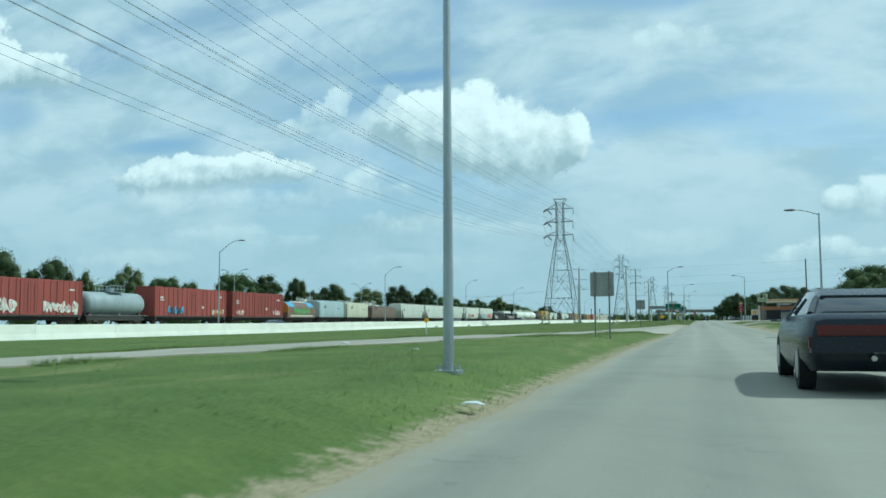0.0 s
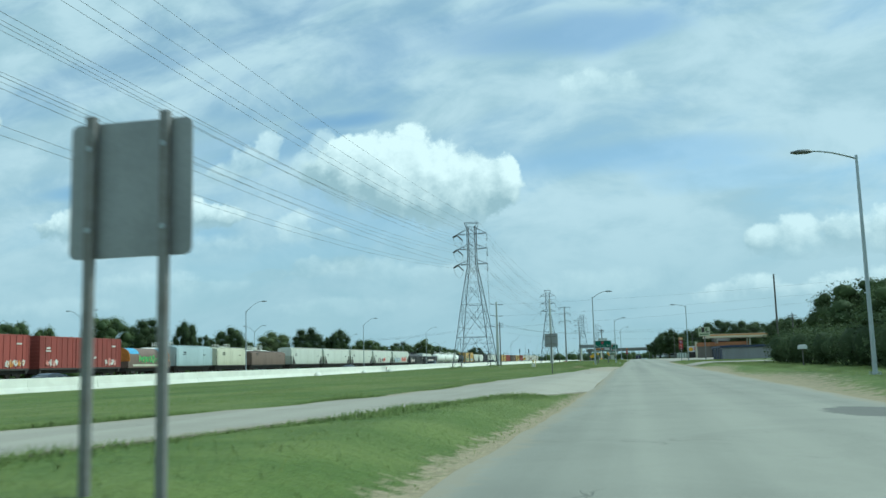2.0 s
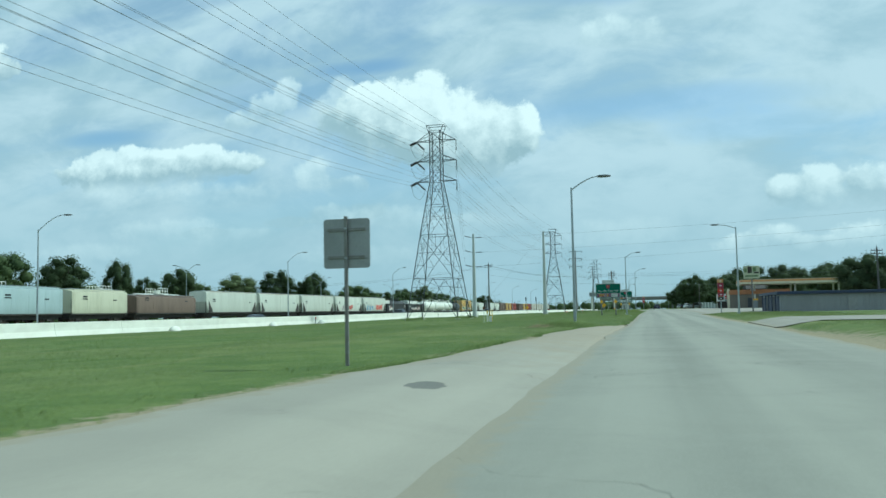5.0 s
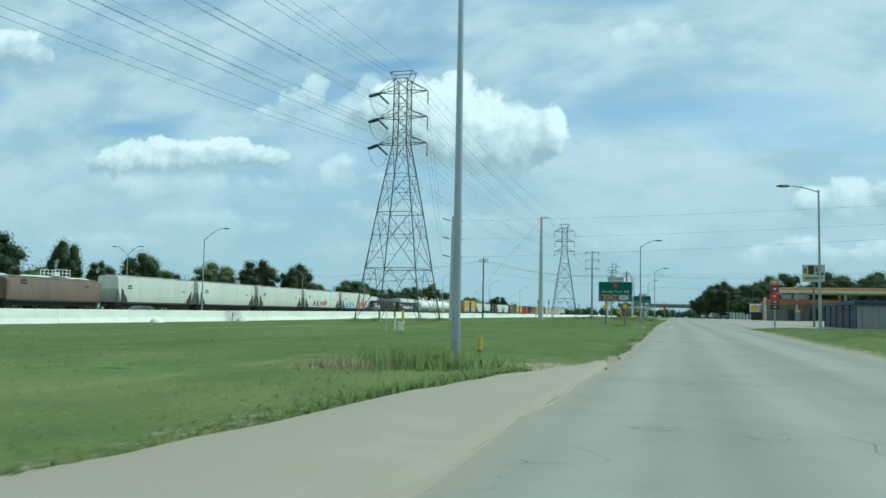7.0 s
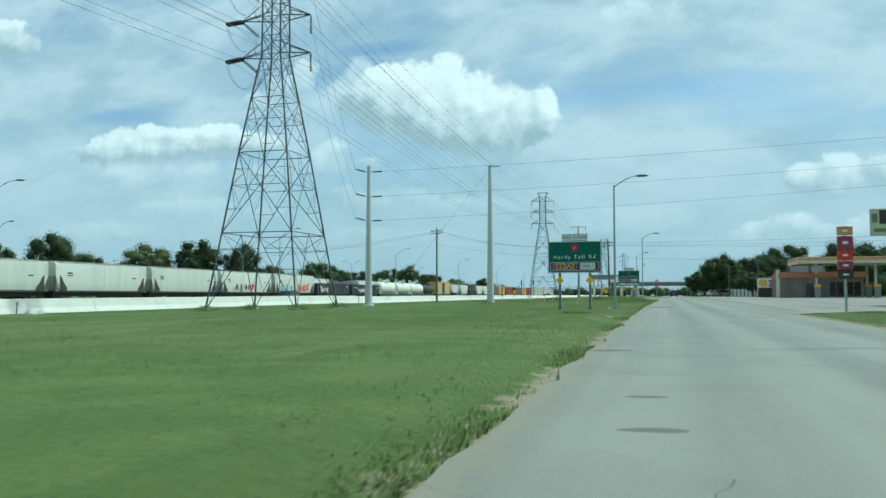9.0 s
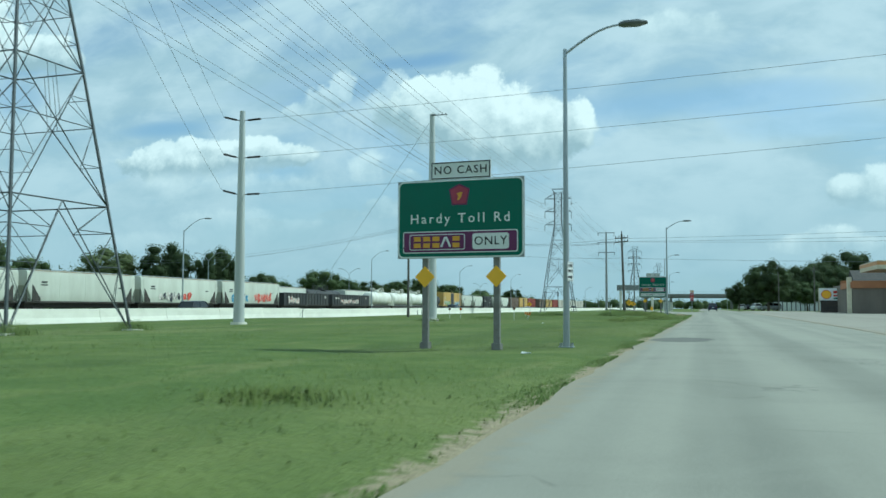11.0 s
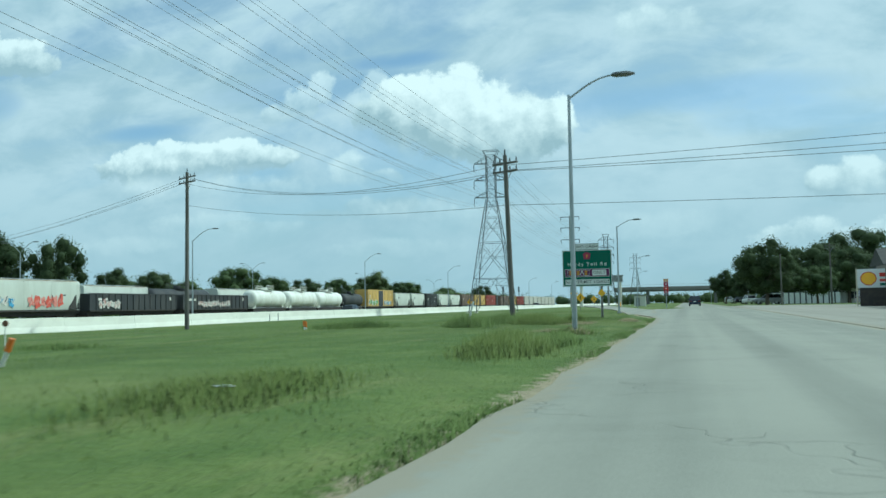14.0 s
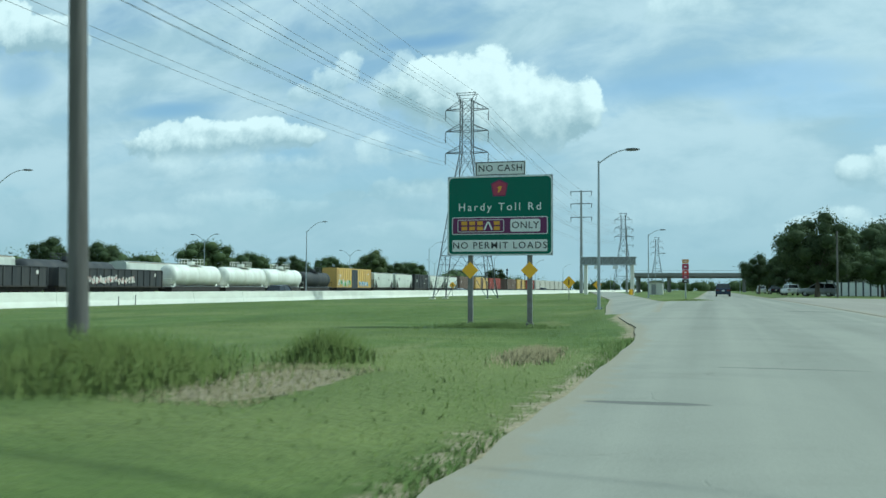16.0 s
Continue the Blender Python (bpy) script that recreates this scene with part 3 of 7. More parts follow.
def words(text, size, mat, parent, name, m, spacing=1.0, thick=0.004):
    """Lettering as a mesh, facing -y before the pose m; middle of the line at its origin."""
    cu = bpy.data.curves.new("line", "FONT")
    cu.body, cu.size, cu.extrude, cu.align_x, cu.align_y, cu.space_character, cu.resolution_u = text, size, thick, "CENTER", "CENTER", spacing, 3
    cu.offset = size * 0.004
    tmp = new("line", cu)
    bpy.context.view_layer.update()
    me = bpy.data.meshes.new_from_object(tmp.evaluated_get(bpy.context.evaluated_depsgraph_get()))
    bpy.data.objects.remove(tmp)
    me.transform(m @ pose(0, 0, 0, 90, 0, 0))
    me.materials.clear()
    me.materials.append(mat)
    ob = new(name, me)
    ob.parent = parent
    return ob


# ---- lie of the land ----
def lerp(table, y):
    return float(np.interp(y, [a for a, _ in table], [b for _, b in table]))


ROAD_L = [(-200, -2.4), (27, -2.4), (40, -2.32), (50, -2.05), (62, -1.9), (110, -2.0), (124, -1.72), (145, -1.6), (186, -1.70), (203, -1.62), (215, -1.45), (233, -1.25), (258, -1.1), (266, -1.15), (272, -1.6), (280, -2.8), (288, -3.2), (318, -3.1), (323, -2.6), (335, -1.5), (350, -1.0), (430, -1.0), (3000, -1.0)]
ROAD_R = [(-200, 4.8), (45, 4.4), (100, 4.5), (122, 4.7), (145, 4.5), (160, 4.9), (176, 4.9), (185, 6.0), (215, 6.4), (3000, 6.4)]
PATH_L = [(-60, -15.5), (10, -15.2), (20, -14.4), (28, -13.0), (37, -10.6), (45, -8.9), (52, -7.2), (60, -6.5), (70, -6.2), (80, -5.4), (92, -4.6), (100, -4.2), (105, -4.0), (111, -3.85), (116, -3.4), (121, -2.85), (126, -2.05), (128, -1.6)]
PATH_R = [(-60, -12.4), (10, -12.1), (16, -11.5), (24, -10.0), (33, -7.8), (41, -6.0), (45.5, -4.9), (48.5, -4.5), (52, -3.9), (56, -2.9), (61, -2.1), (65, -1.5), (128, -1.2)]


Z_LEFT = [(-60, -0.45), (16, -0.38), (37, -0.27), (60, -0.31), (95, -0.29), (122, -0.17), (190, -0.04), (240, 0.17), (258, 0.22), (276, 0.10), (300, 0.2), (400, 0.36), (700, 0.5)]
SLIP_L = [(278, -3.2), (286, -3.9), (294, -4.8), (330, -8.4), (398, -17.8), (460, -26), (560, -40)]
SLIP_R = [(278, -1.4), (290, -1.9), (318, -3.0), (325, -4.0), (398, -12.4), (466, -19.5), (560, -33)]


def smooth01(t):
    t = min(max(t, 0.0), 1.0)
    return t * t * (3 - 2 * t)


def z_road(y):
    return -0.69 + 0.0034 * min(max(y, -60), 300) + 0.0006 * min(max(y - 300, 0), 400)


def z_left(y):
    return lerp(Z_LEFT, y)


def z_slip(y):
    return z_road(y) + (z_left(y) + 0.04 - z_road(y)) * smooth01((y - 290) / 60)


def z_exact(x, y):
    zr, zl = z_road(y), z_left(y)
    l, r = lerp(ROAD_L, y), lerp(ROAD_R, y)
    if x < l:
        top = zl - 0.5 * smooth01((-6 - x) / 40.0)
        z = (zr - 0.04) + (top - zr + 0.04) * smooth01((l - x) / 1.6)
        if x < -62:
            z += (-0.1 - z) * smooth01((-62 - x) / 5)
        if -14 < x < l - 1 and y < 330:
            z += 0.04 * noise.noise((x * 0.35, y * 0.35, 0))
        if 276 < y < 560:
            a, b = lerp(SLIP_L, y), lerp(SLIP_R, y)
            near = smooth01((y - 277) / 9) * smooth01((x - a + 1.2) / 1.0) * smooth01((b + 1.2 - x) / 1.0)
            z += (z_slip(y) - 0.035 - z) * near
        return z
    if x <= r:
        return zr - 0.035
    side = 0.26 - 0.2 * smooth01((y - 160) / 25)
    return zr - 0.03 + (side + 0.03) * smooth01((x - r) / 2.0)


GX = [-4000, -1500, -700, -350, -200, -120, -90, -80, -72, -67, -64.5, -62, -55, -47, -42, -38, -34, -30, -27, -24, -22, -20, -18, -16.5]
GX += [-15 + 0.4 * k for k in range(71)] + [14, 16, 19, 23, 28, 35, 50, 80, 150, 350, 1000, 4000]
GY = [-800, -200, -60, -20] + [-10 + 2.0 * k for k in range(175)] + [345, 355, 365, 377, 390, 405, 420, 440, 470, 500, 540, 590, 640, 800, 1100, 1700, 2800, 4600]
GZ = np.array([[z_exact(x, y) for x in GX] for y in GY])
GXA, GYA = np.array(GX), np.array(GY)


def z_ground(x, y):
    """Height of the ground sheet, as its mesh has it."""
    i = min(max(int(np.searchsorted(GXA, x)) - 1, 0), len(GX) - 2)
    j = min(max(int(np.searchsorted(GYA, y)) - 1, 0), len(GY) - 2)
    s, t = (x - GX[i]) / (GX[i + 1] - GX[i]), (y - GY[j]) / (GY[j + 1] - GY[j])
    return float((GZ[j, i] * (1 - s) + GZ[j, i + 1] * s) * (1 - t) + (GZ[j + 1, i] * (1 - s) + GZ[j + 1, i + 1] * s) * t)


# ---- ground, road, concrete strip, dirt ----
def grid_mesh(name, xs, ys, zf, mat):
    vs = [(x, y, zf(x, y)) for y in ys for x in xs]
    n = len(xs)
    fs = [(j * n + i, j * n + i + 1, (j + 1) * n + i + 1, (j + 1) * n + i) for j in range(len(ys) - 1) for i in range(n - 1)]
    me = bpy.data.meshes.new(name)
    me.from_pydata(vs, [], fs)
    me.materials.append(mat)
    me.shade_smooth()
    return new(name, me)


def build_ground():
    ob = tagged(grid_mesh("ground", GX, GY, z_exact, GRASS), "mown roadside grass in mixed greens", "grass", kind="structure")
    wear = []
    for y in GY:
        l, r = lerp(ROAD_L, y), lerp(ROAD_R, y)
        right_w = 0.7 + (1.4 if 26 < y < 112 else 0.0) * (0.6 + 0.4 * math.sin(y * 0.21))
        for x in GX:
            if x < l:
                d = (l - x) / (0.55 if y < 127 else 0.38)
                if y < 126:
                    d = min(d, abs(x - lerp(PATH_L, y)) / 0.7)
            elif x > r:
                d = (x - r) / right_w
            else:
                d = 0.0
            wear.append(max(0.0, 1.0 - 0.62 * d) * 0.95)
    at_ = ob.data.attributes.new("wear", "FLOAT", "POINT")
    at_.data.foreach_set("value", np.array(wear, dtype=np.float32))


def ribbon(name, left, right, y0, y1, step, zf, mat, across=6, skirt=0.12, joined=1e9):
    """A paved strip between two edge lines, with closer rows along its edges."""
    ys = list(np.arange(y0, y1 + 0.01, step))
    bm = shape()
    rows, edge_d = [], []
    for y in ys:
        a, b = lerp(left, y), lerp(right, y)
        w = b - a
        near = [min(q, w * 0.08 * (k + 1)) for k, q in enumerate((0.2, 0.5, 0.9))]
        xs = [a] + [a + q for q in near] + [a + near[2] + (w - 2 * near[2]) * k / across for k in range(1, across)] + [b - q for q in near[::-1]] + [b]
        row = [bm.verts.new((a, y, zf(a, y) - skirt))] + [bm.verts.new((x, y, zf(x, y))) for x in xs] + [bm.verts.new((b, y, zf(b, y) - skirt))]
        edge_d += [0.0] + [min(x - a, b - x) if y < joined else x - a for x in xs] + [0.0]
        rows.append(row)
    for a, b in zip(rows, rows[1:]):
        for k in range(len(a) - 1):
            bm.faces.new((a[k], a[k + 1], b[k + 1], b[k]))
    ob = solid(name, bm, mat, "", kind="structure", smooth=40)
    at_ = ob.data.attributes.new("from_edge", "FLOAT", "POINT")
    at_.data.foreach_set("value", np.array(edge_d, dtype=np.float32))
    return ob


def ragged(table, amp, seed):
    """The outline of a worn edge: small wander round a smooth line."""
    ys = np.arange(table[0][0], min(table[-1][0], 420), 0.8)
    return [(float(y), lerp(table, y) + amp * (1 - 0.8 * smooth01((y - 255) / 12)) * (noise.noise((y * 0.35, seed, 0)) + 0.6 * noise.noise((y * 1.3, seed, 5)))) for y in ys] + [table[-1]]


build_ground()
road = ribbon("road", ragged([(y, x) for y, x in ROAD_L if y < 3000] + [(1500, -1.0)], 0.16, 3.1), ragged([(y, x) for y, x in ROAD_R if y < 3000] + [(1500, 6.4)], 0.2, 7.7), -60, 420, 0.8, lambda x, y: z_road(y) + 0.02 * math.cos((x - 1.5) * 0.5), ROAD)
tagged(road, "worn grey two-lane asphalt road with faint wheel tracks", "road")
far_road = ribbon("road_far", [(419, -1.0), (1500, -1.0)], [(419, 6.4), (1500, 6.4)], 419.5, 1500, 20, lambda x, y: z_road(y) + 0.01, ROAD)
tagged(far_road, "worn grey asphalt road running on to the overpass", "road")
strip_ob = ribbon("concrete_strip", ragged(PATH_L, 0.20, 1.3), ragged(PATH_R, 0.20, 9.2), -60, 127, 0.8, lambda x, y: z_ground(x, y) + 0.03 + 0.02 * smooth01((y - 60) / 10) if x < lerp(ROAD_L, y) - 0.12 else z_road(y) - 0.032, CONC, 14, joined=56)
tagged(strip_ob, "old cracked pale concrete strip joining the road at a slant", "pavement")
slip = ribbon("slip_road", SLIP_L, SLIP_R, 279, 560, 3, lambda x, y: z_slip(y) + 0.012 - 0.10 * smooth01((288 - y) / 8), ROAD, 8, 0.35)
tagged(slip, "pale concrete slip road curving towards the toll lanes", "road")
LOT_R = [(179.6, 33), (190, 34), (320, 36), (346, 14), (352, 8.0)]
LOT_L = [(179.6, 5.1), (185, 5.9), (215, 6.3), (352, 6.3)]
lot = ribbon("forecourt", LOT_L, LOT_R, 179.6, 352, 2, lambda x, y: z_ground(x, y) + 0.035, LOT, 14)
tagged(lot, "stained concrete forecourt beside the road", "pavement")
drive = ribbon("driveway", [(118, 4.8), (130, 4.9)], [(118, 26), (130, 26)], 118, 130, 2, lambda x, y: z_ground(x, y) + 0.04, LOT, 20)
tagged(drive, "concrete driveway crossing the verge", "pavement")

# ---- toll road behind its barrier ----
def z_toll(y):
    return z_ground(-50, y)


toll = ribbon("toll_road", [(-60, -60.5), (1500, -60.5)], [(-60, -46.4), (1500, -46.4)], -60, 900, 12, lambda x, y: z_ground(x, y) + 0.06, CONC, 4)
tagged(toll, "pale concrete toll road lanes behind the barrier", "road")


def build_barrier():
    root = thing("barrier_wall", "long whitish concrete safety barrier along the toll road", "barrier", kind="structure")
    length = 9.14
    bm = shape()
    prof = [(0.34, 0.0), (0.34, 0.10), (0.19, 0.48), (0.11, 1.15), (-0.11, 1.15), (-0.19, 0.48), (-0.34, 0.10), (-0.34, 0.0)]
    h = length / 2 - 0.012
    loft(bm, [[(x, y, z - 0.06) for x, z in prof] for y in (-h, h)])
    me = finish(bm, "panel", WALL)
    for k in range(100):
        y = -12 + k * length
        ob = new("panel", me)
        ob.parent = root
        slope = math.degrees(math.atan(0.0022 if y < 330 else 0.0008))
        ob.matrix_basis = pose(-46.0, y, z_ground(-46, y) + 0.01, slope, 0, 0)
        if k % 7 == 3:
            ob.location.x += 0.004
    return root


build_barrier()

# the ballast bed and the rails of two tracks
bm = shape()
for cx in (-71.4, -76.6):
    loft(bm, [[(cx - 2.6, y, -0.15), (cx - 1.7, y, 0.10), (cx + 1.7, y, 0.10), (cx + 2.6, y, -0.15), (cx + 2.6, y, -0.6), (cx - 2.6, y, -0.6)] for y in (-60, 900)])
solid("track_bed", bm, BALLAST, "grey crushed stone bed of the railway", "ballast", kind="structure")
for cx in (-71.4, -76.6):
    for s in (-0.75, 0.75):
        bm = shape()
        bx(bm, (cx + s, 420, 0.175), (0.07, 960, 0.15))
        solid("rail", bm, WHEEL, "brown steel running rail", "rail", kind="structure")
RAIL = 0.25


# ---- street lamps ----
def street_lamp(height, reach, rise, label, mat=GALV, r=0.082, rot=0.0, side=1):
    root = thing("street_lamp", label, "street lamp")
    bm = shape()
    tube(bm, (0, 0, 0.05), (0, 0, height), r, r * 0.55, 12)
    part("pole", bm, mat, root, smooth=40)
    bm = shape()
    bx(bm, (0, 0, 0.03), (0.36, 0.36, 0.06))
    for a in (-0.13, 0.13):
        for b in (-0.13, 0.13):
            tube(bm, (a, b, 0.05), (a, b, 0.14), 0.02, n=6)
    part("base_plate", bm, mat, root)
    bm = shape()
    pts = []
    for k in range(9):
        t = k / 8
        pts.append((side * reach * t, 0, height - 0.12 + rise * math.sin(t * math.pi / 2)))
    strip(bm, pts, [r * 0.42 - r * 0.12 * k / 8 for k in range(9)], 8)
    part("arm", bm, mat, root, smooth=50)
    bm = shape()
    hx = side * (reach + 0.28)
    hz = height - 0.12 + rise
    loft(bm, [[(hx + side * (a - 0.0), b * wd, hz + c * ht) for b, c in ((-1, 0), (-0.7, 0.8), (0.7, 0.8), (1, 0), (0.7, -0.7), (-0.7, -0.7))] for a, wd, ht in ((-0.34, 0.05, 0.05), (-0.22, 0.13, 0.08), (0.12, 0.16, 0.08), (0.34, 0.08, 0.03))])
    part("luminaire", bm, LAMPHEAD, root, "grey cobra-head luminaire", smooth=40)
    bm = shape()
    bx(bm, (0, -r * 0.95, 0.55), (0.10, 0.03, 0.2))
    part("hand_hole_cover", bm, mat, root)
    return root


def place_lamp(src, x, y, rz=0.0, z=None):
    return copy_thing(src, pose(x, y, z_ground(x, y) - 0.04 if z is None else z, 0, 0, rz))


first = street_lamp(7.25, 1.35, 0.62, "galvanised street lamp standing in the roadside grass")
first.matrix_basis = pose(-3.2, 191.1, z_ground(-3.2, 191.1) - 0.04)
for x, y in ((-3.75, 15.6), (-2.82, 243.6), (-4.9, 292.0), (-6.4, 352), (-9.5, 420)):
    place_lamp(first, x, y)
lamp_b = street_lamp(6.95, 1.35, 0.62, "galvanised street lamp in weeds at the pavement edge")
lamp_b.matrix_basis = pose(-4.07, 122.0, z_ground(-4.07, 122) - 0.04)
right_lamp = street_lamp(7.35, 1.45, 0.35, "galvanised street lamp with its arm over the road", side=-1)
right_lamp.matrix_basis = pose(7.2, 63.6, z_ground(7.2, 63.6) - 0.04)
place_lamp(right_lamp, 6.9, 156.4)
place_lamp(right_lamp, 8.6, 520)
toll_lamp = street_lamp(8.85, 2.1, 1.35, "slim grey street lamp behind the toll road barrier", r=0.09)
toll_lamp.matrix_basis = pose(-50, 36, z_toll(36), 0, 0, 20)
for k in range(1, 14):
    place_lamp(toll_lamp, -50, 36 + 53.1 * k, 20, z_toll(36 + 53.1 * k))


def twin_lamp():
    root = thing("twin_street_lamp", "grey twin-arm street lamp beyond the railway", "street lamp")
    bm = shape()
    tube(bm, (0, 0, 0), (0, 0, 10.5), 0.12, 0.07, 8)
    part("pole", bm, GALV, root, smooth=40)
    for s in (-1, 1):
        bm = shape()
        strip(bm, [(s * 2.4 * t, 0, 10.4 + 1.6 * math.sin(t * 1.5)) for t in (0, 0.3, 0.6, 0.85, 1)], 0.05, 6)
        part("arm", bm, GALV, root)
        bm = shape()
        bx(bm, (s * 2.75, 0, 12.0), (0.75, 0.3, 0.13))
        part("luminaire", bm, LAMPHEAD, root)
    return root


tl = twin_lamp()
tl.matrix_basis = pose(-96, 250, -0.2, 0, 0, 0)
for y in (175, 330, 405, 480, 560, 640):
    copy_thing(tl, pose(-96, y, -0.2))


# ---- lattice towers and overhead lines ----
T1, T2, T0, T3, T4 = (-29.9, 202.7), (-29.3, 357.7), (-31.4, -42.0), (-27.0, 548.0), (-24.0, 690.0)
ARMS = (26.0, 23.05, 20.05)


def lattice_tower(left_hung):
    root = thing("transmission_tower", "tall grey steel lattice transmission tower", "tower")
    W = [(0.0, 3.75), (5.9, 2.91), (12.15, 2.04), (16.5, 1.37), (20.0, 0.80), (23.0, 0.78), (26.0, 0.78), (27.4, 0.78)]
    half = lambda z: float(np.interp(z, [a for a, _ in W], [b for _, b in W]))  # noqa: E731
    corner = lambda s, t, z: Vector((s * half(z), t * half(z), z))  # noqa: E731
    signs = ((-1, -1), (1, -1), (1, 1), (-1, 1))
    for s, t in signs:
        bm = shape()
        for z0, z1 in zip([0, 5.9, 12.15, 16.5, 20.0, 23.0], [5.9, 12.15, 16.5, 20.0, 23.0, 27.4]):
            tube(bm, corner(s, t, z0), corner(s, t, z1), 0.075, 0.065, 4)
        part("leg", bm, TOWER, root)
    levels = [0, 5.9, 12.15, 16.5, 20.0, 21.5, 23.0, 24.5, 26.0, 27.4]
    for k in range(4):
        (s0, t0), (s1, t1) = signs[k], signs[(k + 1) % 4]
        for z0, z1 in zip(levels, levels[1:]):
            bm = shape()
            r = 0.034 if z0 < 12 else 0.028
            a0, b0, a1, b1 = corner(s0, t0, z0), corner(s1, t1, z0), corner(s0, t0, z1), corner(s1, t1, z1)
            if z0 == 0:
                mid = (a1 + b1) / 2
                tube(bm, a0, mid, r, n=4)
                tube(bm, b0, mid, r, n=4)
                for p0, p1 in ((a0, a1), (b0, b1)):
                    for q in (0.52, 0.79):
                        tube(bm, p0.lerp(p1, q), p0.lerp(mid, q), 0.022, n=4)
                    tube(bm, p1, p0.lerp(mid, 0.79), 0.02, n=4)
                    tube(bm, p0.lerp(p1, 0.79), p0.lerp(mid, 0.52), 0.017, n=4)
                    tube(bm, p0.lerp(p1, 0.52), p0.lerp(mid, 0.25), 0.017, n=4)
            else:
                tube(bm, a0, b1, r, n=4)
                tube(bm, b0, a1, r, n=4)
                if z0 < 18:
                    w0, w1 = (b0 - a0).length, (b1 - a1).length
                    q = w0 / (w0 + w1)
                    c = a0.lerp(b1, q)
                    tube(bm, a0.lerp(a1, q), b0.lerp(b1, q), 0.024, n=4)
                    for p0, p1, far0, far1 in ((a0, a1, b1, b0), (b0, b1, a1, a0)):
                        tube(bm, p0.lerp(p1, q * 0.5), p0.lerp(c, 0.5), 0.018, n=4)
                        tube(bm, p0.lerp(p1, q), p0.lerp(c, 0.5), 0.017, n=4)
                        tube(bm, p0.lerp(p1, (1 + q) / 2), c.lerp(p1, 0.5), 0.018, n=4)
                        tube(bm, p0.lerp(p1, q), c.lerp(p1, 0.5), 0.017, n=4)
                    if z0 == 5.9:
                        for e in (0.44, 0.56):
                            tube(bm, a1.lerp(b1, e), a0.lerp(a1, q).lerp(b0.lerp(b1, q), e), 0.016, n=4)
            tube(bm, a1, b1, r, n=4)
            part("brace_panel", bm, TOWER, root)
    bars = [(corner(s, t, 26.9), (s * 1.3, t * 0.7, 28.2)) for s in (-1, 1) for t in (-1, 1)]
    bars += [((s * 1.3, -0.7, 28.2), (s * 1.3, 0.7, 28.2)) for s in (-1, 1)]
    bars += [((-1.3, t, 28.2), (1.3, t, 28.2)) for t in (-0.7, 0.7)]
    for p0, p1 in bars:
        bm = shape()
        tube(bm, p0, p1, 0.045, n=4)
        part("peak_bar", bm, TOWER, root)
    for z in ARMS:
        for s in (-1, 1):
            bm = shape()
            tip = Vector((s * 3.0, 0, z))
            for t in (-1, 1):
                tube(bm, corner(s, t, z), tip, 0.05, n=4)
                tube(bm, corner(s, t, z + 0.9 if z < 26 else 27.2), tip, 0.04, n=4)
            for q in (0.35, 0.65):
                tube(bm, corner(s, -1, z).lerp(tip, q), corner(s, 1, z).lerp(tip, q), 0.025, n=4)
                tube(bm, corner(s, -1, z).lerp(tip, q), corner(s, -1, z + 0.9).lerp(tip, q), 0.025, n=4)
            arm = part("cross_arm", bm, TOWER, root)
            bm = shape()
            if left_hung and s < 0:
                for q in (-0.16, 0.16):
                    a, b = tip + Vector((0.0, q, -0.05)), tip + Vector((-0.35, -1.75 + q, -0.75))
                    for k in range(11):
                        c = a.lerp(b, (k + 0.5) / 11)
                        tube(bm, c - (b - a).normalized() * 0.05, c + (b - a).normalized() * 0.05, 0.15, 0.09, 8)
                    a, b = tip + Vector((0.0, q, -0.05)), tip + Vector((0.9, 0.9 + q, -1.0))
                    for k in range(9):
                        c = a.lerp(b, (k + 0.5) / 9)
                        tube(bm, c - (b - a).normalized() * 0.05, c + (b - a).normalized() * 0.05, 0.14, 0.09, 8)
            else:
                for k in range(11):
                    zz = tip.z - 0.12 - 0.13 * k
                    tube(bm, (tip.x, 0, zz), (tip.x, 0, zz - 0.08), 0.09, 0.05, 8)
            part("insulator", bm, INSUL, arm, "dark disc insulator string")
            if left_hung and s < 0:
                bm = shape()
                for q in (-0.16, 0.16):
                    strip(bm, [tip + Vector((-0.35 + 1.25 * e, -1.75 + 2.65 * e + q, -0.75 - 0.25 * e - 1.7 * (4 * e * (1 - e)) ** 0.7)) for e in (0, 0.08, 0.2, 0.35, 0.5, 0.65, 0.8, 0.92, 1)], 0.014, 5)
                part("jumper_wire", bm, CABLE, arm, "slack jumper wire loop")
    for s, t in signs:
        bm = shape()
        bx(bm, (s * 3.78, t * 3.78, -0.05), (0.7, 0.7, 0.5))
        part("footing", bm, WALL, root, "pale concrete footing")
    return root


tower = lattice_tower(True)
tower.matrix_basis = pose(T1[0], T1[1], z_ground(*T1) - 0.05, 0, 0, -3)
tower2 = lattice_tower(False)
tower2.matrix_basis = pose(T2[0], T2[1], z_ground(*T2) - 0.1, 0, 0, 3) @ Matrix.Diagonal((0.93, 0.93, 0.93, 1))
copy_thing(tower2, pose(T0[0], T0[1], z_ground(*T0)))
for q, rz in ((T3, 0), (T4, 0)):
    copy_thing(tower2, pose(q[0], q[1], z_ground(*q), 0, 0, rz))


def sagging(a, b, sag, n=26):
    a, b = Vector(a), Vector(b)
    return [a.lerp(b, k / n) - Vector((0, 0, sag * 4 * (k / n) * (1 - k / n))) for k in range(n + 1)]


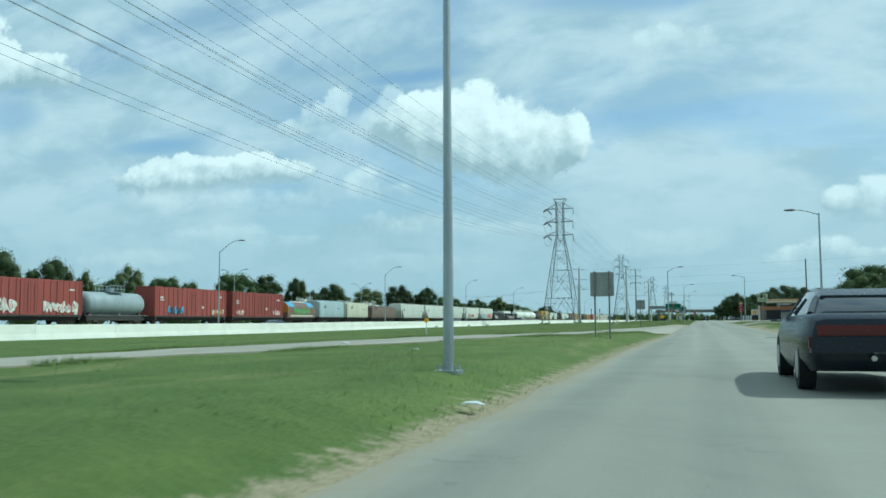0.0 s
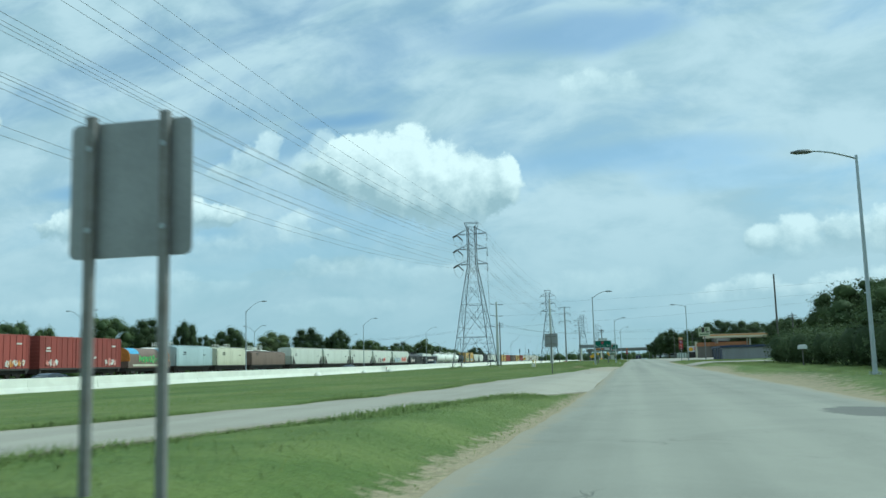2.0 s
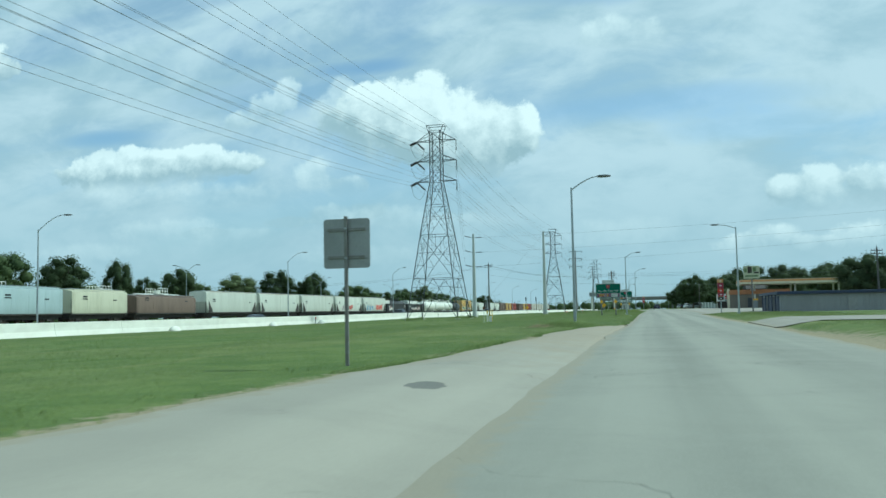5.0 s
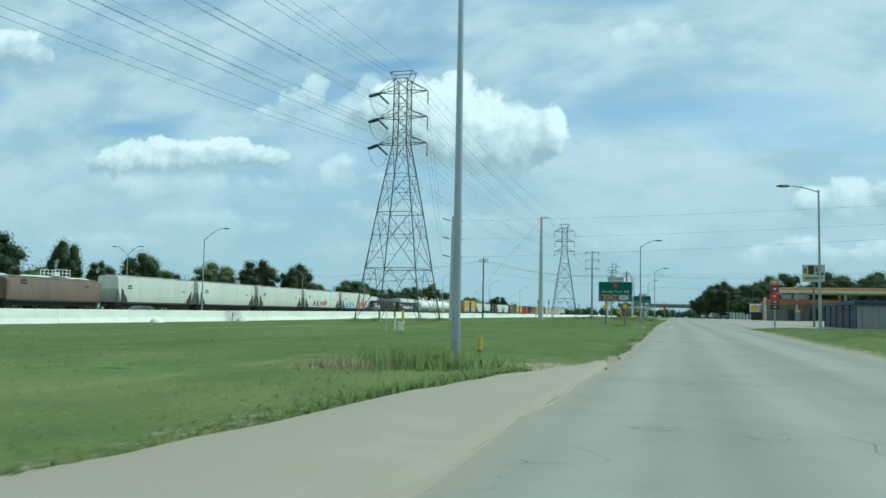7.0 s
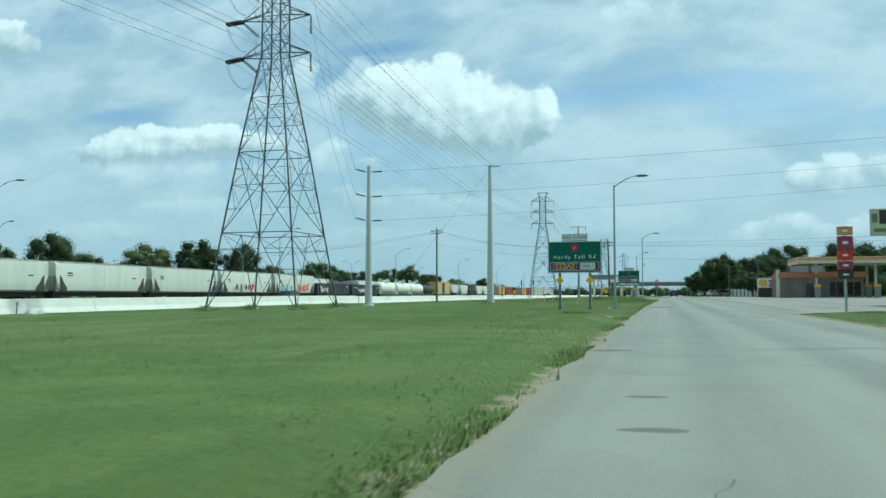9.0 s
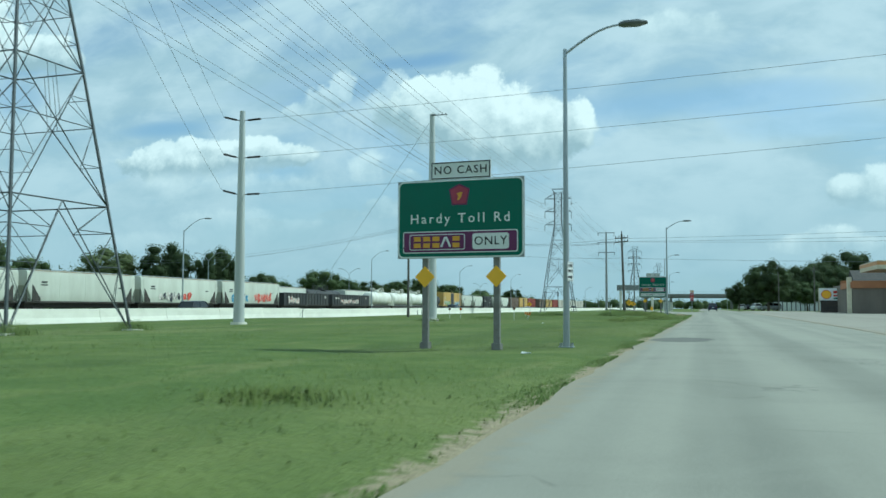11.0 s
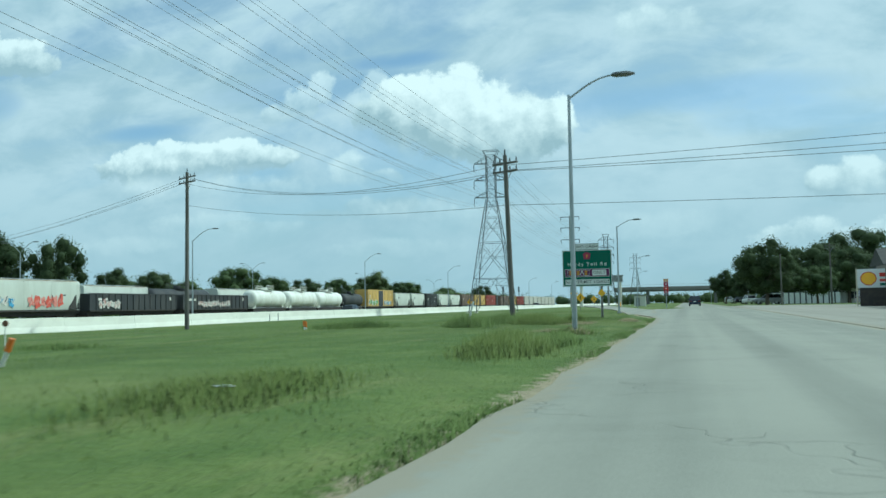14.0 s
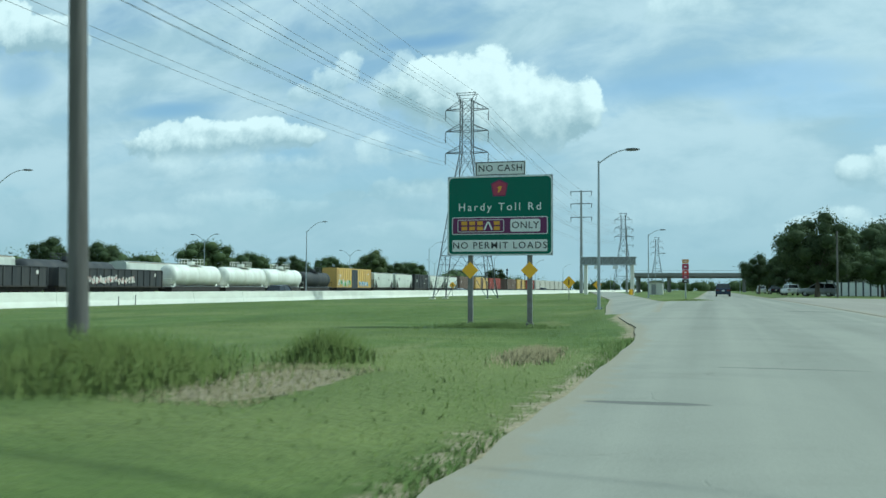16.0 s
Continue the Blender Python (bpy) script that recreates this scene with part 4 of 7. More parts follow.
def span(label, wires, r):
    root = thing("overhead_line", label, "cable")
    for a, b, sag in wires:
        bm = shape()
        strip(bm, sagging(a, b, sag, 40), r, 6)
        part("wire", bm, CABLE, root)
    return root


def tower_wires(p, q, sag, drop_p, drop_q, zp=1.0, zq=1.0):
    out = []
    for z in ARMS:
        for s in (-3.0, 3.0):
            for d in (-1, 1):
                dp = drop_p if s > 0 else drop_p * 0.6
                out.append(((p[0] + s + 0.13 * d, p[1], z * zp - dp + 0.22 * d), (q[0] + s + 0.13 * d, q[1], z * zq - drop_q + 0.22 * d), sag))
    for s in (-1.3, 1.3):
        out.append(((p[0] + s, p[1], 28.1 * zp), (q[0] + s, q[1], 28.1 * zq), sag * 0.75))
    return out


span("long dark power lines hung in pairs between towers", tower_wires(T1, T0, 4.8, 1.3, 1.5, 1.0, 0.98), 0.0135)
span("long dark power lines running on to the next tower", tower_wires(T1, T2, 2.75, 1.4, 1.4, 1.0, 0.93), 0.0135)
span("far power lines between distant towers", tower_wires(T2, T3, 4.0, 1.4, 1.4, 0.93, 0.93), 0.016)

S1, S2 = (-28.1, 220.3), (-17.36, 226.6)


def steel_pole(x, y, top, rim):
    z = z_ground(x, y) - 0.1
    root = thing("steel_pole", "pale tapered steel transmission pole", "utility pole", pose(x, y, z))
    bm = shape()
    tube(bm, (0, 0, 0), (0, 0, top - z), 0.36, 0.17, 14)
    part("shaft", bm, POLE_STEEL, root, smooth=40)
    bm = shape()
    tube(bm, (0, 0, 0), (0, 0, 0.25), 0.52, 0.5, 14)
    part("footing", bm, WALL, root, "low pale concrete footing")
    bm = shape()
    tube(bm, (0, 0, top - z), (0, 0, top - z + 0.06), 0.19, 0.1, 12)
    part("cap", bm, POLE_STEEL, root)
    for zz in rim:
        for side in (-1, 1):
            bm = shape()
            a = Vector((side * 0.15, 0, zz - z))
            b = Vector((side * 1.45, -side * 0.2, zz - z - (0.0 if side > 0 else -0.35)))
            tube(bm, a, b, 0.025, n=6)
            for k in range(9):
                c = a.lerp(b, 0.25 + 0.08 * k)
                tube(bm, c, c + (b - a).normalized() * 0.07, 0.075, 0.05, 8)
            part("insulator", bm, INSUL, root, "dark strain insulator")
    return root


steel_pole(S1[0], S1[1], 13.33, (12.75, 10.35, 8.0))
steel_pole(S2[0], S2[1], 13.85, ())
bm = shape()
bx(bm, (S2[0] + 0.55, S2[1] - 0.2, 13.75), (1.1, 0.05, 0.05))
for k in range(4):
    bx(bm, (S2[0] + 0.25 + 0.25 * k, S2[1] - 0.2, 13.81), (0.05, 0.05, 0.09))
solid("bracket", bm, TOWER, "short dark bracket on top of the steel pole", "bracket")
cross = [((S1[0] + 1.45, S1[1] - 0.2, z0), (72, 209, z1), 0.9) for z0, z1 in ((12.75, 16.0), (10.35, 14.2), (8.0, 13.3))]
cross += [((T1[0] + 2.6, T1[1] + 0.9, z0), (S1[0] - 1.45, S1[1] + 0.2, z1), 0.5) for z0, z1 in ((25.0, 13.1), (22.0, 10.7), (19.0, 8.35))]
span("dark power lines crossing over the road", cross, 0.010)
span("thin dark stay wire from the pole top", [((S2[0], S2[1], 13.6), (-31.5, 236, 0.0), 0.05)], 0.010)

P1, P2 = (-35.6, 276.5), (-7.36, 257.8)


def wood_pole(x, y, top, lean, arm_len, r, arm_rot, label, arms=2):
    z = z_ground(x, y) - 0.15
    root = thing("utility_pole", label, "utility pole", pose(x, y, z, 0, 0, 0))
    h = top - z
    bm = shape()
    strip(bm, [(lean * t, 0, h * t) for t in (0, 0.25, 0.5, 0.75, 1)], [r, r * 0.92, r * 0.85, r * 0.77, r * 0.7], 12)
    part("shaft", bm, WOOD, root, smooth=50)
    rot = Matrix.Rotation(radians(arm_rot), 4, "Z")
    for zz in (h - 0.38, h - 0.76)[:arms]:
        bm = shape()
        bx(bm, (lean, 0, zz), (arm_len, 0.08, 0.09), rot)
        arm = part("cross_arm", bm, WOOD, root)
        for q in (-0.46, -0.2, 0.2, 0.46):
            bm = shape()
            c = rot @ Vector((arm_len * q, 0, 0)) + Vector((lean, 0, zz + 0.07))
            tube(bm, c, c + Vector((0, 0, 0.16)), 0.035, 0.025, 8)
            part("insulator", bm, INSUL, arm)
    if not arms:
        return root
    bm = shape()
    for s in (-1, 1):
        tube(bm, rot @ Vector((s * arm_len * 0.3, 0.08, 0)) + Vector((lean, 0, h - 0.62)), (lean, 0.08, h - 1.3), 0.02, n=4)
    part("arm_brace", bm, GALV, root)
    bm = shape()
    tube(bm, (lean, 0, h), (lean, 0, h + 0.3), 0.04, 0.03, 8)
    part("top_pin", bm, INSUL, root)
    return root


wood_pole(P1[0], P1[1], 11.5, 0.0, 2.4, 0.17, -30, "slender weathered utility pole with cross-arms in grass")
wood_pole(P2[0], P2[1], 8.1, -0.22, 1.5, 0.135, -30, "dark leaning wooden utility pole ringed with weeds")
cable_set = []
for dx, dy, dz in ((-0.9, 0.5, -0.35), (0.0, 0.0, 0.2), (0.9, -0.5, -0.35)):
    z_at, z_far = (7.68, 9.75) if dx < 0 else (7.38, 8.85) if dx == 0 else (7.3, 7.65)
    cable_set.append(((P1[0] + dx, P1[1] + dy, 11.5 - 0.45 + dz * 0.5), (P2[0] - 0.18 + dx * 0.6, P2[1] + dy * 0.6, z_at), 1.15))
    cable_set.append(((P2[0] - 0.18 + dx * 0.6, P2[1] + dy * 0.6, z_at), (75, 240, z_far), 0.9))
    cable_set.append(((P1[0] + dx, P1[1] + dy, 11.05 + dz * 0.5), (-110, 318, 9.8 + dz), 1.6))
cable_set.append(((P1[0], P1[1], 9.0), (P2[0] - 0.1, P2[1], 5.75), 0.6))
cable_set.append(((P2[0] - 0.1, P2[1], 5.75), (75, 240, 5.0), 0.8))
span("dark distribution cables sagging from pole to pole across the road", cable_set, 0.012)


def monopole(x, y, h):
    root = thing("steel_monopole", "grey steel monopole with three stacked cross-arms", "utility pole", pose(x, y, z_ground(x, y)))
    bm = shape()
    tube(bm, (0, 0, 0), (0, 0, h), 0.48, 0.24, 12)
    part("shaft", bm, SIGN_BACK, root, smooth=40)
    for zz in (h - 0.3, h - 3.6, h - 7.2):
        bm = shape()
        tube(bm, (-2.9, 0, zz), (2.9, 0, zz), 0.10, n=6)
        arm = part("cross_arm", bm, TOWER, root)
        for s in (-1, 1):
            bm = shape()
            tube(bm, (s * 2.8, 0, zz), (s * 2.7, 0, zz - 1.1), 0.09, n=6)
            part("insulator", bm, INSUL, arm)
    return root


monopole(-32.5, 487, 27.6)
monopole(-34, 640, 27.6)


# ---- traffic signs ----
def rounded(w, h, r, n=5):
    pts = []
    for cx, cz, a0 in ((w / 2 - r, h / 2 - r, 0), (-w / 2 + r, h / 2 - r, 90), (-w / 2 + r, -h / 2 + r, 180), (w / 2 - r, -h / 2 + r, 270)):
        for k in range(n + 1):
            a = radians(a0 + 90 * k / n)
            pts.append((cx + r * math.cos(a), cz + r * math.sin(a)))
    return pts


def blank_sign(x, y, top, w, h, posts, label):
    """A sign seen from behind: plate, stiffeners, posts."""
    z = z_ground(x, y) - 0.1
    root = thing("road_sign", label, "road sign", pose(x, y, z))
    t = top - z
    bm = shape()
    flat(bm, [(a, 0.008, t - h / 2 + b) for a, b in rounded(w, h, 0.055)], 0.012, (0, -1, 0))
    part("plate", bm, SIGN_BACK, root, "dull grey metal back of the sign plate")
    for px in posts:
        bm = shape()
        bx(bm, (px, -0.04, (t + 0.04) / 2), (0.06, 0.05, t + 0.04))
        part("post", bm, POST, root)
        for q in (0.2, 0.8):
            bm = shape()
            tube(bm, (px, -0.075, t - h * q), (px, -0.06, t - h * q), 0.02, n=6)
            part("bolt", bm, GALV, root)
    if len(posts) == 1:
        for q in (0.22, 0.78):
            bm = shape()
            bx(bm, (0, -0.02, t - h * q), (w * 0.8, 0.03, 0.05))
            part("stiffener", bm, POST, root)
    return root


blank_sign(-3.75, 37.25, 2.18, 0.89, 0.92, (-0.27, 0.27), "back of a square road sign on two steel posts")
blank_sign(-5.78, 92.6, 2.36, 0.88, 0.9, (0.0,), "back of a square road sign on a single post")


def plate(parent, name, cx, cz, w, h, r, y, mat, thick=0.004, label=""):
    bm = shape()
    flat(bm, [(cx + a, y, cz + b) for a, b in rounded(w, h, r)], thick, (0, -1, 0))
    return part(name, bm, mat, parent, label)


def guide_sign(x, y, bottom, w, h, rz, permit):
    z = z_ground(x, y) - 0.1
    root = thing("guide_sign", "green toll road guide sign on two steel posts", "road sign", pose(x, y, z, 0, 0, rz))
    b = bottom - z
    mid = b + h / 2
    for px in (-0.86, 0.86):
        bm = shape()
        bx(bm, (px, 0.11, (b + h) / 2), (0.14, 0.10, b + h))
        bx(bm, (px, 0.11, 0.12), (0.2, 0.2, 0.24))
        post = part("post", bm, POST, root, "grey steel sign post")
        bm = shape()
        flat(bm, [(px + dx, 0.05, b - 0.42 + dz) for dx, dz in ((0.245, 0), (0, 0.245), (-0.245, 0), (0, -0.245))], 0.012, (0, -1, 0))
        part("marker_plate", bm, YELLOW, post, "amber yellow diamond marker plate")
    bm = shape()
    bx(bm, (0, 0.02, mid), (w, 0.04, h))
    part("panel", bm, SIGN_BACK, root)
    plate(root, "border", 0, mid, w - 0.02, h - 0.02, 0.14, -0.001, WHITE)
    face = plate(root, "face", 0, mid, w - 0.085, h - 0.085, 0.12, -0.006, GREEN)
    top = b + h
    bm = shape()
    sh = [(-0.225, 0.13), (-0.02, 0.225), (0.02, 0.225), (0.225, 0.13), (0.165, -0.20), (-0.165, -0.20)]
    flat(bm, [(a * 1.12, -0.0105, top - 0.37 + c * 1.12) for a, c in sh], 0.003, (0, -1, 0))
    part("shield_rim", bm, PURPLE, face, "dark purple rim of the shield")
    bm = shape()
    sh = [(a * 0.97, c * 0.97) for a, c in sh]
    flat(bm, [(a, -0.0136, top - 0.37 + c) for a, c in sh], 0.004, (0, -1, 0))
    part("shield", bm, SHIELD_RED, face, "dark red toll road shield")
    bm = shape()
    flat(bm, [(a * 0.9, -0.0178, top - 0.38 + c * 0.9) for a, c in ((-0.06, -0.10), (-0.02, -0.02), (-0.07, 0.05), (0.02, 0.09), (0.09, 0.08), (0.06, 0.0), (0.03, -0.06), (-0.01, -0.12))], 0.003, (0, -1, 0))
    part("shield_emblem", bm, AMBER, face)
    words("Hardy Toll Rd", 0.31, WHITE, face, "lettering", Matrix.Translation((0, -0.012, top - 0.90)), 1.34)
    pz = top - 1.43
    plate(root, "panel_border", 0, pz, w - 0.28, 0.50, 0.05, -0.011, WHITE)
    pp = plate(root, "purple_panel", 0, pz, w - 0.325, 0.455, 0.04, -0.016, PURPLE)
    plate(pp, "badge_border", -0.54, pz, 1.36, 0.36, 0.05, -0.021, WHITE)
    plate(pp, "badge", -0.54, pz, 1.325, 0.325, 0.04, -0.026, PURPLE)
    for cx in (-1.02, -0.79, -0.56, -0.07):
        for dz, ww in ((0.075, 0.17), (-0.075, 0.17)):
            bm = shape()
            bx(bm, (cx, -0.032, pz + dz), (ww, 0.006, 0.105))
            part("badge_bar", bm, AMBER, pp, "amber bar of the toll badge")
    bm = shape()
    for s in (-1, 1):
        bx(bm, (-0.32 + s * 0.06, -0.032, pz), (0.045, 0.0062 + 0.0004 * s, 0.25), Matrix.Rotation(radians(s * -24), 4, "Y"))
    part("badge_chevron", bm, WHITE, pp, "white chevron of the toll badge")
    ow = plate(pp, "white_box", 0.75, pz, 0.86, 0.36, 0.06, -0.021, WHITE)
    words("ONLY", 0.275, BLACK, ow, "lettering", Matrix.Translation((0.75, -0.028, pz)), 1.10)
    if permit:
        nb = plate(root, "white_panel", 0, b + 0.28, w - 0.3, 0.33, 0.03, -0.011, WHITE)
        words("NO PERMIT LOADS", 0.27, BLACK, nb, "lettering", Matrix.Translation((0, -0.018, b + 0.28)), 1.22)
    bm = shape()
    bx(bm, (0.02, 0.02, top + 0.21), (1.46, 0.03, 0.40))
    tab = part("top_panel", bm, WHITE, root, "white panel above the sign")
    for dz in (-1, 1):
        bm = shape()
        bx(bm, (0.02, 0.002, top + 0.21 + dz * 0.18), (1.42, 0.01, 0.022))
        part("panel_rule", bm, BLACK, tab)
    for s in (-1, 1):
        bm = shape()
        bx(bm, (0.02 + s * 0.70, 0.002, top + 0.21), (0.022, 0.0098, 0.37))
        part("panel_rule", bm, BLACK, tab)
        bm = shape()
        bx(bm, (0.02 + s * 0.5, 0.06, top + 0.1), (0.06, 0.05, 0.6))
        part("bracket", bm, POST, root)
    words("NO CASH", 0.26, BLACK, tab, "lettering", Matrix.Translation((0.02, 0.0, top + 0.21)), 1.18)
    return root


guide_sign(-5.35, 189.26, 2.02, 3.05, 1.80, -5, False)
guide_sign(-5.48, 273.1, 2.16, 3.05, 2.28, 1.5, True)

# one-way plate on the lamp pole
z0 = z_ground(-3.3, 191.1)
root = thing("one_way_sign", "small white one-way plate strapped to a lamp pole", "road sign", pose(-3.10, 191.06, z0 + 1.80, 0, 0, 76) @ Matrix.Diagonal((0.78, 0.78, 0.78, 1)))
plate(root, "plate", 0, 0, 0.46, 0.60, 0.03, 0.0, WHITE, 0.01)
words("ONE", 0.145, BLACK, root, "lettering", Matrix.Translation((0, -0.014, 0.17)), 1.05)
words("WAY", 0.145, BLACK, root, "lettering", Matrix.Translation((0, -0.014, 0.01)), 1.05)
bm = shape()
flat(bm, [(a, -0.011, -0.17 + c) for a, c in ((-0.16, 0.03), (0.03, 0.03), (0.03, 0.08), (0.16, 0.0), (0.03, -0.08), (0.03, -0.03), (-0.16, -0.03))], 0.004, (0, -1, 0))
part("arrow", bm, BLACK, root)
bm = shape()
for s in (-1, 1):
    bx(bm, (s * 0.205, -0.0125, 0), (0.012, 0.003, 0.562))
    bx(bm, (0, -0.0125, s * 0.275), (0.41, 0.003, 0.012))
part("border", bm, BLACK, root, "black rule round the plate")
for zz in (-0.2, 0.2):
    bm = shape()
    bx(bm, (0, 0.03, zz), (0.16, 0.05, 0.03))
    part("bracket", bm, GALV, root)
RUST_EDGE = material("rusty_roof_edge", (0.52, 0.50, 0.42), 0.8, second=(0.30, 0.19, 0.12), scale=0.5, fine=5, bump=0.004, amount=0.9)


# ---- railway wagons: y along the wagon, rail level at 0 ----
def bogies(root, length):
    for s in (-1, 1):
        cy = s * (length / 2 - 2.4)
        bm = shape()
        for sx in (-1, 1):
            bx(bm, (sx * 1.0, cy, 0.62), (0.16, 2.5, 0.22))
            bx(bm, (sx * 1.0, cy, 0.48), (0.18, 0.9, 0.34))
        bx(bm, (0, cy, 0.66), (2.2, 0.4, 0.26))
        truck = part("bogie", bm, UNDER, root, "dark cast bogie frame")
        for q in (-0.88, 0.88):
            bm = shape()
            tube(bm, (-0.95, cy + q, 0.46), (0.95, cy + q, 0.46), 0.08, n=8)
            for sx in (-1, 1):
                tube(bm, (sx * 0.70, cy + q, 0.46), (sx * 0.84, cy + q, 0.46), 0.46, n=18)
            part("wheelset", bm, WHEEL, truck)
    bm = shape()
    bx(bm, (0, 0, 0.80), (2.1, length - 1.3, 0.62))
    for s in (-1, 1):
        bx(bm, (0, s * (length / 2 - 0.1), 0.86), (0.26, 0.7, 0.26))
    part("centre_sill", bm, UNDER, root)


def ladder(root, x, y, z0, z1, mat):
    bm = shape()
    for q in (-0.2, 0.2):
        tube(bm, (x, y + q, z0), (x, y + q, z1), 0.02, n=4)
    n = int((z1 - z0) / 0.4)
    for k in range(n + 1):
        z = z0 + (z1 - z0) * k / max(n, 1)
        tube(bm, (x, y - 0.2, z), (x, y + 0.2, z), 0.016, n=4)
    part("ladder", bm, mat, root)


def scrawl(root, x, y0, y1, z0, z1, colours, seed, bulge=0.0):
    """Unreadable painted letters: overlapping jagged blobs with darker strokes across them."""
    rnd = random.Random(seed)
    n = max(2, int((y1 - y0) / ((z1 - z0) * 0.62)))
    for k in range(n):
        bm = shape()
        cy = y0 + (y1 - y0) * (k + 0.5) / n
        w, h = (y1 - y0) / n * rnd.uniform(0.46, 0.66), (z1 - z0) * rnd.uniform(0.36, 0.55)
        cz = (z0 + z1) / 2 + rnd.uniform(-0.12, 0.12)
        pts = []
        for j in range(16):
            a = 2 * math.pi * j / 16
            q = rnd.uniform(0.55, 1.18)
            pts.append((x + 0.0015 * (k % 3), cy + w * q * math.cos(a), cz + h * q * math.sin(a)))
        flat(bm, pts, 0.008, (1, 0, 0))
        mark = part("painted_mark", bm, MARKS[colours[k % len(colours)]], root, "unreadable sprayed mark")
        for j in range(3):
            bm = shape()
            yy, zz = cy + w * rnd.uniform(-0.7, 0.7), cz + h * rnd.uniform(-0.5, 0.5)
            bx(bm, (x + 0.013 + 0.001 * j, yy, zz), (0.006, w * rnd.uniform(0.10, 0.22), h * rnd.uniform(0.6, 1.4)), Matrix.Rotation(radians(rnd.uniform(-50, 50)), 4, "X"))
            part("painted_stroke", bm, MARKS["black"] if j == 0 else MARKS[colours[(k + 1) % len(colours)]] if len(colours) > 1 else RED_CAR if j == 1 else MARKS["pink"], mark)


def stencils(root, x, marks, mat):
    for cy, cz, w, h in marks:
        bm = shape()
        bx(bm, (x, cy, cz), (0.008, w, h))
        part("stencil_bar", bm, mat, root)


def boxcar(length, mat, top, label, seed, door=None, ribs=True, end=None):
    root = thing("boxcar", label, "railway wagon", group="wagons of the freight train")
    L = length - 1.2
    bm = shape()
    bx(bm, (0, 0, (1.05 + top - 0.12) / 2), (3.0, L, top - 0.12 - 1.05))
    part("body", bm, mat, root)
    bm = shape()
    loft(bm, [[(-1.54, y, top - 0.14), (-1.5, y, top - 0.06), (0, y, top), (1.5, y, top - 0.06), (1.54, y, top - 0.14)] for y in (-L / 2 - 0.05, L / 2 + 0.05)])
    part("roof", bm, end or mat, root)
    n = int(L / 1.05)
    for k in range(n + 1):
        y = -L / 2 + L * k / n
        if not ribs or abs(y) < 1.75:
            continue
        for s in (-1, 1):
            bm = shape()
            bx(bm, (s * 1.525, y, (1.15 + top - 0.2) / 2), (0.07, 0.12, top - 0.2 - 1.15))
            part("side_post", bm, mat, root)
    for s in (-1, 1):
        bm = shape()
        bx(bm, (s * 1.535, 0, (1.1 + top - 0.25) / 2), (0.09, 3.1, top - 0.25 - 1.1))
        for q in (-1.0, 0.0, 1.0):
            bx(bm, (s * 1.58, q, (1.2 + top - 0.35) / 2), (0.04, 0.06, top - 0.6 - 1.1))
        dr = part("door", bm, door or mat, root)
    bm = shape()
    for q in (-0.5, 0.5):
        tube(bm, (1.64, q, 1.3), (1.64, q, top - 0.5), 0.025, n=5)
    part("lock_rod", bm, UNDER, dr)
    bm = shape()
    for s in (-1, 1):
        bx(bm, (s * 1.5, 0, 1.03), (0.08, L, 0.22))
        for e in (-1, 1):
            bx(bm, (s * 1.25, e * (L / 2 - 0.3), 0.78), (0.4, 0.3, 0.5))
    part("side_sill", bm, UNDER, root)
    for e in (-1, 1):
        bm = shape()
        for k in range(8):
            bx(bm, (0, e * (L / 2 + 0.03), 1.4 + (top - 1.9) * k / 7), (2.8, 0.07, 0.16))
        part("end_rib", bm, mat, root)
        ladder(root, 1.58, e * (L / 2 - 0.35), 1.2, top - 0.3, mat)
    stencils(root, 1.568, [(-L / 2 + 1.6, top - 1.5, 0.75, 0.22), (-L / 2 + 1.6, top - 1.85, 1.0, 0.14), (L / 2 - 1.8, top - 1.1, 0.9, 0.20), (2.6, 2.4, 0.5, 0.3)], MARKS["white"])
    bogies(root, length)
    return root


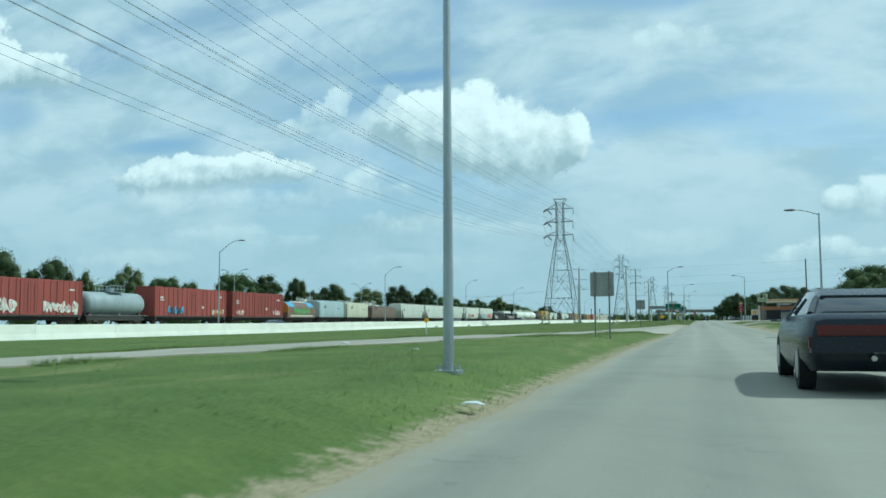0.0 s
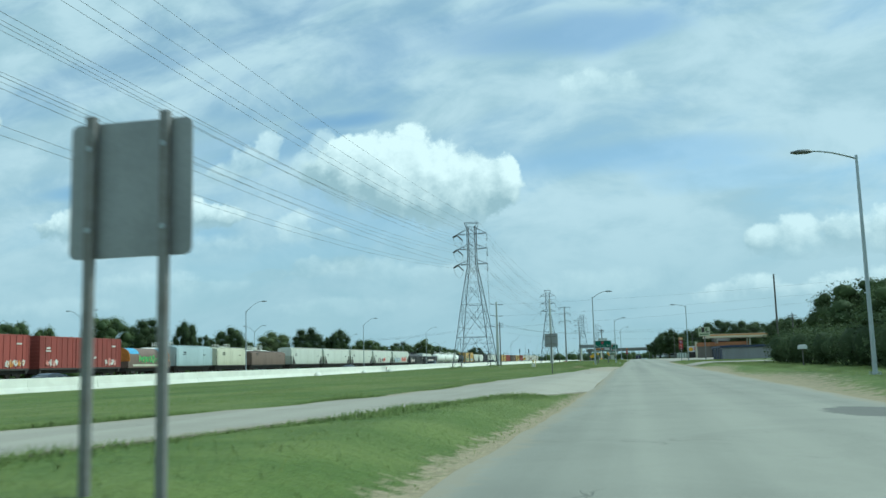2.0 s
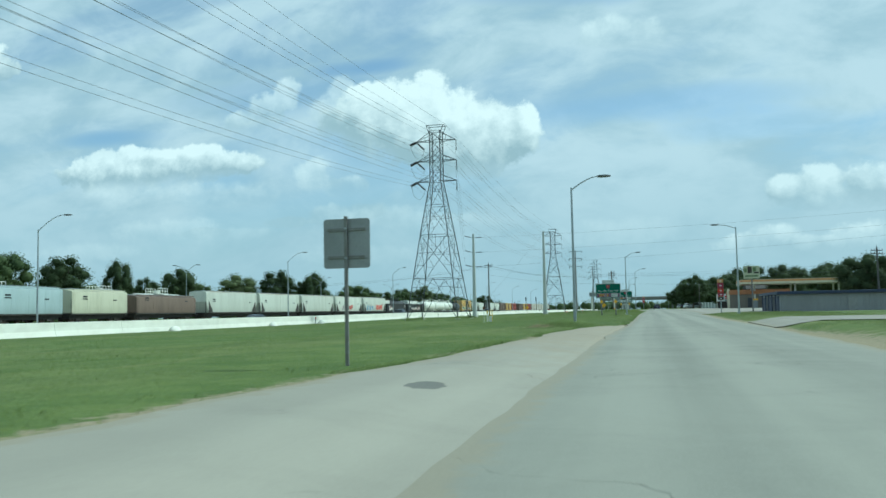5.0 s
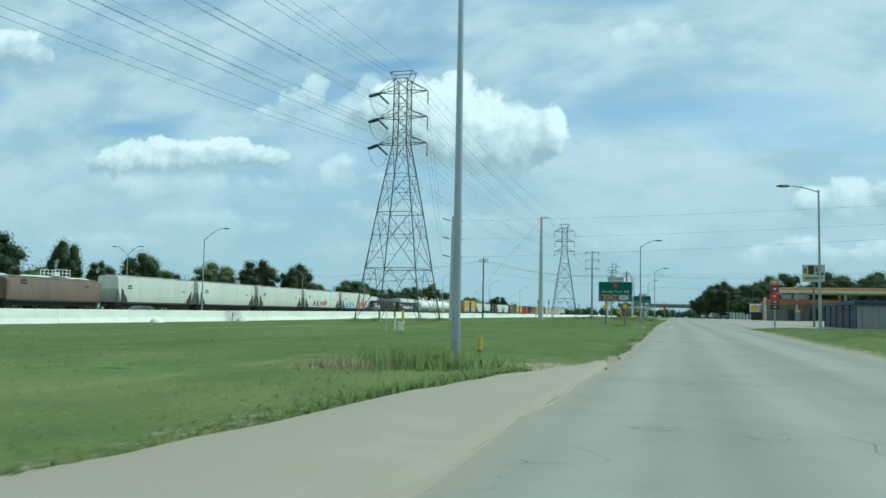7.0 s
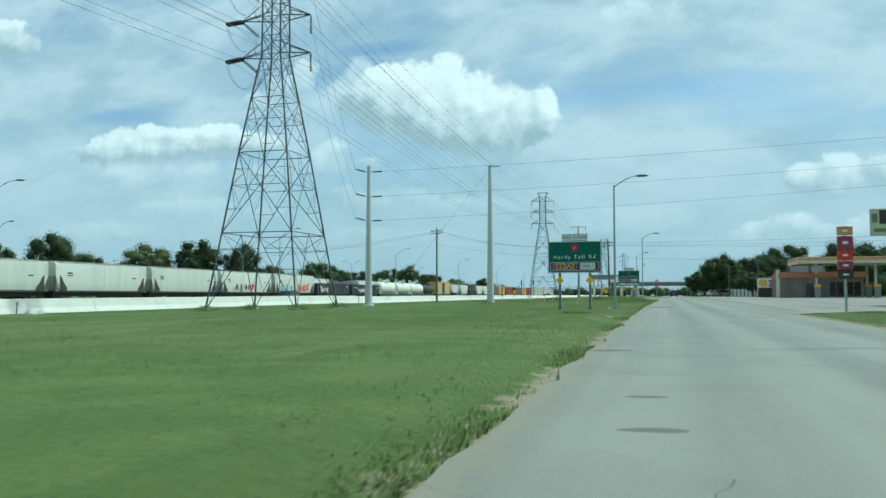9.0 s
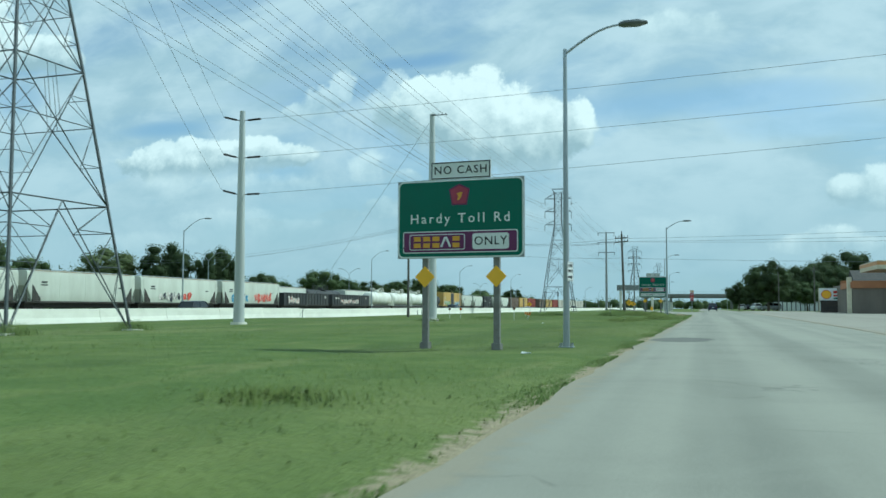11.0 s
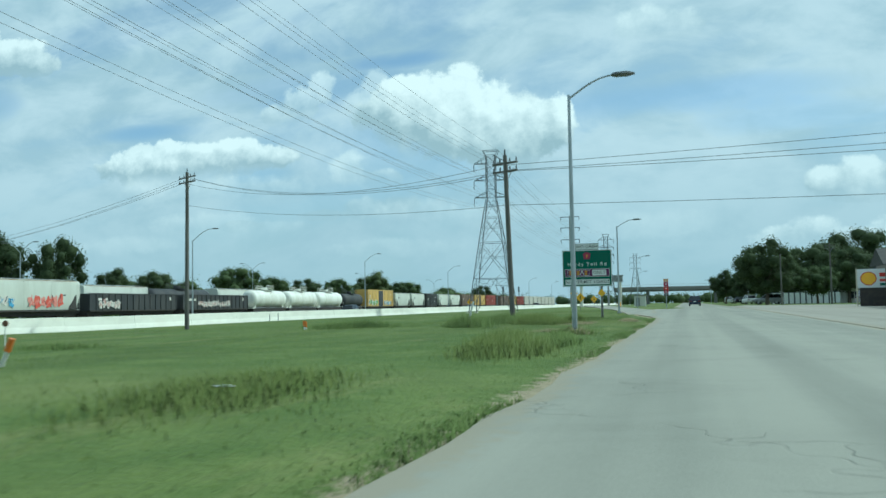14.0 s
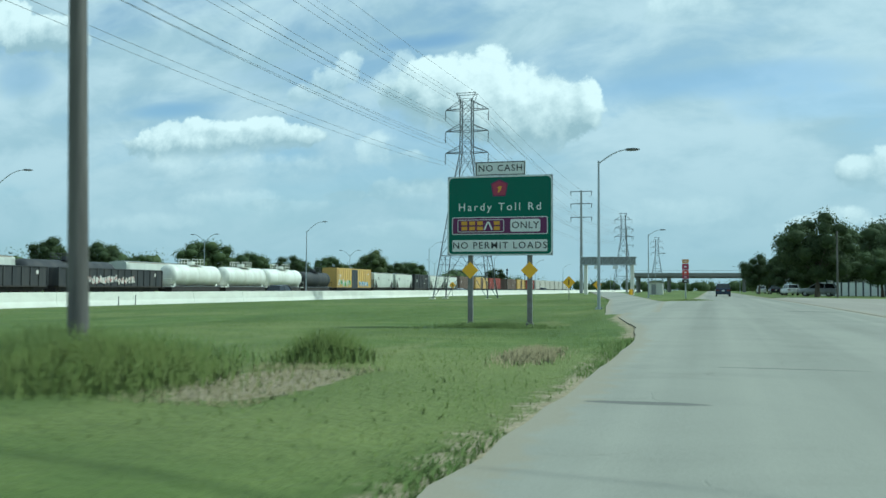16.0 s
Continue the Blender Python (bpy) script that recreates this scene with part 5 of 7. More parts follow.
def hopper(length, mat, top, label, bays=3, bulge=0.10, square=False):
    root = thing("covered_hopper", label, "railway wagon", group="wagons of the freight train")
    L = length - 1.0
    if square:
        prof = [(1.50, 1.18), (1.55, 1.30), (1.56, 2.2), (1.56, top - 0.55), (1.50, top - 0.30), (0.75, top - 0.12), (0, top)]
        inset = 0.35
    else:
        prof = [(1.46, 1.18), (1.52, 1.35), (1.54 + bulge * 0.3, 2.2), (1.55 + bulge * 0.2, 3.2), (1.54, top - 0.50), (1.50, top - 0.22), (1.30, top - 0.08), (0.7, top - 0.03), (0, top - 0.02)]
        inset = 0.75
    ring = [(x, z) for x, z in prof] + [(-x, z) for x, z in prof[-2::-1]]
    bm = shape()
    loft(bm, [[(x, y, z) for x, z in ring] for y in (-L / 2 + inset, -L / 6, L / 6, L / 2 - inset)])
    body = part("body", bm, mat, root, smooth=35)
    for k in range(1, 4):
        bm = shape()
        y = -L / 2 + inset + (L - 2 * inset) * k / 4
        loft(bm, [[(x * 1.006, y + d, z if z < 2 else z + 0.012) for x, z in prof] + [(x * 1.0, y + d, z) for x, z in prof[::-1]] for d in (-0.035, 0.035)])
        part("panel_seam", bm, mat, body)
    for e in (-1, 1):
        bm = shape()
        y0, y1 = e * (L / 2 - inset), e * (L / 2)
        low = 1.25 if square else 2.9
        loft(bm, [[(x * 0.998, y0, z) for x, z in ring], [(x * 0.985, y1, max(z, low)) for x, z in ring]])
        part("end_sheet", bm, mat, root)
        bm = shape()
        for s in (-1, 1):
            tube(bm, (s * 1.42, e * (L / 2 - 0.03), 1.1), (s * 1.42, e * (L / 2 - 0.03), 3.0), 0.06, n=4)
        bx(bm, (0, e * (L / 2 - 0.3), 1.08), (2.9, 0.9, 0.12))
        part("end_frame", bm, UNDER, root)
        ladder(root, 1.56, e * (L / 2 - 0.35), 1.2, top - 0.5, mat)
        if not square:
            # concave dark corner under the slope sheet
            edge_ = [(1.25, e * (L / 2 - 2.05)), (1.62, e * (L / 2 - 1.98)), (1.85, e * (L / 2 - 1.72)), (2.25, e * (L / 2 - 1.36)), (2.75, e * (L / 2 - 1.05)), (3.0, e * (L / 2 - inset))]
            bm = shape()
            flat(bm, [(1.565, e * (L / 2 - inset), 1.25)] + [(1.565, y, z) for z, y in edge_], 0.05, (1, 0, 0))
            part("end_opening", bm, UNDER, root, "dark triangular opening at the wagon end")
    bm = shape()
    bx(bm, (1.40, 0, top - 0.10), (0.16, L - 0.9, 0.12))
    part("roof_edge", bm, RUST_EDGE if not square else mat, root, "rust-streaked roof edge" if not square else "")
    for k in range(bays):
        bm = shape()
        y = (k - (bays - 1) / 2) * (L - 4.2) / bays
        loft(bm, [[(-1.35, y - 1.7, 1.2), (1.35, y - 1.7, 1.2), (1.35, y + 1.7, 1.2), (-1.35, y + 1.7, 1.2)], [(-0.5, y - 0.5, 0.45), (0.5, y - 0.5, 0.45), (0.5, y + 0.5, 0.45), (-0.5, y + 0.5, 0.45)]])
        part("discharge_chute", bm, UNDER, root)
    bm = shape()
    for s in (-1, 1):
        bx(bm, (s * 1.44, 0, 1.12), (0.12, L, 0.2))
    part("side_sill", bm, UNDER, root)
    bm = shape()
    for s in (-1, 1):
        bx(bm, (s * 0.62, 0, top + 0.07), (0.35, L - 0.6, 0.04))
    part("walkway", bm, GALV, root)
    for k in range(4 if length > 15 else 3):
        y = (k - 1.5) * L / 4.6
        bm = shape()
        tube(bm, (0, y, top - 0.04), (0, y, top + 0.12), 0.36, 0.32, 12)
        part("roof_hatch", bm, mat, root)
    stencils(root, 1.585, [(-L / 2 + 2.6, 3.3, 0.9, 0.18), (-L / 2 + 2.6, 3.0, 1.1, 0.12), (L / 2 - 3.0, 2.9, 0.8, 0.14)], BLACK)
    bogies(root, length)
    return root


def tank_wagon(length, mat, r, label, rail_mat=None):
    root = thing("tank_wagon", label, "railway wagon", group="wagons of the freight train")
    L, cz = length - 1.3, 1.15 + r
    bm = shape()
    rings = []
    for y, q in ((-L / 2, 0.30), (-L / 2 + 0.10, 0.62), (-L / 2 + 0.32, 0.88), (-L / 2 + 0.65, 1.0), (0, 1.0), (L / 2 - 0.65, 1.0), (L / 2 - 0.32, 0.88), (L / 2 - 0.10, 0.62), (L / 2, 0.30)):
        rings.append([(q * r * math.cos(2 * math.pi * k / 28), y, cz + q * r * math.sin(2 * math.pi * k / 28)) for k in range(28)])
    loft(bm, rings)
    part("tank", bm, mat, root, smooth=40)
    for y in (-L / 4, 0.05, L / 4):
        bm = shape()
        tube(bm, (0, y - 0.05, cz), (0, y + 0.05, cz), r + 0.012, n=28)
        part("weld_band", bm, mat, root)
    bm = shape()
    tube(bm, (0, 0, cz + r - 0.1), (0, 0, cz + r + 0.55), 0.55, 0.50, 16)
    part("manway", bm, mat, root, smooth=40)
    bm = shape()
    bx(bm, (0, 0, cz + r + 0.04), (2.2, 2.9, 0.07))
    for sx in (-1.08, 1.08):
        for sy in (-1.42, -0.7, 0, 0.7, 1.42):
            tube(bm, (sx, sy, cz + r - 0.15), (sx, sy, cz + r + 0.85), 0.045, n=5)
        for zz in (0.42, 0.85):
            tube(bm, (sx, -1.42, cz + r + zz), (sx, 1.42, cz + r + zz), 0.04, n=5)
    part("platform_rail", bm, rail_mat or mat, root)
    ladder(root, 1.0, 0.6, 1.2, cz + r, GALV)
    bm = shape()
    for s in (-1, 1):
        bx(bm, (0, s * (L / 2 - 0.9), 1.25), (1.9, 0.5, 0.5))
        bx(bm, (0, s * (L / 2 + 0.15), 1.08), (2.6, 0.9, 0.14))
        for sx in (-1.25, 1.25):
            tube(bm, (sx, s * (L / 2 + 0.5), 1.1), (sx, s * (L / 2 + 0.5), 2.1), 0.03, n=4)
        tube(bm, (-1.25, s * (L / 2 + 0.5), 2.1), (1.25, s * (L / 2 + 0.5), 2.1), 0.03, n=4)
    part("saddle", bm, UNDER if mat is not WHITE_TANK else mat, root)
    for sx in (-1.3, 1.3):
        bm = shape()
        tube(bm, (sx, -L / 2, 1.15), (sx, L / 2, 1.15), 0.03, n=4)
        part("side_rail", bm, GALV, root)
    bogies(root, length)
    return root


def gondola(length, mat, top, label):
    root = thing("gondola_wagon", label, "railway wagon", group="wagons of the freight train")
    L = length - 1.1
    bm = shape()
    for s in (-1, 1):
        bx(bm, (s * 1.45, 0, (1.05 + top) / 2), (0.06, L, top - 1.05))
        bx(bm, (s * 1.47, 0, top), (0.14, L, 0.12))
        bx(bm, (0, s * L / 2, (1.05 + top) / 2), (2.96, 0.06, top - 1.05))
    bx(bm, (0, 0, 1.08), (2.9, L, 0.06))
    part("body", bm, mat, root)
    n = 15
    for k in range(n + 1):
        for s in (-1, 1):
            bm = shape()
            bx(bm, (s * 1.525, -L / 2 + L * k / n, (1.08 + top) / 2), (0.10, 0.14, top - 1.08))
            part("side_post", bm, mat, root)
    bm = shape()
    for s in (-1, 1):
        bx(bm, (s * 1.47, 0, 1.02), (0.12, L, 0.16))
    part("side_sill", bm, UNDER, root)
    stencils(root, 1.52, [(-L / 2 + 2.0, top - 0.7, 0.7, 0.3), (-L / 2 + 3.3, top - 0.7, 0.5, 0.3), (L / 2 - 1.5, top - 0.6, 0.5, 0.45)], MARKS["white"])
    bogies(root, length)
    return root


def coil_wagon(length, label):
    root = thing("coil_wagon", label, "railway wagon", group="wagons of the freight train")
    L = length - 1.2
    prof = [(1.45, 1.9)] + [(1.45 * math.cos(a), 2.5 + 1.35 * math.sin(a)) for a in [radians(d) for d in (0, 20, 40, 60, 80, 100, 120, 140, 160, 180)]] + [(-1.45, 1.9)]
    bm = shape()
    loft(bm, [[(x, y, z) for x, z in prof] for y in (-L / 2 + 0.4, L / 2 - 0.4)])
    hood = part("hood", bm, BROWN_CAR, root, "brown rounded hood", smooth=40)
    for s, colour in ((-1, "blue"), (1, "blue")):
        bm = shape()
        y0, y1 = s * (L / 2 - 0.6), s * (L / 2 - 3.0)
        loft(bm, [[(x * 1.012, y, z + 0.01) for x, z in prof[2:6]] + [(x * 0.9, y, z - 0.1) for x, z in prof[5:1:-1]] for y in (y0, y1)])
        part("painted_mark", bm, MARKS[colour], hood, "pale blue sprayed mark")
    for s in (-1, 1):
        bm = shape()
        loft(bm, [[(x * 1.02, y, z + 0.02) for x, z in prof] for y in (s * (L / 2 - 0.42), s * (L / 2 - 0.32))])
        part("hood_band", bm, MARKS["orange"], hood)
    bm = shape()
    bx(bm, (0, 0, 1.45), (2.96, L, 0.9))
    part("body", bm, BROWN_CAR, root)
    scrawl(root, 1.49, -3.2, 3.4, 1.62, 2.75, ["green"], 5)
    bm = shape()
    bx(bm, (1.50, 0, 1.35), (0.02, L * 0.8, 0.28))
    part("painted_band", bm, CREAM_CAR, root, "cream band along the side")
    bogies(root, length)
    return root


def on_track(ob, y0, y1, x=-71.4):
    ob.matrix_basis = pose(x, (y0 + y1) / 2, RAIL, 0, 0, 0)
    return ob


def build_train():
    c = boxcar(18.0, RED_CAR, 5.1, "faded oxide-red boxcar with sprayed marks", 1)
    scrawl(c, 1.585, 1.8, 7.6, 1.25, 2.7, ["white"], 11)
    scrawl(c, 1.585, -8.0, -2.2, 1.25, 2.9, ["white"], 12)
    on_track(c, 75.0, 92.8)
    on_track(tank_wagon(12.9, GREY_TANK, 1.42, "weathered grey tank wagon"), 93.2, 105.9)
    c = boxcar(19.8, RED_CAR, 5.1, "oxide-red boxcar with sprayed marks along its foot", 2)
    scrawl(c, 1.585, -6.5, -2.4, 1.3, 2.5, ["blue", "black"], 21)
    scrawl(c, 1.585, 5.2, 8.6, 1.3, 2.3, ["white", "orange"], 22)
    on_track(c, 106.4, 126.2)
    c = boxcar(18.6, RED_CAR, 5.05, "brick-red ribbed boxcar with a few sprayed marks", 3)
    scrawl(c, 1.585, 4.8, 7.6, 1.3, 2.4, ["white", "pink"], 31)
    scrawl(c, 1.585, -7.6, -5.2, 1.3, 2.2, ["pink", "white"], 32)
    on_track(c, 127.0, 145.6)
    on_track(coil_wagon(13.0, "brown coil wagon with green and blue sprayed marks"), 146.6, 159.4)
    on_track(hopper(13.2, BLUE_CAR, 4.35, "pale blue-grey covered hopper wagon", 2, 0.0, True), 160.2, 173.4)
    on_track(hopper(13.0, CREAM_CAR, 4.25, "cream covered hopper wagon with railed sill", 2, 0.14, True), 174.2, 187.2)
    on_track(hopper(17.6, BROWN_CAR, 3.75, "dull brown low covered hopper wagon", 3, 0.05, True), 188.0, 206.6)
    base = hopper(20.0, HOP_CAR, 4.66, "long pale plastics hopper wagon with rust at the roof edge", 4)
    on_track(base, 208.5, 228.7)
    for k in (1, 2):
        copy_thing(base, pose(-71.4, 218.6 + 20.3 * k, RAIL))
    c = hopper(20.0, HOP_CAR, 4.66, "long pale hopper wagon with red and white sprayed marks", 4)
    scrawl(c, 1.592, -5.5, -0.4, 1.35, 2.7, ["white", "black"], 41)
    scrawl(c, 1.592, -0.2, 2.4, 1.35, 2.8, ["red"], 42)
    on_track(c, 269.4, 289.6)
    c = hopper(20.0, HOP_CAR, 4.66, "long pale hopper wagon with blue and pink sprayed marks", 4)
    scrawl(c, 1.592, -6.8, -1.4, 1.35, 2.9, ["blue", "white"], 43)
    scrawl(c, 1.592, 0.6, 6.4, 1.35, 2.9, ["pink", "red"], 44)
    on_track(c, 289.8, 310.0)
    c = gondola(20.4, BLACK_CAR, 3.15, "black ribbed gondola wagon")
    scrawl(c, 1.60, -8.0, -3.6, 1.3, 2.4, ["white"], 51)
    on_track(c, 310.7, 331.1)
    c = gondola(20.9, BLACK_CAR, 3.15, "black ribbed gondola wagon with whitish sprayed marks")
    scrawl(c, 1.60, -5.8, 3.8, 1.3, 2.4, ["white"], 52)
    on_track(c, 331.7, 352.8)
    t = tank_wagon(13.9, WHITE_TANK, 1.5, "white tank wagon with a railed top platform")
    on_track(t, 354.6, 368.3)
    copy_thing(t, pose(-71.4, 375.7, RAIL))
    copy_thing(t, pose(-71.4, 389.2, RAIL))
    on_track(tank_wagon(12.6, BLACK_CAR, 1.4, "black tank wagon behind white ones"), 396.4, 409)
    c = boxcar(19.6, YELL_CAR, 5.05, "faded yellow boxcar with a dark centre door and sprayed marks", 6, DARK_DOOR, True, YELL_CAR)
    scrawl(c, 1.585, -8.6, -2.4, 1.25, 2.9, ["white", "green"], 61)
    scrawl(c, 1.585, 2.4, 7.4, 1.25, 2.4, ["blue", "white"], 62)
    on_track(c, 410, 429.6)
    s = hopper(13.2, HOP_CAR, 4.4, "short pale rounded hopper wagon", 2, 0.14)
    on_track(s, 430.4, 443.6)
    copy_thing(s, pose(-71.4, 450.8, RAIL))
    on_track(boxcar(12.0, BLACK_CAR, 4.6, "dark boxcar in the far train", 7), 458.4, 470.4)
    copy_thing(s, pose(-71.4, 478, RAIL))
    copy_thing(s, pose(-71.4, 491.6, RAIL))
    a = boxcar(17.6, BROWN_CAR, 4.7, "brown boxcar in the far train", 8)
    on_track(a, 500, 517.6)
    copy_thing(a, pose(-71.4, 572, RAIL))
    b = boxcar(17.6, YELL_CAR, 4.7, "yellow boxcar with a brown door", 9, BROWN_CAR)
    on_track(b, 518.4, 536)
    copy_thing(b, pose(-71.4, 590, RAIL))
    d = boxcar(17.6, RED_CAR, 4.7, "red boxcar in the far train", 10)
    on_track(d, 536.8, 554.4)
    copy_thing(d, pose(-71.4, 608, RAIL))
    e = boxcar(24, STUCCO_CAR, 4.9, "long pale closed car-carrier wagon", 11, None, False)
    on_track(e, 618, 642)
    for k in range(1, 4):
        copy_thing(e, pose(-71.4, 630 + 24.6 * k, RAIL))
    # second track behind
    q = hopper(15.4, HOP_CAR, 4.45, "pale hopper wagon on the second track", 3)
    on_track(q, 316.5, 332, -76.6)
    copy_thing(q, pose(-76.6, 358.8, RAIL))
    on_track(tank_wagon(18, BLACK_CAR, 1.55, "black tank wagon on the second track"), 332.6, 350.6, -76.6)
    w = tank_wagon(14.5, WHITE_TANK, 1.55, "white tank wagon on the second track")
    on_track(w, 183, 197.5, -76.6)
    copy_thing(w, pose(-76.6, 205.5, RAIL))
    copy_thing(w, pose(-76.6, 168.5, RAIL))


STUCCO_CAR = material("pale_carrier_paint", (0.50, 0.47, 0.40), 0.7, second=(0.36, 0.33, 0.28), scale=0.5, streak=5, bump=0.004)
build_train()


# ---- vehicles: x to the right, y ahead, wheels on 0 ----
def vehicle(name, label, category, body_mat, half, outline, cabin, wheels, wheel_r, at, extras=True):
    """outline: rows (y, z_low, z_top, half width) from tail to nose; cabin: rows (y, half width at belt, z belt, half width at roof, z roof)."""
    root = thing(name, label, category, at)
    bm = shape()
    rings = []
    for y, zl, zt, hw in outline:
        rings.append([(-hw * 0.90, y, zl), (hw * 0.90, y, zl), (hw, y, zl + 0.18), (hw, y, (zl + zt) / 2 + 0.08), (hw * 0.94, y, zt - 0.03), (hw * 0.80, y, zt), (-hw * 0.80, y, zt), (-hw * 0.94, y, zt - 0.03), (-hw, y, (zl + zt) / 2 + 0.08), (-hw, y, zl + 0.18)])
    loft(bm, rings)
    body = part("body", bm, body_mat, root, smooth=35)
    bm = shape()
    loft(bm, [[(-wb, y, zb), (wb, y, zb), (wr, y, zr), (wr * 0.8, y, zr + 0.03), (-wr * 0.8, y, zr + 0.03), (-wr, y, zr)] for y, wb, zb, wr, zr in cabin])
    part("glasshouse", bm, GLASS_CAR, body, "dark tinted car glass", smooth=30)
    bm = shape()
    mids = cabin[1:-1]
    loft(bm, [[(-wr * 0.98, y, zr - 0.02), (wr * 0.98, y, zr - 0.02), (wr * 0.9, y, zr + 0.045), (-wr * 0.9, y, zr + 0.045)] for y, wb, zb, wr, zr in mids])
    part("roof", bm, body_mat, body, smooth=30)
    for s in (-1, 1):
        for (ya, wa, za, ra, zra), (yb, wb, zb, rb, zrb) in ((cabin[0], cabin[1]), (cabin[-1], cabin[-2])):
            bm = shape()
            tube(bm, (s * wa * 0.99, ya, za), (s * rb * 1.0, yb, zrb + 0.01), 0.05, 0.04, 6)
            part("pillar", bm, body_mat, body)
        y = (cabin[1][0] + cabin[-2][0]) / 2
        bm = shape()
        tube(bm, (s * cabin[1][1] * 1.005, y, cabin[1][2]), (s * cabin[1][3] * 1.01, y, cabin[1][4]), 0.04, n=6)
        part("pillar", bm, body_mat, body)
        bm = shape()
        ym = cabin[-2][0] + 0.25
        bx(bm, (s * (half + 0.10), ym, cabin[-1][2] + 0.06), (0.22, 0.09, 0.15))
        part("door_mirror", bm, PLASTIC, body)
        bm = shape()
        bx(bm, (s * (half * 0.72), outline[0][0] - 0.005, outline[0][2] - 0.17), (half * 0.46, 0.05, 0.15))
        part("tail_lamp", bm, TAIL, body, "red tail lamp")
        bm = shape()
        bx(bm, (s * (half * 0.70), outline[-1][0] - 0.02, outline[-1][2] - 0.14), (half * 0.4, 0.08, 0.13))
        part("headlight", bm, CHROME, body)
        for wy in wheels:
            bm = shape()
            x0, x1 = s * (half - 0.22), s * (half - 0.005)
            tube(bm, (x0, wy, wheel_r), (x1, wy, wheel_r), wheel_r, n=24)
            wh = part("wheel", bm, TYRE, root, smooth=40)
            bm = shape()
            tube(bm, (x1 - s * 0.02, wy, wheel_r), (x1 + s * 0.006, wy, wheel_r), wheel_r * 0.62, wheel_r * 0.55, 16)
            part("rim", bm, RIM, wh)
    bm = shape()
    bx(bm, (0, outline[0][0] - 0.03, outline[0][1] + 0.16), (half * 1.86, 0.16, 0.2))
    part("rear_bumper", bm, body_mat, body)
    bm = shape()
    bx(bm, (0, outline[-1][0] + 0.02, outline[-1][1] + 0.14), (half * 1.8, 0.14, 0.2))
    part("front_bumper", bm, PLASTIC, body)
    bm = shape()
    bx(bm, (0, outline[0][0] - 0.035, outline[0][2] - 0.22), (0.34, 0.03, 0.17))
    pl = part("number_plate", bm, WHITE, body, "pale number plate")
    bm = shape()
    bx(bm, (0, outline[0][0] - 0.054, outline[0][2] - 0.22), (0.24, 0.006, 0.06))
    part("plate_bar", bm, SIGN_BACK, pl)
    return root


SEDAN = [(-2.56, 0.46, 0.82, 0.74), (-2.50, 0.36, 0.94, 0.86), (-2.38, 0.29, 1.00, 0.92), (-1.6, 0.24, 1.03, 0.96), (0, 0.22, 1.00, 0.97), (1.0, 0.22, 0.97, 0.96), (2.0, 0.26, 0.88, 0.92), (2.4, 0.31, 0.80, 0.86), (2.55, 0.38, 0.72, 0.76)]
SEDAN_CAB = [(-1.80, 0.80, 1.0, 0.76, 1.01), (-1.30, 0.84, 1.0, 0.66, 1.22), (-0.85, 0.85, 1.0, 0.62, 1.32), (0.15, 0.85, 0.98, 0.62, 1.34), (0.60, 0.84, 0.97, 0.66, 1.22), (1.25, 0.80, 0.95, 0.78, 0.97)]
ys_, xs_ = 17.6, 2.0
sedan = vehicle("sedan", "dark navy sedan with a long red tail lamp strip", "car", CAR_DARK, 0.96, SEDAN, SEDAN_CAB, (-1.5, 1.45), 0.33, pose(xs_, ys_, z_road(ys_) + 0.03, 0.2, 0, 0))
body_ob = [o for o in sedan.children if o.name.startswith("body")][0]
bm = shape()
bx(bm, (0, -2.575, 0.80), (1.62, 0.05, 0.13))
part("lamp_strip", bm, TAIL, body_ob, "red reflector strip across the boot")
bm = shape()
for q in (-0.18, 0, 0.18):
    tube(bm, (q, -2.66, 0.46), (q, -2.62, 0.46), 0.035, n=10)
part("bumper_bolt", bm, CHROME, body_ob)

SUV = [(-2.3, 0.40, 1.0, 0.82), (-2.2, 0.30, 1.08, 0.92), (-1.2, 0.28, 1.10, 0.94), (0.8, 0.28, 1.06, 0.94), (1.8, 0.30, 1.0, 0.92), (2.3, 0.40, 0.85, 0.84)]
SUV_CAB = [(-2.22, 0.84, 1.05, 0.82, 1.06), (-1.95, 0.86, 1.08, 0.70, 1.62), (0.1, 0.86, 1.08, 0.72, 1.68), (1.05, 0.84, 1.04, 0.82, 1.06)]
suv = vehicle("suv", "dark blue SUV on the road ahead", "car", CAR_BLUE, 0.93, SUV, SUV_CAB, (-1.4, 1.4), 0.36, pose(1.9, 372, z_road(372) + 0.01))

for k, (y, m_, kind_) in enumerate(((100, CAR_BLUE, 0), (182, CAR_DARK, 0), (249, CAR_DARK, 1), (345, CAR_DARK, 1), (425, CAR_GREY, 0), (520, CAR_DARK, 1))):
    o_, c_ = (SUV, SUV_CAB) if kind_ else (SEDAN, SEDAN_CAB)
    lab = ("dark blue car", "black car", "black SUV", "dark SUV", "grey car", "dark SUV")[k] + " on the toll road beyond the barrier"
    vehicle("car", lab, "car", m_, 0.95, o_, c_, (-1.45, 1.42), 0.34, pose(-48.6, y, z_toll(y) + 0.07))

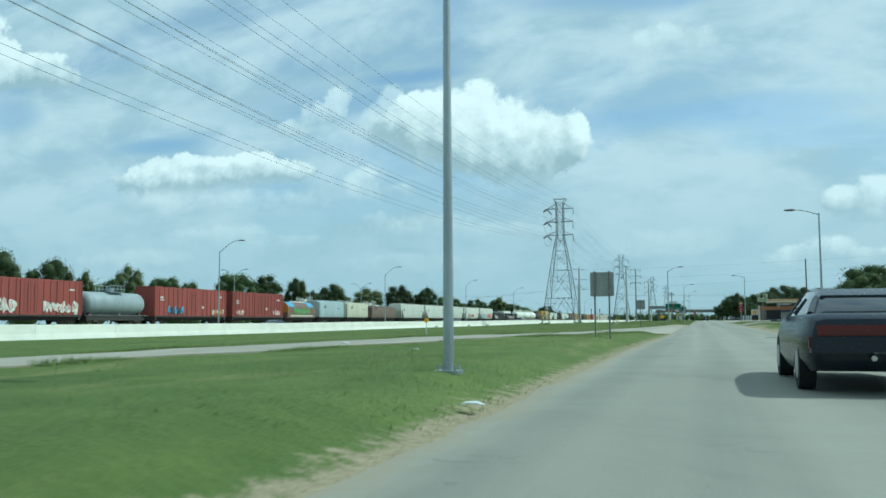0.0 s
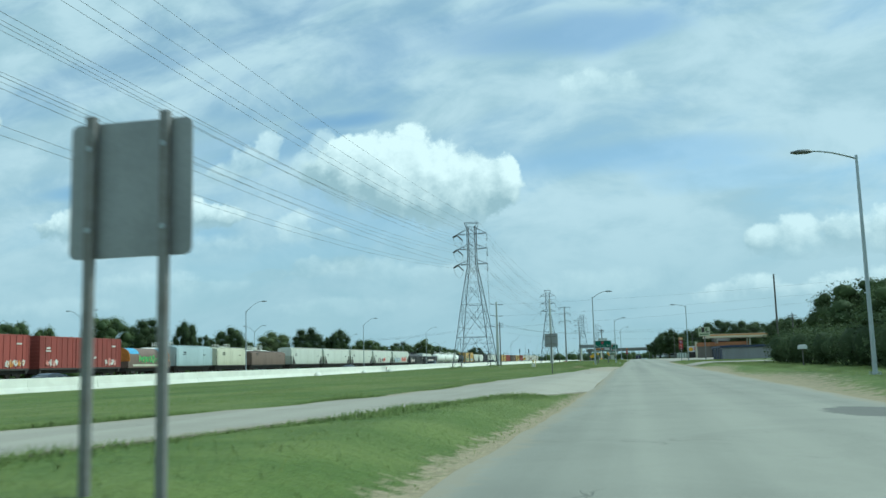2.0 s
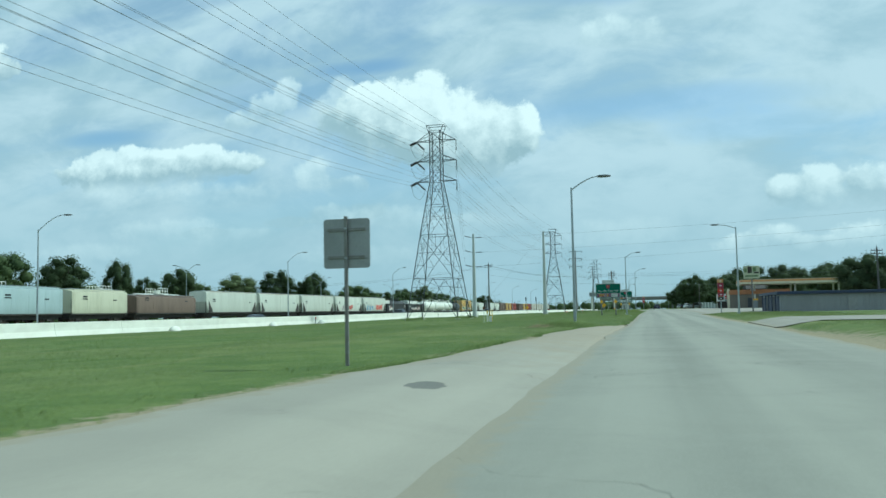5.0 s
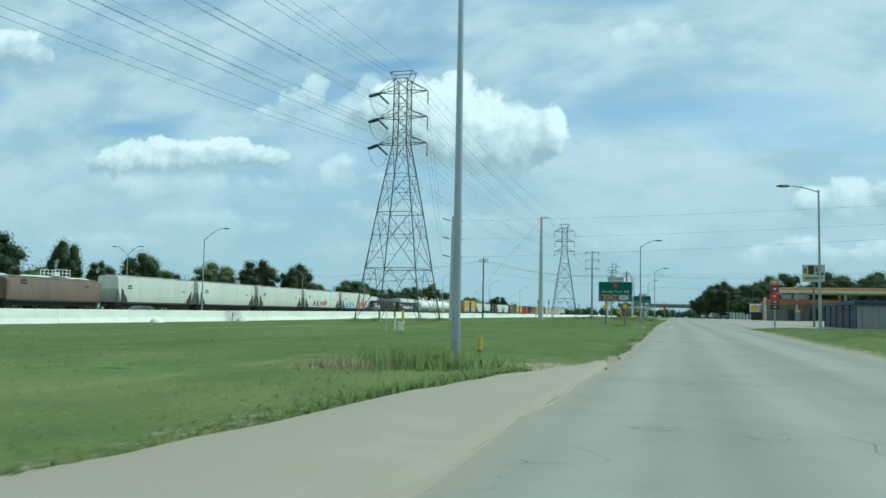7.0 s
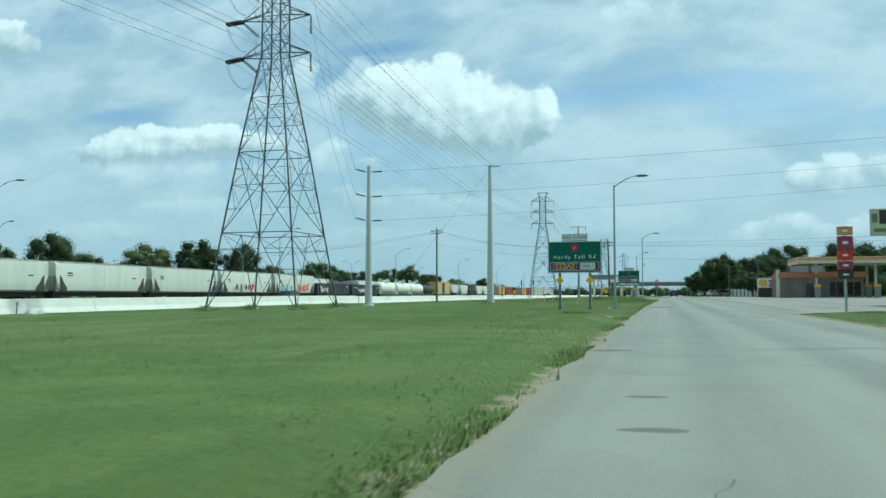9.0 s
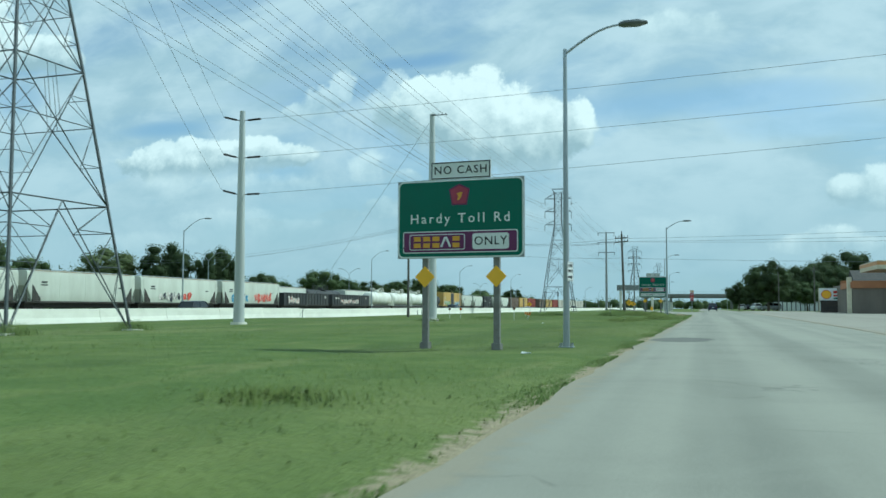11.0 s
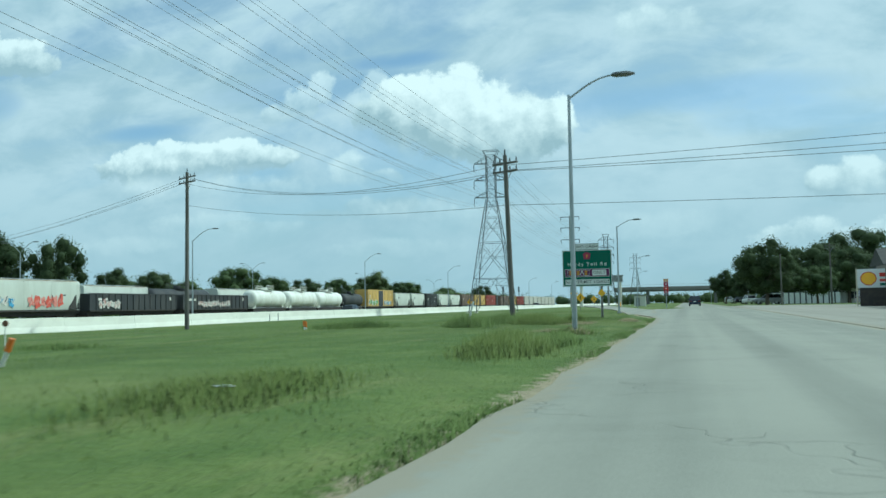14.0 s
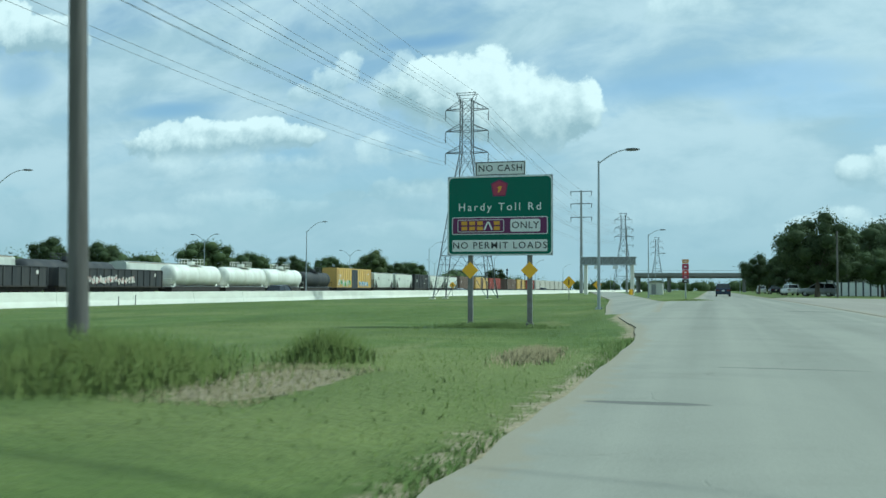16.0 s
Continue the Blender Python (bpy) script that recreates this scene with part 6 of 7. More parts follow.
PICK = [(-2.9, 0.55, 1.22, 0.92), (-2.86, 0.48, 1.30, 0.99), (-0.9, 0.45, 1.32, 1.01), (0.9, 0.45, 1.30, 1.01), (1.45, 0.45, 1.29, 1.01), (2.3, 0.48, 1.25, 1.0), (2.75, 0.52, 1.20, 0.97), (2.9, 0.58, 1.0, 0.90)]
PICK_CAB = [(-0.95, 0.93, 1.28, 0.80, 1.32), (-0.80, 0.93, 1.30, 0.78, 1.90), (0.65, 0.93, 1.30, 0.78, 1.95), (1.42, 0.90, 1.27, 0.86, 1.31)]
pick = vehicle("pickup_truck", "white crew-cab pickup truck turning into a driveway", "pickup truck", CAR_WHITE, 0.99, PICK, PICK_CAB, (-1.75, 1.85), 0.43, pose(16.6, 127.0, z_ground(16.6, 127.0) + 0.05, 0, 0, -84))
body_ob = [o for o in pick.children if o.name.startswith("body")][0]
for s in (-1, 1):
    bm = shape()
    bx(bm, (s * 0.9, -1.95, 1.33), (0.10, 1.8, 0.10))
    part("bed_rail", bm, CAR_WHITE, body_ob)
bm = shape()
bx(bm, (0, -1.95, 1.33), (1.6, 1.75, 0.02))
part("bed_cover", bm, PLASTIC, body_ob)


# ---- trees, hedges ----
ICO = shape()
bmesh.ops.create_icosphere(ICO, subdivisions=2, radius=1.0)
ICO_V = [v_.co.copy() for v_ in ICO.verts]
ICO_F = [tuple(v_.index for v_ in f_.verts) for f_ in ICO.faces]
ICO.free()


def foliage(rnd, lobes, count, size, mat_name, core=0.60):
    """Leaf clumps as small tilted quads in the shells of rounded lobes, over a knotted dense heart."""
    rs = np.random.RandomState(rnd.randrange(1 << 30))
    total = sum(l[3] * l[4] for l in lobes)
    ico = np.array(ICO_V)
    tri = np.array(ICO_F)
    co, nv, tris, quads, at = [], [], [], [], 0

    def knots(d, waves):
        return 1 + 0.13 * np.sin(d @ waves[0] + waves[2][0]) + 0.10 * np.sin(d @ waves[1] + waves[2][1])

    for cx, cy, cz, r, h in lobes:
        c, half = np.array((cx, cy, cz)), np.array((r, r, h))
        waves = rs.normal(0, 2.6, 3), rs.normal(0, 5.0, 3), rs.uniform(0, 6.28, 2)
        co.append(c + ico * half * (core * knots(ico, waves))[:, None])
        nv.append(ico)
        tris.append(tri + at)
        at += len(ico)
        n = int(count * r * h / total)
        d = rs.normal(0, 1, (n, 3))
        d /= np.linalg.norm(d, axis=1)[:, None]
        p = c + d * half * ((0.50 + 0.58 * rs.uniform(0, 1, n)) * knots(d, waves))[:, None]
        s = (size * rs.uniform(0.5, 1.4, n))[:, None]
        nrm = d + rs.normal(0, 0.6, (n, 3)) + np.array((0, 0, 0.35))
        nrm /= np.linalg.norm(nrm, axis=1)[:, None]
        t = np.cross(nrm, rs.normal(0, 1, (n, 3)))
        t /= np.linalg.norm(t, axis=1)[:, None]
        b = np.cross(nrm, t)
        bend = nrm * s * rs.uniform(-0.25, 0.25, (n, 1))
        co.append(np.stack([p - t * s, p - b * s * 0.55 + bend, p + t * s, p + b * s * 0.55 + bend], 1).reshape(-1, 3))
        nn = d * 1.3 + nrm * 0.7 + np.array((0, 0, 0.25))
        nn /= np.linalg.norm(nn, axis=1)[:, None]
        nv.append(np.repeat(nn, 4, axis=0))
        quads.append(np.arange(4 * n).reshape(n, 4) + at)
        at += 4 * n
    co, nv, tris, quads = np.concatenate(co), np.concatenate(nv), np.concatenate(tris), np.concatenate(quads)
    me = bpy.data.meshes.new("crown")
    me.vertices.add(len(co))
    me.vertices.foreach_set("co", co.astype(np.float32).ravel())
    me.loops.add(tris.size + quads.size)
    me.loops.foreach_set("vertex_index", np.concatenate([tris.ravel(), quads.ravel()]).astype(np.int32))
    me.polygons.add(len(tris) + len(quads))
    me.polygons.foreach_set("loop_start", np.concatenate([np.arange(len(tris)) * 3, tris.size + np.arange(len(quads)) * 4]).astype(np.int32))
    me.update(calc_edges=True)
    me.validate()
    me.materials.append(mat_name)
    at_ = me.attributes.new("custom_normal", "FLOAT_VECTOR", "POINT")
    at_.data.foreach_set("vector", nv.astype(np.float32).ravel())
    return me


def tree(seed, height, spread, mat, label, count=9500, size=0.19, trunk=0.3, low=0.25):
    """A forked trunk and limbs, each limb carrying a few uneven clumps of leaves."""
    rnd = random.Random(seed)
    root = thing("tree", label, "tree", group="trees along the skyline")
    bm = shape()
    fork = height * rnd.uniform(0.24, 0.34)
    strip(bm, [(0, 0, -0.3), (0.05, 0.02, fork * 0.5), (0.12 * rnd.uniform(-1, 1), 0.1, fork), (0.3 * rnd.uniform(-1, 1), 0.2 * rnd.uniform(-1, 1), height * 0.66)], [trunk * 1.25, trunk * 0.9, trunk * 0.75, trunk * 0.3], 9)
    # an uneven egg of leaf clumps, each on its own limb
    mid, tall = height * (0.57 + low * 0.1), height * 0.36
    lobes = [(0, 0, mid - tall * 0.1, spread * 0.62, tall * 0.72)]
    for k in range(24):
        up = 1 - 2 * (k + 0.5) / 24
        a = 2.4 * k + rnd.uniform(-0.5, 0.5)
        out = math.sqrt(1 - up * up) * rnd.uniform(0.58, 0.86)
        p = (spread * out * math.cos(a), spread * out * math.sin(a), mid + tall * up * rnd.uniform(0.62, 0.92))
        r = spread * rnd.uniform(0.22, 0.38)
        lobes.append((*p, r, min(r * rnd.uniform(0.7, 1.0), height * 0.13)))
        if k % 2 == 0:
            root_z = min(fork, p[2] * 0.6)
            strip(bm, [(0, 0, root_z), (p[0] * 0.5, p[1] * 0.5, (root_z + p[2]) / 2 + 0.2), p], [trunk * 0.5, trunk * 0.3, trunk * 0.1], 6)
    part("trunk", bm, BARK, root, smooth=50)
    ob = new("crown", foliage(rnd, lobes, count, size, mat))
    ob.parent = root
    return root


rnd = random.Random(77)
kinds = [
    tree(1, 14, 6.5, LEAF_D, "broad dark green tree beyond the railway"),
    tree(2, 14, 5.0, LEAF_D, "dark green rounded tree beyond the railway"),
    tree(3, 14, 6.0, LEAF_M, "green spreading tree beyond the railway"),
    tree(4, 14, 5.4, LEAF_L, "thin pale green tree beyond the railway", 8000),
    tree(5, 14, 7.5, LEAF_M, "wide green tree beyond the railway", 11000),
]
# y along the railway, height, crown width, kind
row = [(143, 15.2, 11, 0), (160, 14.8, 10, 0), (171, 12.3, 5, 3), (178, 11.6, 5, 2), (188, 14.5, 8, 3), (201, 13.2, 9, 2), (212, 12.8, 6, 4), (235, 16.1, 12, 2), (258, 16.3, 12.5, 1), (277, 16.1, 8, 0), (291, 12.2, 7, 1), (305, 15.2, 11, 0), (321, 12.0, 9, 2), (341, 14.4, 15, 3), (403, 12.4, 9, 1), (416, 11.8, 11, 0), (432, 9.8, 9, 2), (459, 15.0, 15, 2), (489, 13.3, 12, 4), (515, 12.5, 12, 1), (546, 13.8, 11, 2), (582, 16.9, 14, 3), (612, 13.2, 13, 0), (636, 14.6, 15, 2)]
skyline = [(-130 + rnd.uniform(-2, 2), y, h, w, k) for y, h, w, k in row] + [(-117.6, 349, 16.3, 12, 1), (-108, 353.5, 15.4, 9.5, 0)]
skyline += [(-167, 682, 19, 17, 1), (-160, 720, 14, 14, 0), (-150, 780, 15, 15, 4), (-140, 840, 16, 15, 1), (-170, 760, 16, 15, 2), (-152, 620, 13, 13, 1), (-145, 660, 13, 13, 4)]
wide_of = (13.0, 10.0, 12.0, 10.8, 15.0)
used = set()
for x, y, h, w, k in skyline:
    s = w * 1.08 / wide_of[k]
    m = pose(x, y, -0.2, 0, 0, rnd.uniform(0, 360)) @ Matrix.Diagonal((s, s, h / 14.0, 1))
    if k not in used:
        kinds[k].matrix_basis = m
        used.add(k)
    else:
        copy_thing(kinds[k], m @ Matrix.Diagonal((*(1 / q for q in kinds[k].scale), 1)))

# low scrub that closes the skyline under the trees
scrub_lobes = []
for k in range(190):
    y = 60 + k * 4.6
    scrub_lobes.append((-144 + rnd.uniform(-8, 8), y, rnd.uniform(4.5, 7.6), rnd.uniform(3.4, 5.4), rnd.uniform(3.2, 4.8)))
    scrub_lobes.append((-112 + rnd.uniform(-5, 5), y + 2, rnd.uniform(0.5, 1.6), rnd.uniform(3.0, 4.2), rnd.uniform(1.6, 2.6)))
ob = tagged(new("scrub", foliage(rnd, scrub_lobes, 85000, 0.26, LEAF_M)), "low tangled green scrub along the far skyline", "scrub", kind="stuff")
far_lobes = []
for k in range(150):
    x = -170 + k * 5.2
    far_lobes.append((x, 930 + rnd.uniform(-15, 15), rnd.uniform(2, 5), rnd.uniform(5, 8), rnd.uniform(4, 8)))
for k in range(66):
    far_lobes.append((70 + rnd.uniform(-8, 8), 80 + k * 12, rnd.uniform(3, 5), rnd.uniform(6, 8), rnd.uniform(5, 8)))
tagged(new("distant_trees", foliage(rnd, far_lobes, 42000, 0.6, LEAF_M)), "distant band of trees closing the horizon", "trees", kind="stuff")

right_kinds = [
    tree(21, 11, 5.2, LEAF_D, "tall rounded dark tree beside the road", 11000, 0.16, 0.32, 0.15),
    tree(22, 15, 8.5, LEAF_D, "large spreading dark oak behind the houses", 12000, 0.20, 0.45, 0.15),
    tree(23, 8, 4.8, LEAF_M, "bushy green tree in front of a white house", 10000, 0.12, 0.22, 0.10),
]
right_trees = [(12.9, 367, 10.8, 0), (34, 413, 15.6, 1), (20.9, 371, 6.6, 2), (22, 425, 11.5, 0), (24.8, 405, 12.2, 1), (12, 405, 7.4, 0), (9.8, 440, 8.4, 0), (14, 480, 6.4, 1), (13, 520, 5.8, 0), (16, 570, 6.6, 1), (44, 380, 13, 1), (48, 340, 12.5, 1), (43, 305, 10, 0), (24.5, 146, 8.4, 1), (31, 168, 8.0, 0), (27.5, 205, 7.6, 1), (33.5, 318, 11.2, 1), (46, 240, 11, 1), (52, 270, 10.5, 0), (17, 101, 6.4, 2), (21, 92, 8.6, 1), (24, 78, 8.8, 1), (30, 118, 8.2, 0), (13.8, 82, 4.6, 2), (15.5, 70, 5.6, 2), (18.5, 392, 7.6, 1), (29, 392, 10.5, 1), (18, 424, 6.6, 1), (20, 455, 7.2, 1), (15, 500, 6.0, 0), (18, 545, 6.6, 1), (15.5, 600, 6.6, 0), (20, 640, 8, 1), (36, 330, 9, 1), (54, 310, 12, 1), (20, 115, 5.5, 2), (38, 140, 8.5, 0)]
used = set()
base_h = (11.0, 15.0, 8.0)
for x, y, h, k in right_trees:
    s = h / base_h[k]
    m = pose(x, y, z_ground(x, y), 0, 0, rnd.uniform(0, 360)) @ Matrix.Diagonal((s, s, s, 1))
    if k not in used:
        right_kinds[k].matrix_basis = m
        used.add(k)
    else:
        copy_thing(right_kinds[k], m @ Matrix.Diagonal((*(1 / q for q in right_kinds[k].scale), 1)))

hedge_lobes = []
for k in range(34):
    y = 68 + k * 1.28
    hedge_lobes.append((11.6 + 0.6 * math.sin(k), y, z_ground(11, y) + 1.05, 1.5, rnd.uniform(1.25, 1.75)))
ob = tagged(new("hedge", foliage(rnd, hedge_lobes, 18000, 0.09, LEAF_D)), "dense dark green unclipped hedge along the verge", "hedge")
bm = shape()
for k in range(16):
    y = 69 + 2.7 * k
    strip(bm, [(11.6, y, z_ground(11, y) - 0.2), (11.7, y + 0.2, 0.4), (11.5, y - 0.2, 1.4)], [0.06, 0.05, 0.02], 5)
part("stems", bm, BARK, ob)


# ---- buildings and signs on the right ----
def shed():
    """A low grey metal-sided building, end on to the road, with a navy roof edge and dark bays along its flank."""
    root = thing("shed", "low grey metal-sided building with a navy roof edge", "building")
    x0, x1, y0, y1, h = 13.9, 32.0, 184.0, 200.0, 1.95
    z = z_ground(20, 188) - 0.02
    bm = shape()
    bx(bm, ((x0 + x1) / 2, (y0 + y1) / 2, z + h / 2), (x1 - x0, y1 - y0, h))
    part("wall", bm, GREY_WALL, root)
    bm = shape()
    bx(bm, ((x0 + x1) / 2, (y0 + y1) / 2, z + h + 0.17), (x1 - x0 + 0.7, y1 - y0 + 0.7, 0.34))
    bmesh.ops.bevel(bm, geom=list(bm.edges), offset=0.03, segments=1, affect="EDGES")
    part("roof", bm, NAVY, root, "navy blue flat roof edge")
    for k in range(30):
        bm = shape()
        bx(bm, (x0 + 0.35 + k * 0.6, y0 - 0.015, z + h / 2), (0.06, 0.05, h - 0.04))
        part("siding_rib", bm, GREY_WALL, root)
    for k in range(5):
        bm = shape()
        y = y0 + 1.8 + k * 3.05
        bx(bm, (x0 - 0.03, y, z + 0.9), (0.07, 2.3, 1.75))
        d = part("door", bm, DARK_DOOR if k % 2 else NAVY, root)
        bm = shape()
        for q in range(4):
            bx(bm, (x0 - 0.075, y, z + 0.3 + 0.42 * q), (0.02, 2.2, 0.03))
        part("panel_line", bm, UNDER, d)
        bm = shape()
        bx(bm, (x0 - 0.06, y + 1.5, z + h / 2), (0.12, 0.16, h))
        part("pier", bm, NAVY, root)
    bm = shape()
    bx(bm, (x0 + 7.6, y0 - 0.03, z + 0.85), (0.95, 0.07, 1.7))
    d = part("door", bm, SIGN_BACK, root)
    bm = shape()
    tube(bm, (x0 + 7.95, y0 - 0.11, z + 0.85), (x0 + 7.95, y0 - 0.06, z + 0.85), 0.03, n=8)
    part("handle", bm, CHROME, d)
    bm = shape()
    tube(bm, (x0 + 0.2, y0 - 0.06, z + 0.05), (x0 + 0.2, y0 - 0.06, z + h), 0.05, n=8)
    part("downpipe", bm, GREY_WALL, root)
    return root


shed()


TAN_WALL = material("tan_block", (0.21, 0.185, 0.155), 0.9, second=(0.15, 0.13, 0.11), scale=0.9, bump=0.008, streak=3)


def station():
    z = z_ground(20, 286)
    root = thing("fuel_canopy", "cream fuel station canopy with an orange stripe", "canopy")
    x0, x1, y0, y1 = 19.5, 43.0, 284.0, 296.0
    bm = shape()
    bx(bm, ((x0 + x1) / 2, (y0 + y1) / 2, z + 5.75), (x1 - x0, y1 - y0, 1.0))
    part("deck", bm, CANOPY_W, root)
    bm = shape()
    bx(bm, ((x0 + x1) / 2, (y0 + y1) / 2, z + 5.95), (x1 - x0 + 0.06, y1 - y0 + 0.06, 0.42))
    part("stripe", bm, CANOPY_O, root, "orange stripe round the canopy")
    for x in (22.5, 31, 40):
        for y in (287, 293):
            bm = shape()
            bx(bm, (x, y, z + 2.62), (0.35, 0.35, 5.25))
            part("column", bm, STUCCO, root)
            pump = thing("fuel_pump", "fuel pump under the canopy", "fuel pump", pose(x, y - 1.0, z + 0.05), group="fuel pumps")
            bm = shape()
            bx(bm, (0, 0, 0.85), (0.85, 0.5, 1.7))
            part("cabinet", bm, GREY_WALL, pump)
            bm = shape()
            bx(bm, (0, 0, 1.85), (0.95, 0.55, 0.35))
            part("topper", bm, YELLOW, pump)
    shop = thing("shop", "low stucco shop with an orange fascia and windows", "building")
    bm = shape()
    bx(bm, (25.0, 305.0, z + 1.9), (14, 9, 3.8))
    part("wall", bm, TAN_WALL, shop)
    bm = shape()
    bx(bm, (25.0, 300.4, z + 3.9), (14.4, 0.5, 0.9))
    part("fascia", bm, BRICK_O, shop)
    for k in range(5):
        bm = shape()
        bx(bm, (19.6 + 2.7 * k, 300.47, z + 1.5), (2.2, 0.08, 2.2))
        w = part("window", bm, WINDOW, shop)
        bm = shape()
        bx(bm, (19.6 + 2.7 * k, 300.42, z + 1.5), (0.06, 0.08, 2.2))
        part("mullion", bm, GALV, w)
    annex = thing("block_building", "small tan and orange block building by the road", "building")
    bm = shape()
    bx(bm, (20.8, 291, z + 1.55), (7.2, 8, 3.1))
    part("wall", bm, TAN_WALL, annex)
    bm = shape()
    bx(bm, (20.8, 291, z + 3.45), (7.6, 8.4, 0.75))
    part("fascia", bm, BRICK_O, annex, "orange stucco fascia")
    bm = shape()
    bx(bm, (16.9, 287.2, z + 2.2), (0.5, 0.5, 4.4))
    part("corner_column", bm, CANOPY_W, annex, "cream corner column")
    bm = shape()
    bx(bm, (21.5, 286.97, z + 1.2), (1.1, 0.08, 2.1))
    part("door", bm, DARK_DOOR, annex)


station()


def board_sign():
    """Low advertising board with a plain fan-shaped emblem."""
    z = z_ground(17, 306)
    root = thing("board_sign", "white board sign with a yellow and red emblem", "sign", pose(17.4, 306, z, 0, 0, -14))
    bm = shape()
    bx(bm, (0, 0, 2.55), (3.4, 0.25, 1.75))
    bmesh.ops.bevel(bm, geom=list(bm.edges), offset=0.04, segments=2, affect="EDGES")
    board = part("board", bm, WHITE, root)
    bm = shape()
    fan = [(0.68 * math.cos(radians(a)), 0.62 * math.sin(radians(a))) for a in range(-30, 211, 12)] + [(-0.25, -0.62), (0.25, -0.62)]
    flat(bm, [(-0.75 + a, -0.128, 2.55 + c) for a, c in fan], 0.008, (0, -1, 0))
    part("emblem_rim", bm, SIGN_RED, board)
    bm = shape()
    flat(bm, [(-0.75 + a * 0.88, -0.138, 2.55 + c * 0.88) for a, c in fan], 0.008, (0, -1, 0))
    part("emblem", bm, YELLOW, board)
    for dz, mt in ((0.32, SIGN_RED), (-0.18, SIGN_RED), (-0.55, GREEN)):
        bm = shape()
        bx(bm, (0.85, -0.13, 2.55 + dz), (1.35, 0.012, 0.36 if dz > 0 else 0.24))
        part("price_bar", bm, mt, board)
    bm = shape()
    bx(bm, (0, 0, 0.85), (3.0, 0.6, 1.7))
    part("plinth", bm, UNDER, root, "dark plinth")
    for s in (-1, 1):
        bm = shape()
        bx(bm, (s * 1.75, 0, 1.75), (0.12, 0.2, 3.5))
        part("post", bm, CANOPY_W, root)


board_sign()


def pylon_sign(x, y, h, w, label):
    z = z_ground(x, y)
    root = thing("price_sign", label, "sign", pose(x, y, z))
    bm = shape()
    tube(bm, (0, 0, 0), (0, 0, h), 0.06, n=8)
    part("post", bm, GALV, root)
    zz = h
    for hh, mt in ((0.42, CANOPY_O), (0.62, SHIELD_RED), (0.48, SIGN_RED), (0.4, SHIELD_RED), (0.4, UNDER)):
        bm = shape()
        bx(bm, (0, -0.04, zz - hh / 2), (w, 0.2, hh - 0.05))
        pn = part("panel", bm, mt, root)
        bm = shape()
        bx(bm, (0, -0.145, zz - hh / 2), (w * 0.35, 0.012, hh * 0.2))
        part("panel_bar", bm, WHITE, pn)
        zz -= hh
    return root


pylon_sign(7.25, 180.3, 3.75, 0.62, "slim red and orange price sign at the forecourt")
pylon_sign(-2.0, 338, 3.9, 0.62, "red price sign standing beyond the grass island")


def pole_board(x, y):
    z = z_ground(x, y)
    root = thing("pole_sign", "pale green and cream sign board on a pole", "sign", pose(x, y, z, 0, 0, -8))
    bm = shape()
    tube(bm, (0, 0.1, 0), (0, 0.1, 5.6), 0.09, n=10)
    part("pole", bm, POST, root, smooth=40)
    bm = shape()
    bx(bm, (0, 0, 4.85), (1.9, 0.22, 1.55))
    bd = part("board", bm, BOARD_CREAM, root)
    for cx, cz, w, h, mt in ((-0.2, 5.15, 0.5, 0.8, UNDER), (0.35, 5.2, 0.4, 0.5, BOARD_GREEN), (-0.7, 5.1, 0.3, 0.5, BOARD_GREEN), (0.0, 4.4, 1.5, 0.2, BOARD_GREEN), (0.55, 4.8, 0.6, 0.18, UNDER)):
        bm = shape()
        bx(bm, (cx, -0.115, cz), (w, 0.012 + 0.002 * cx, h))
        part("printed_bar", bm, mt, bd)


BOARD_CREAM = material("board_cream", (0.52, 0.52, 0.34), 0.6, second=(0.44, 0.46, 0.33), bump=0)
BOARD_GREEN = material("board_green", (0.16, 0.22, 0.10), 0.6, bump=0)
pole_board(12.0, 193.6)


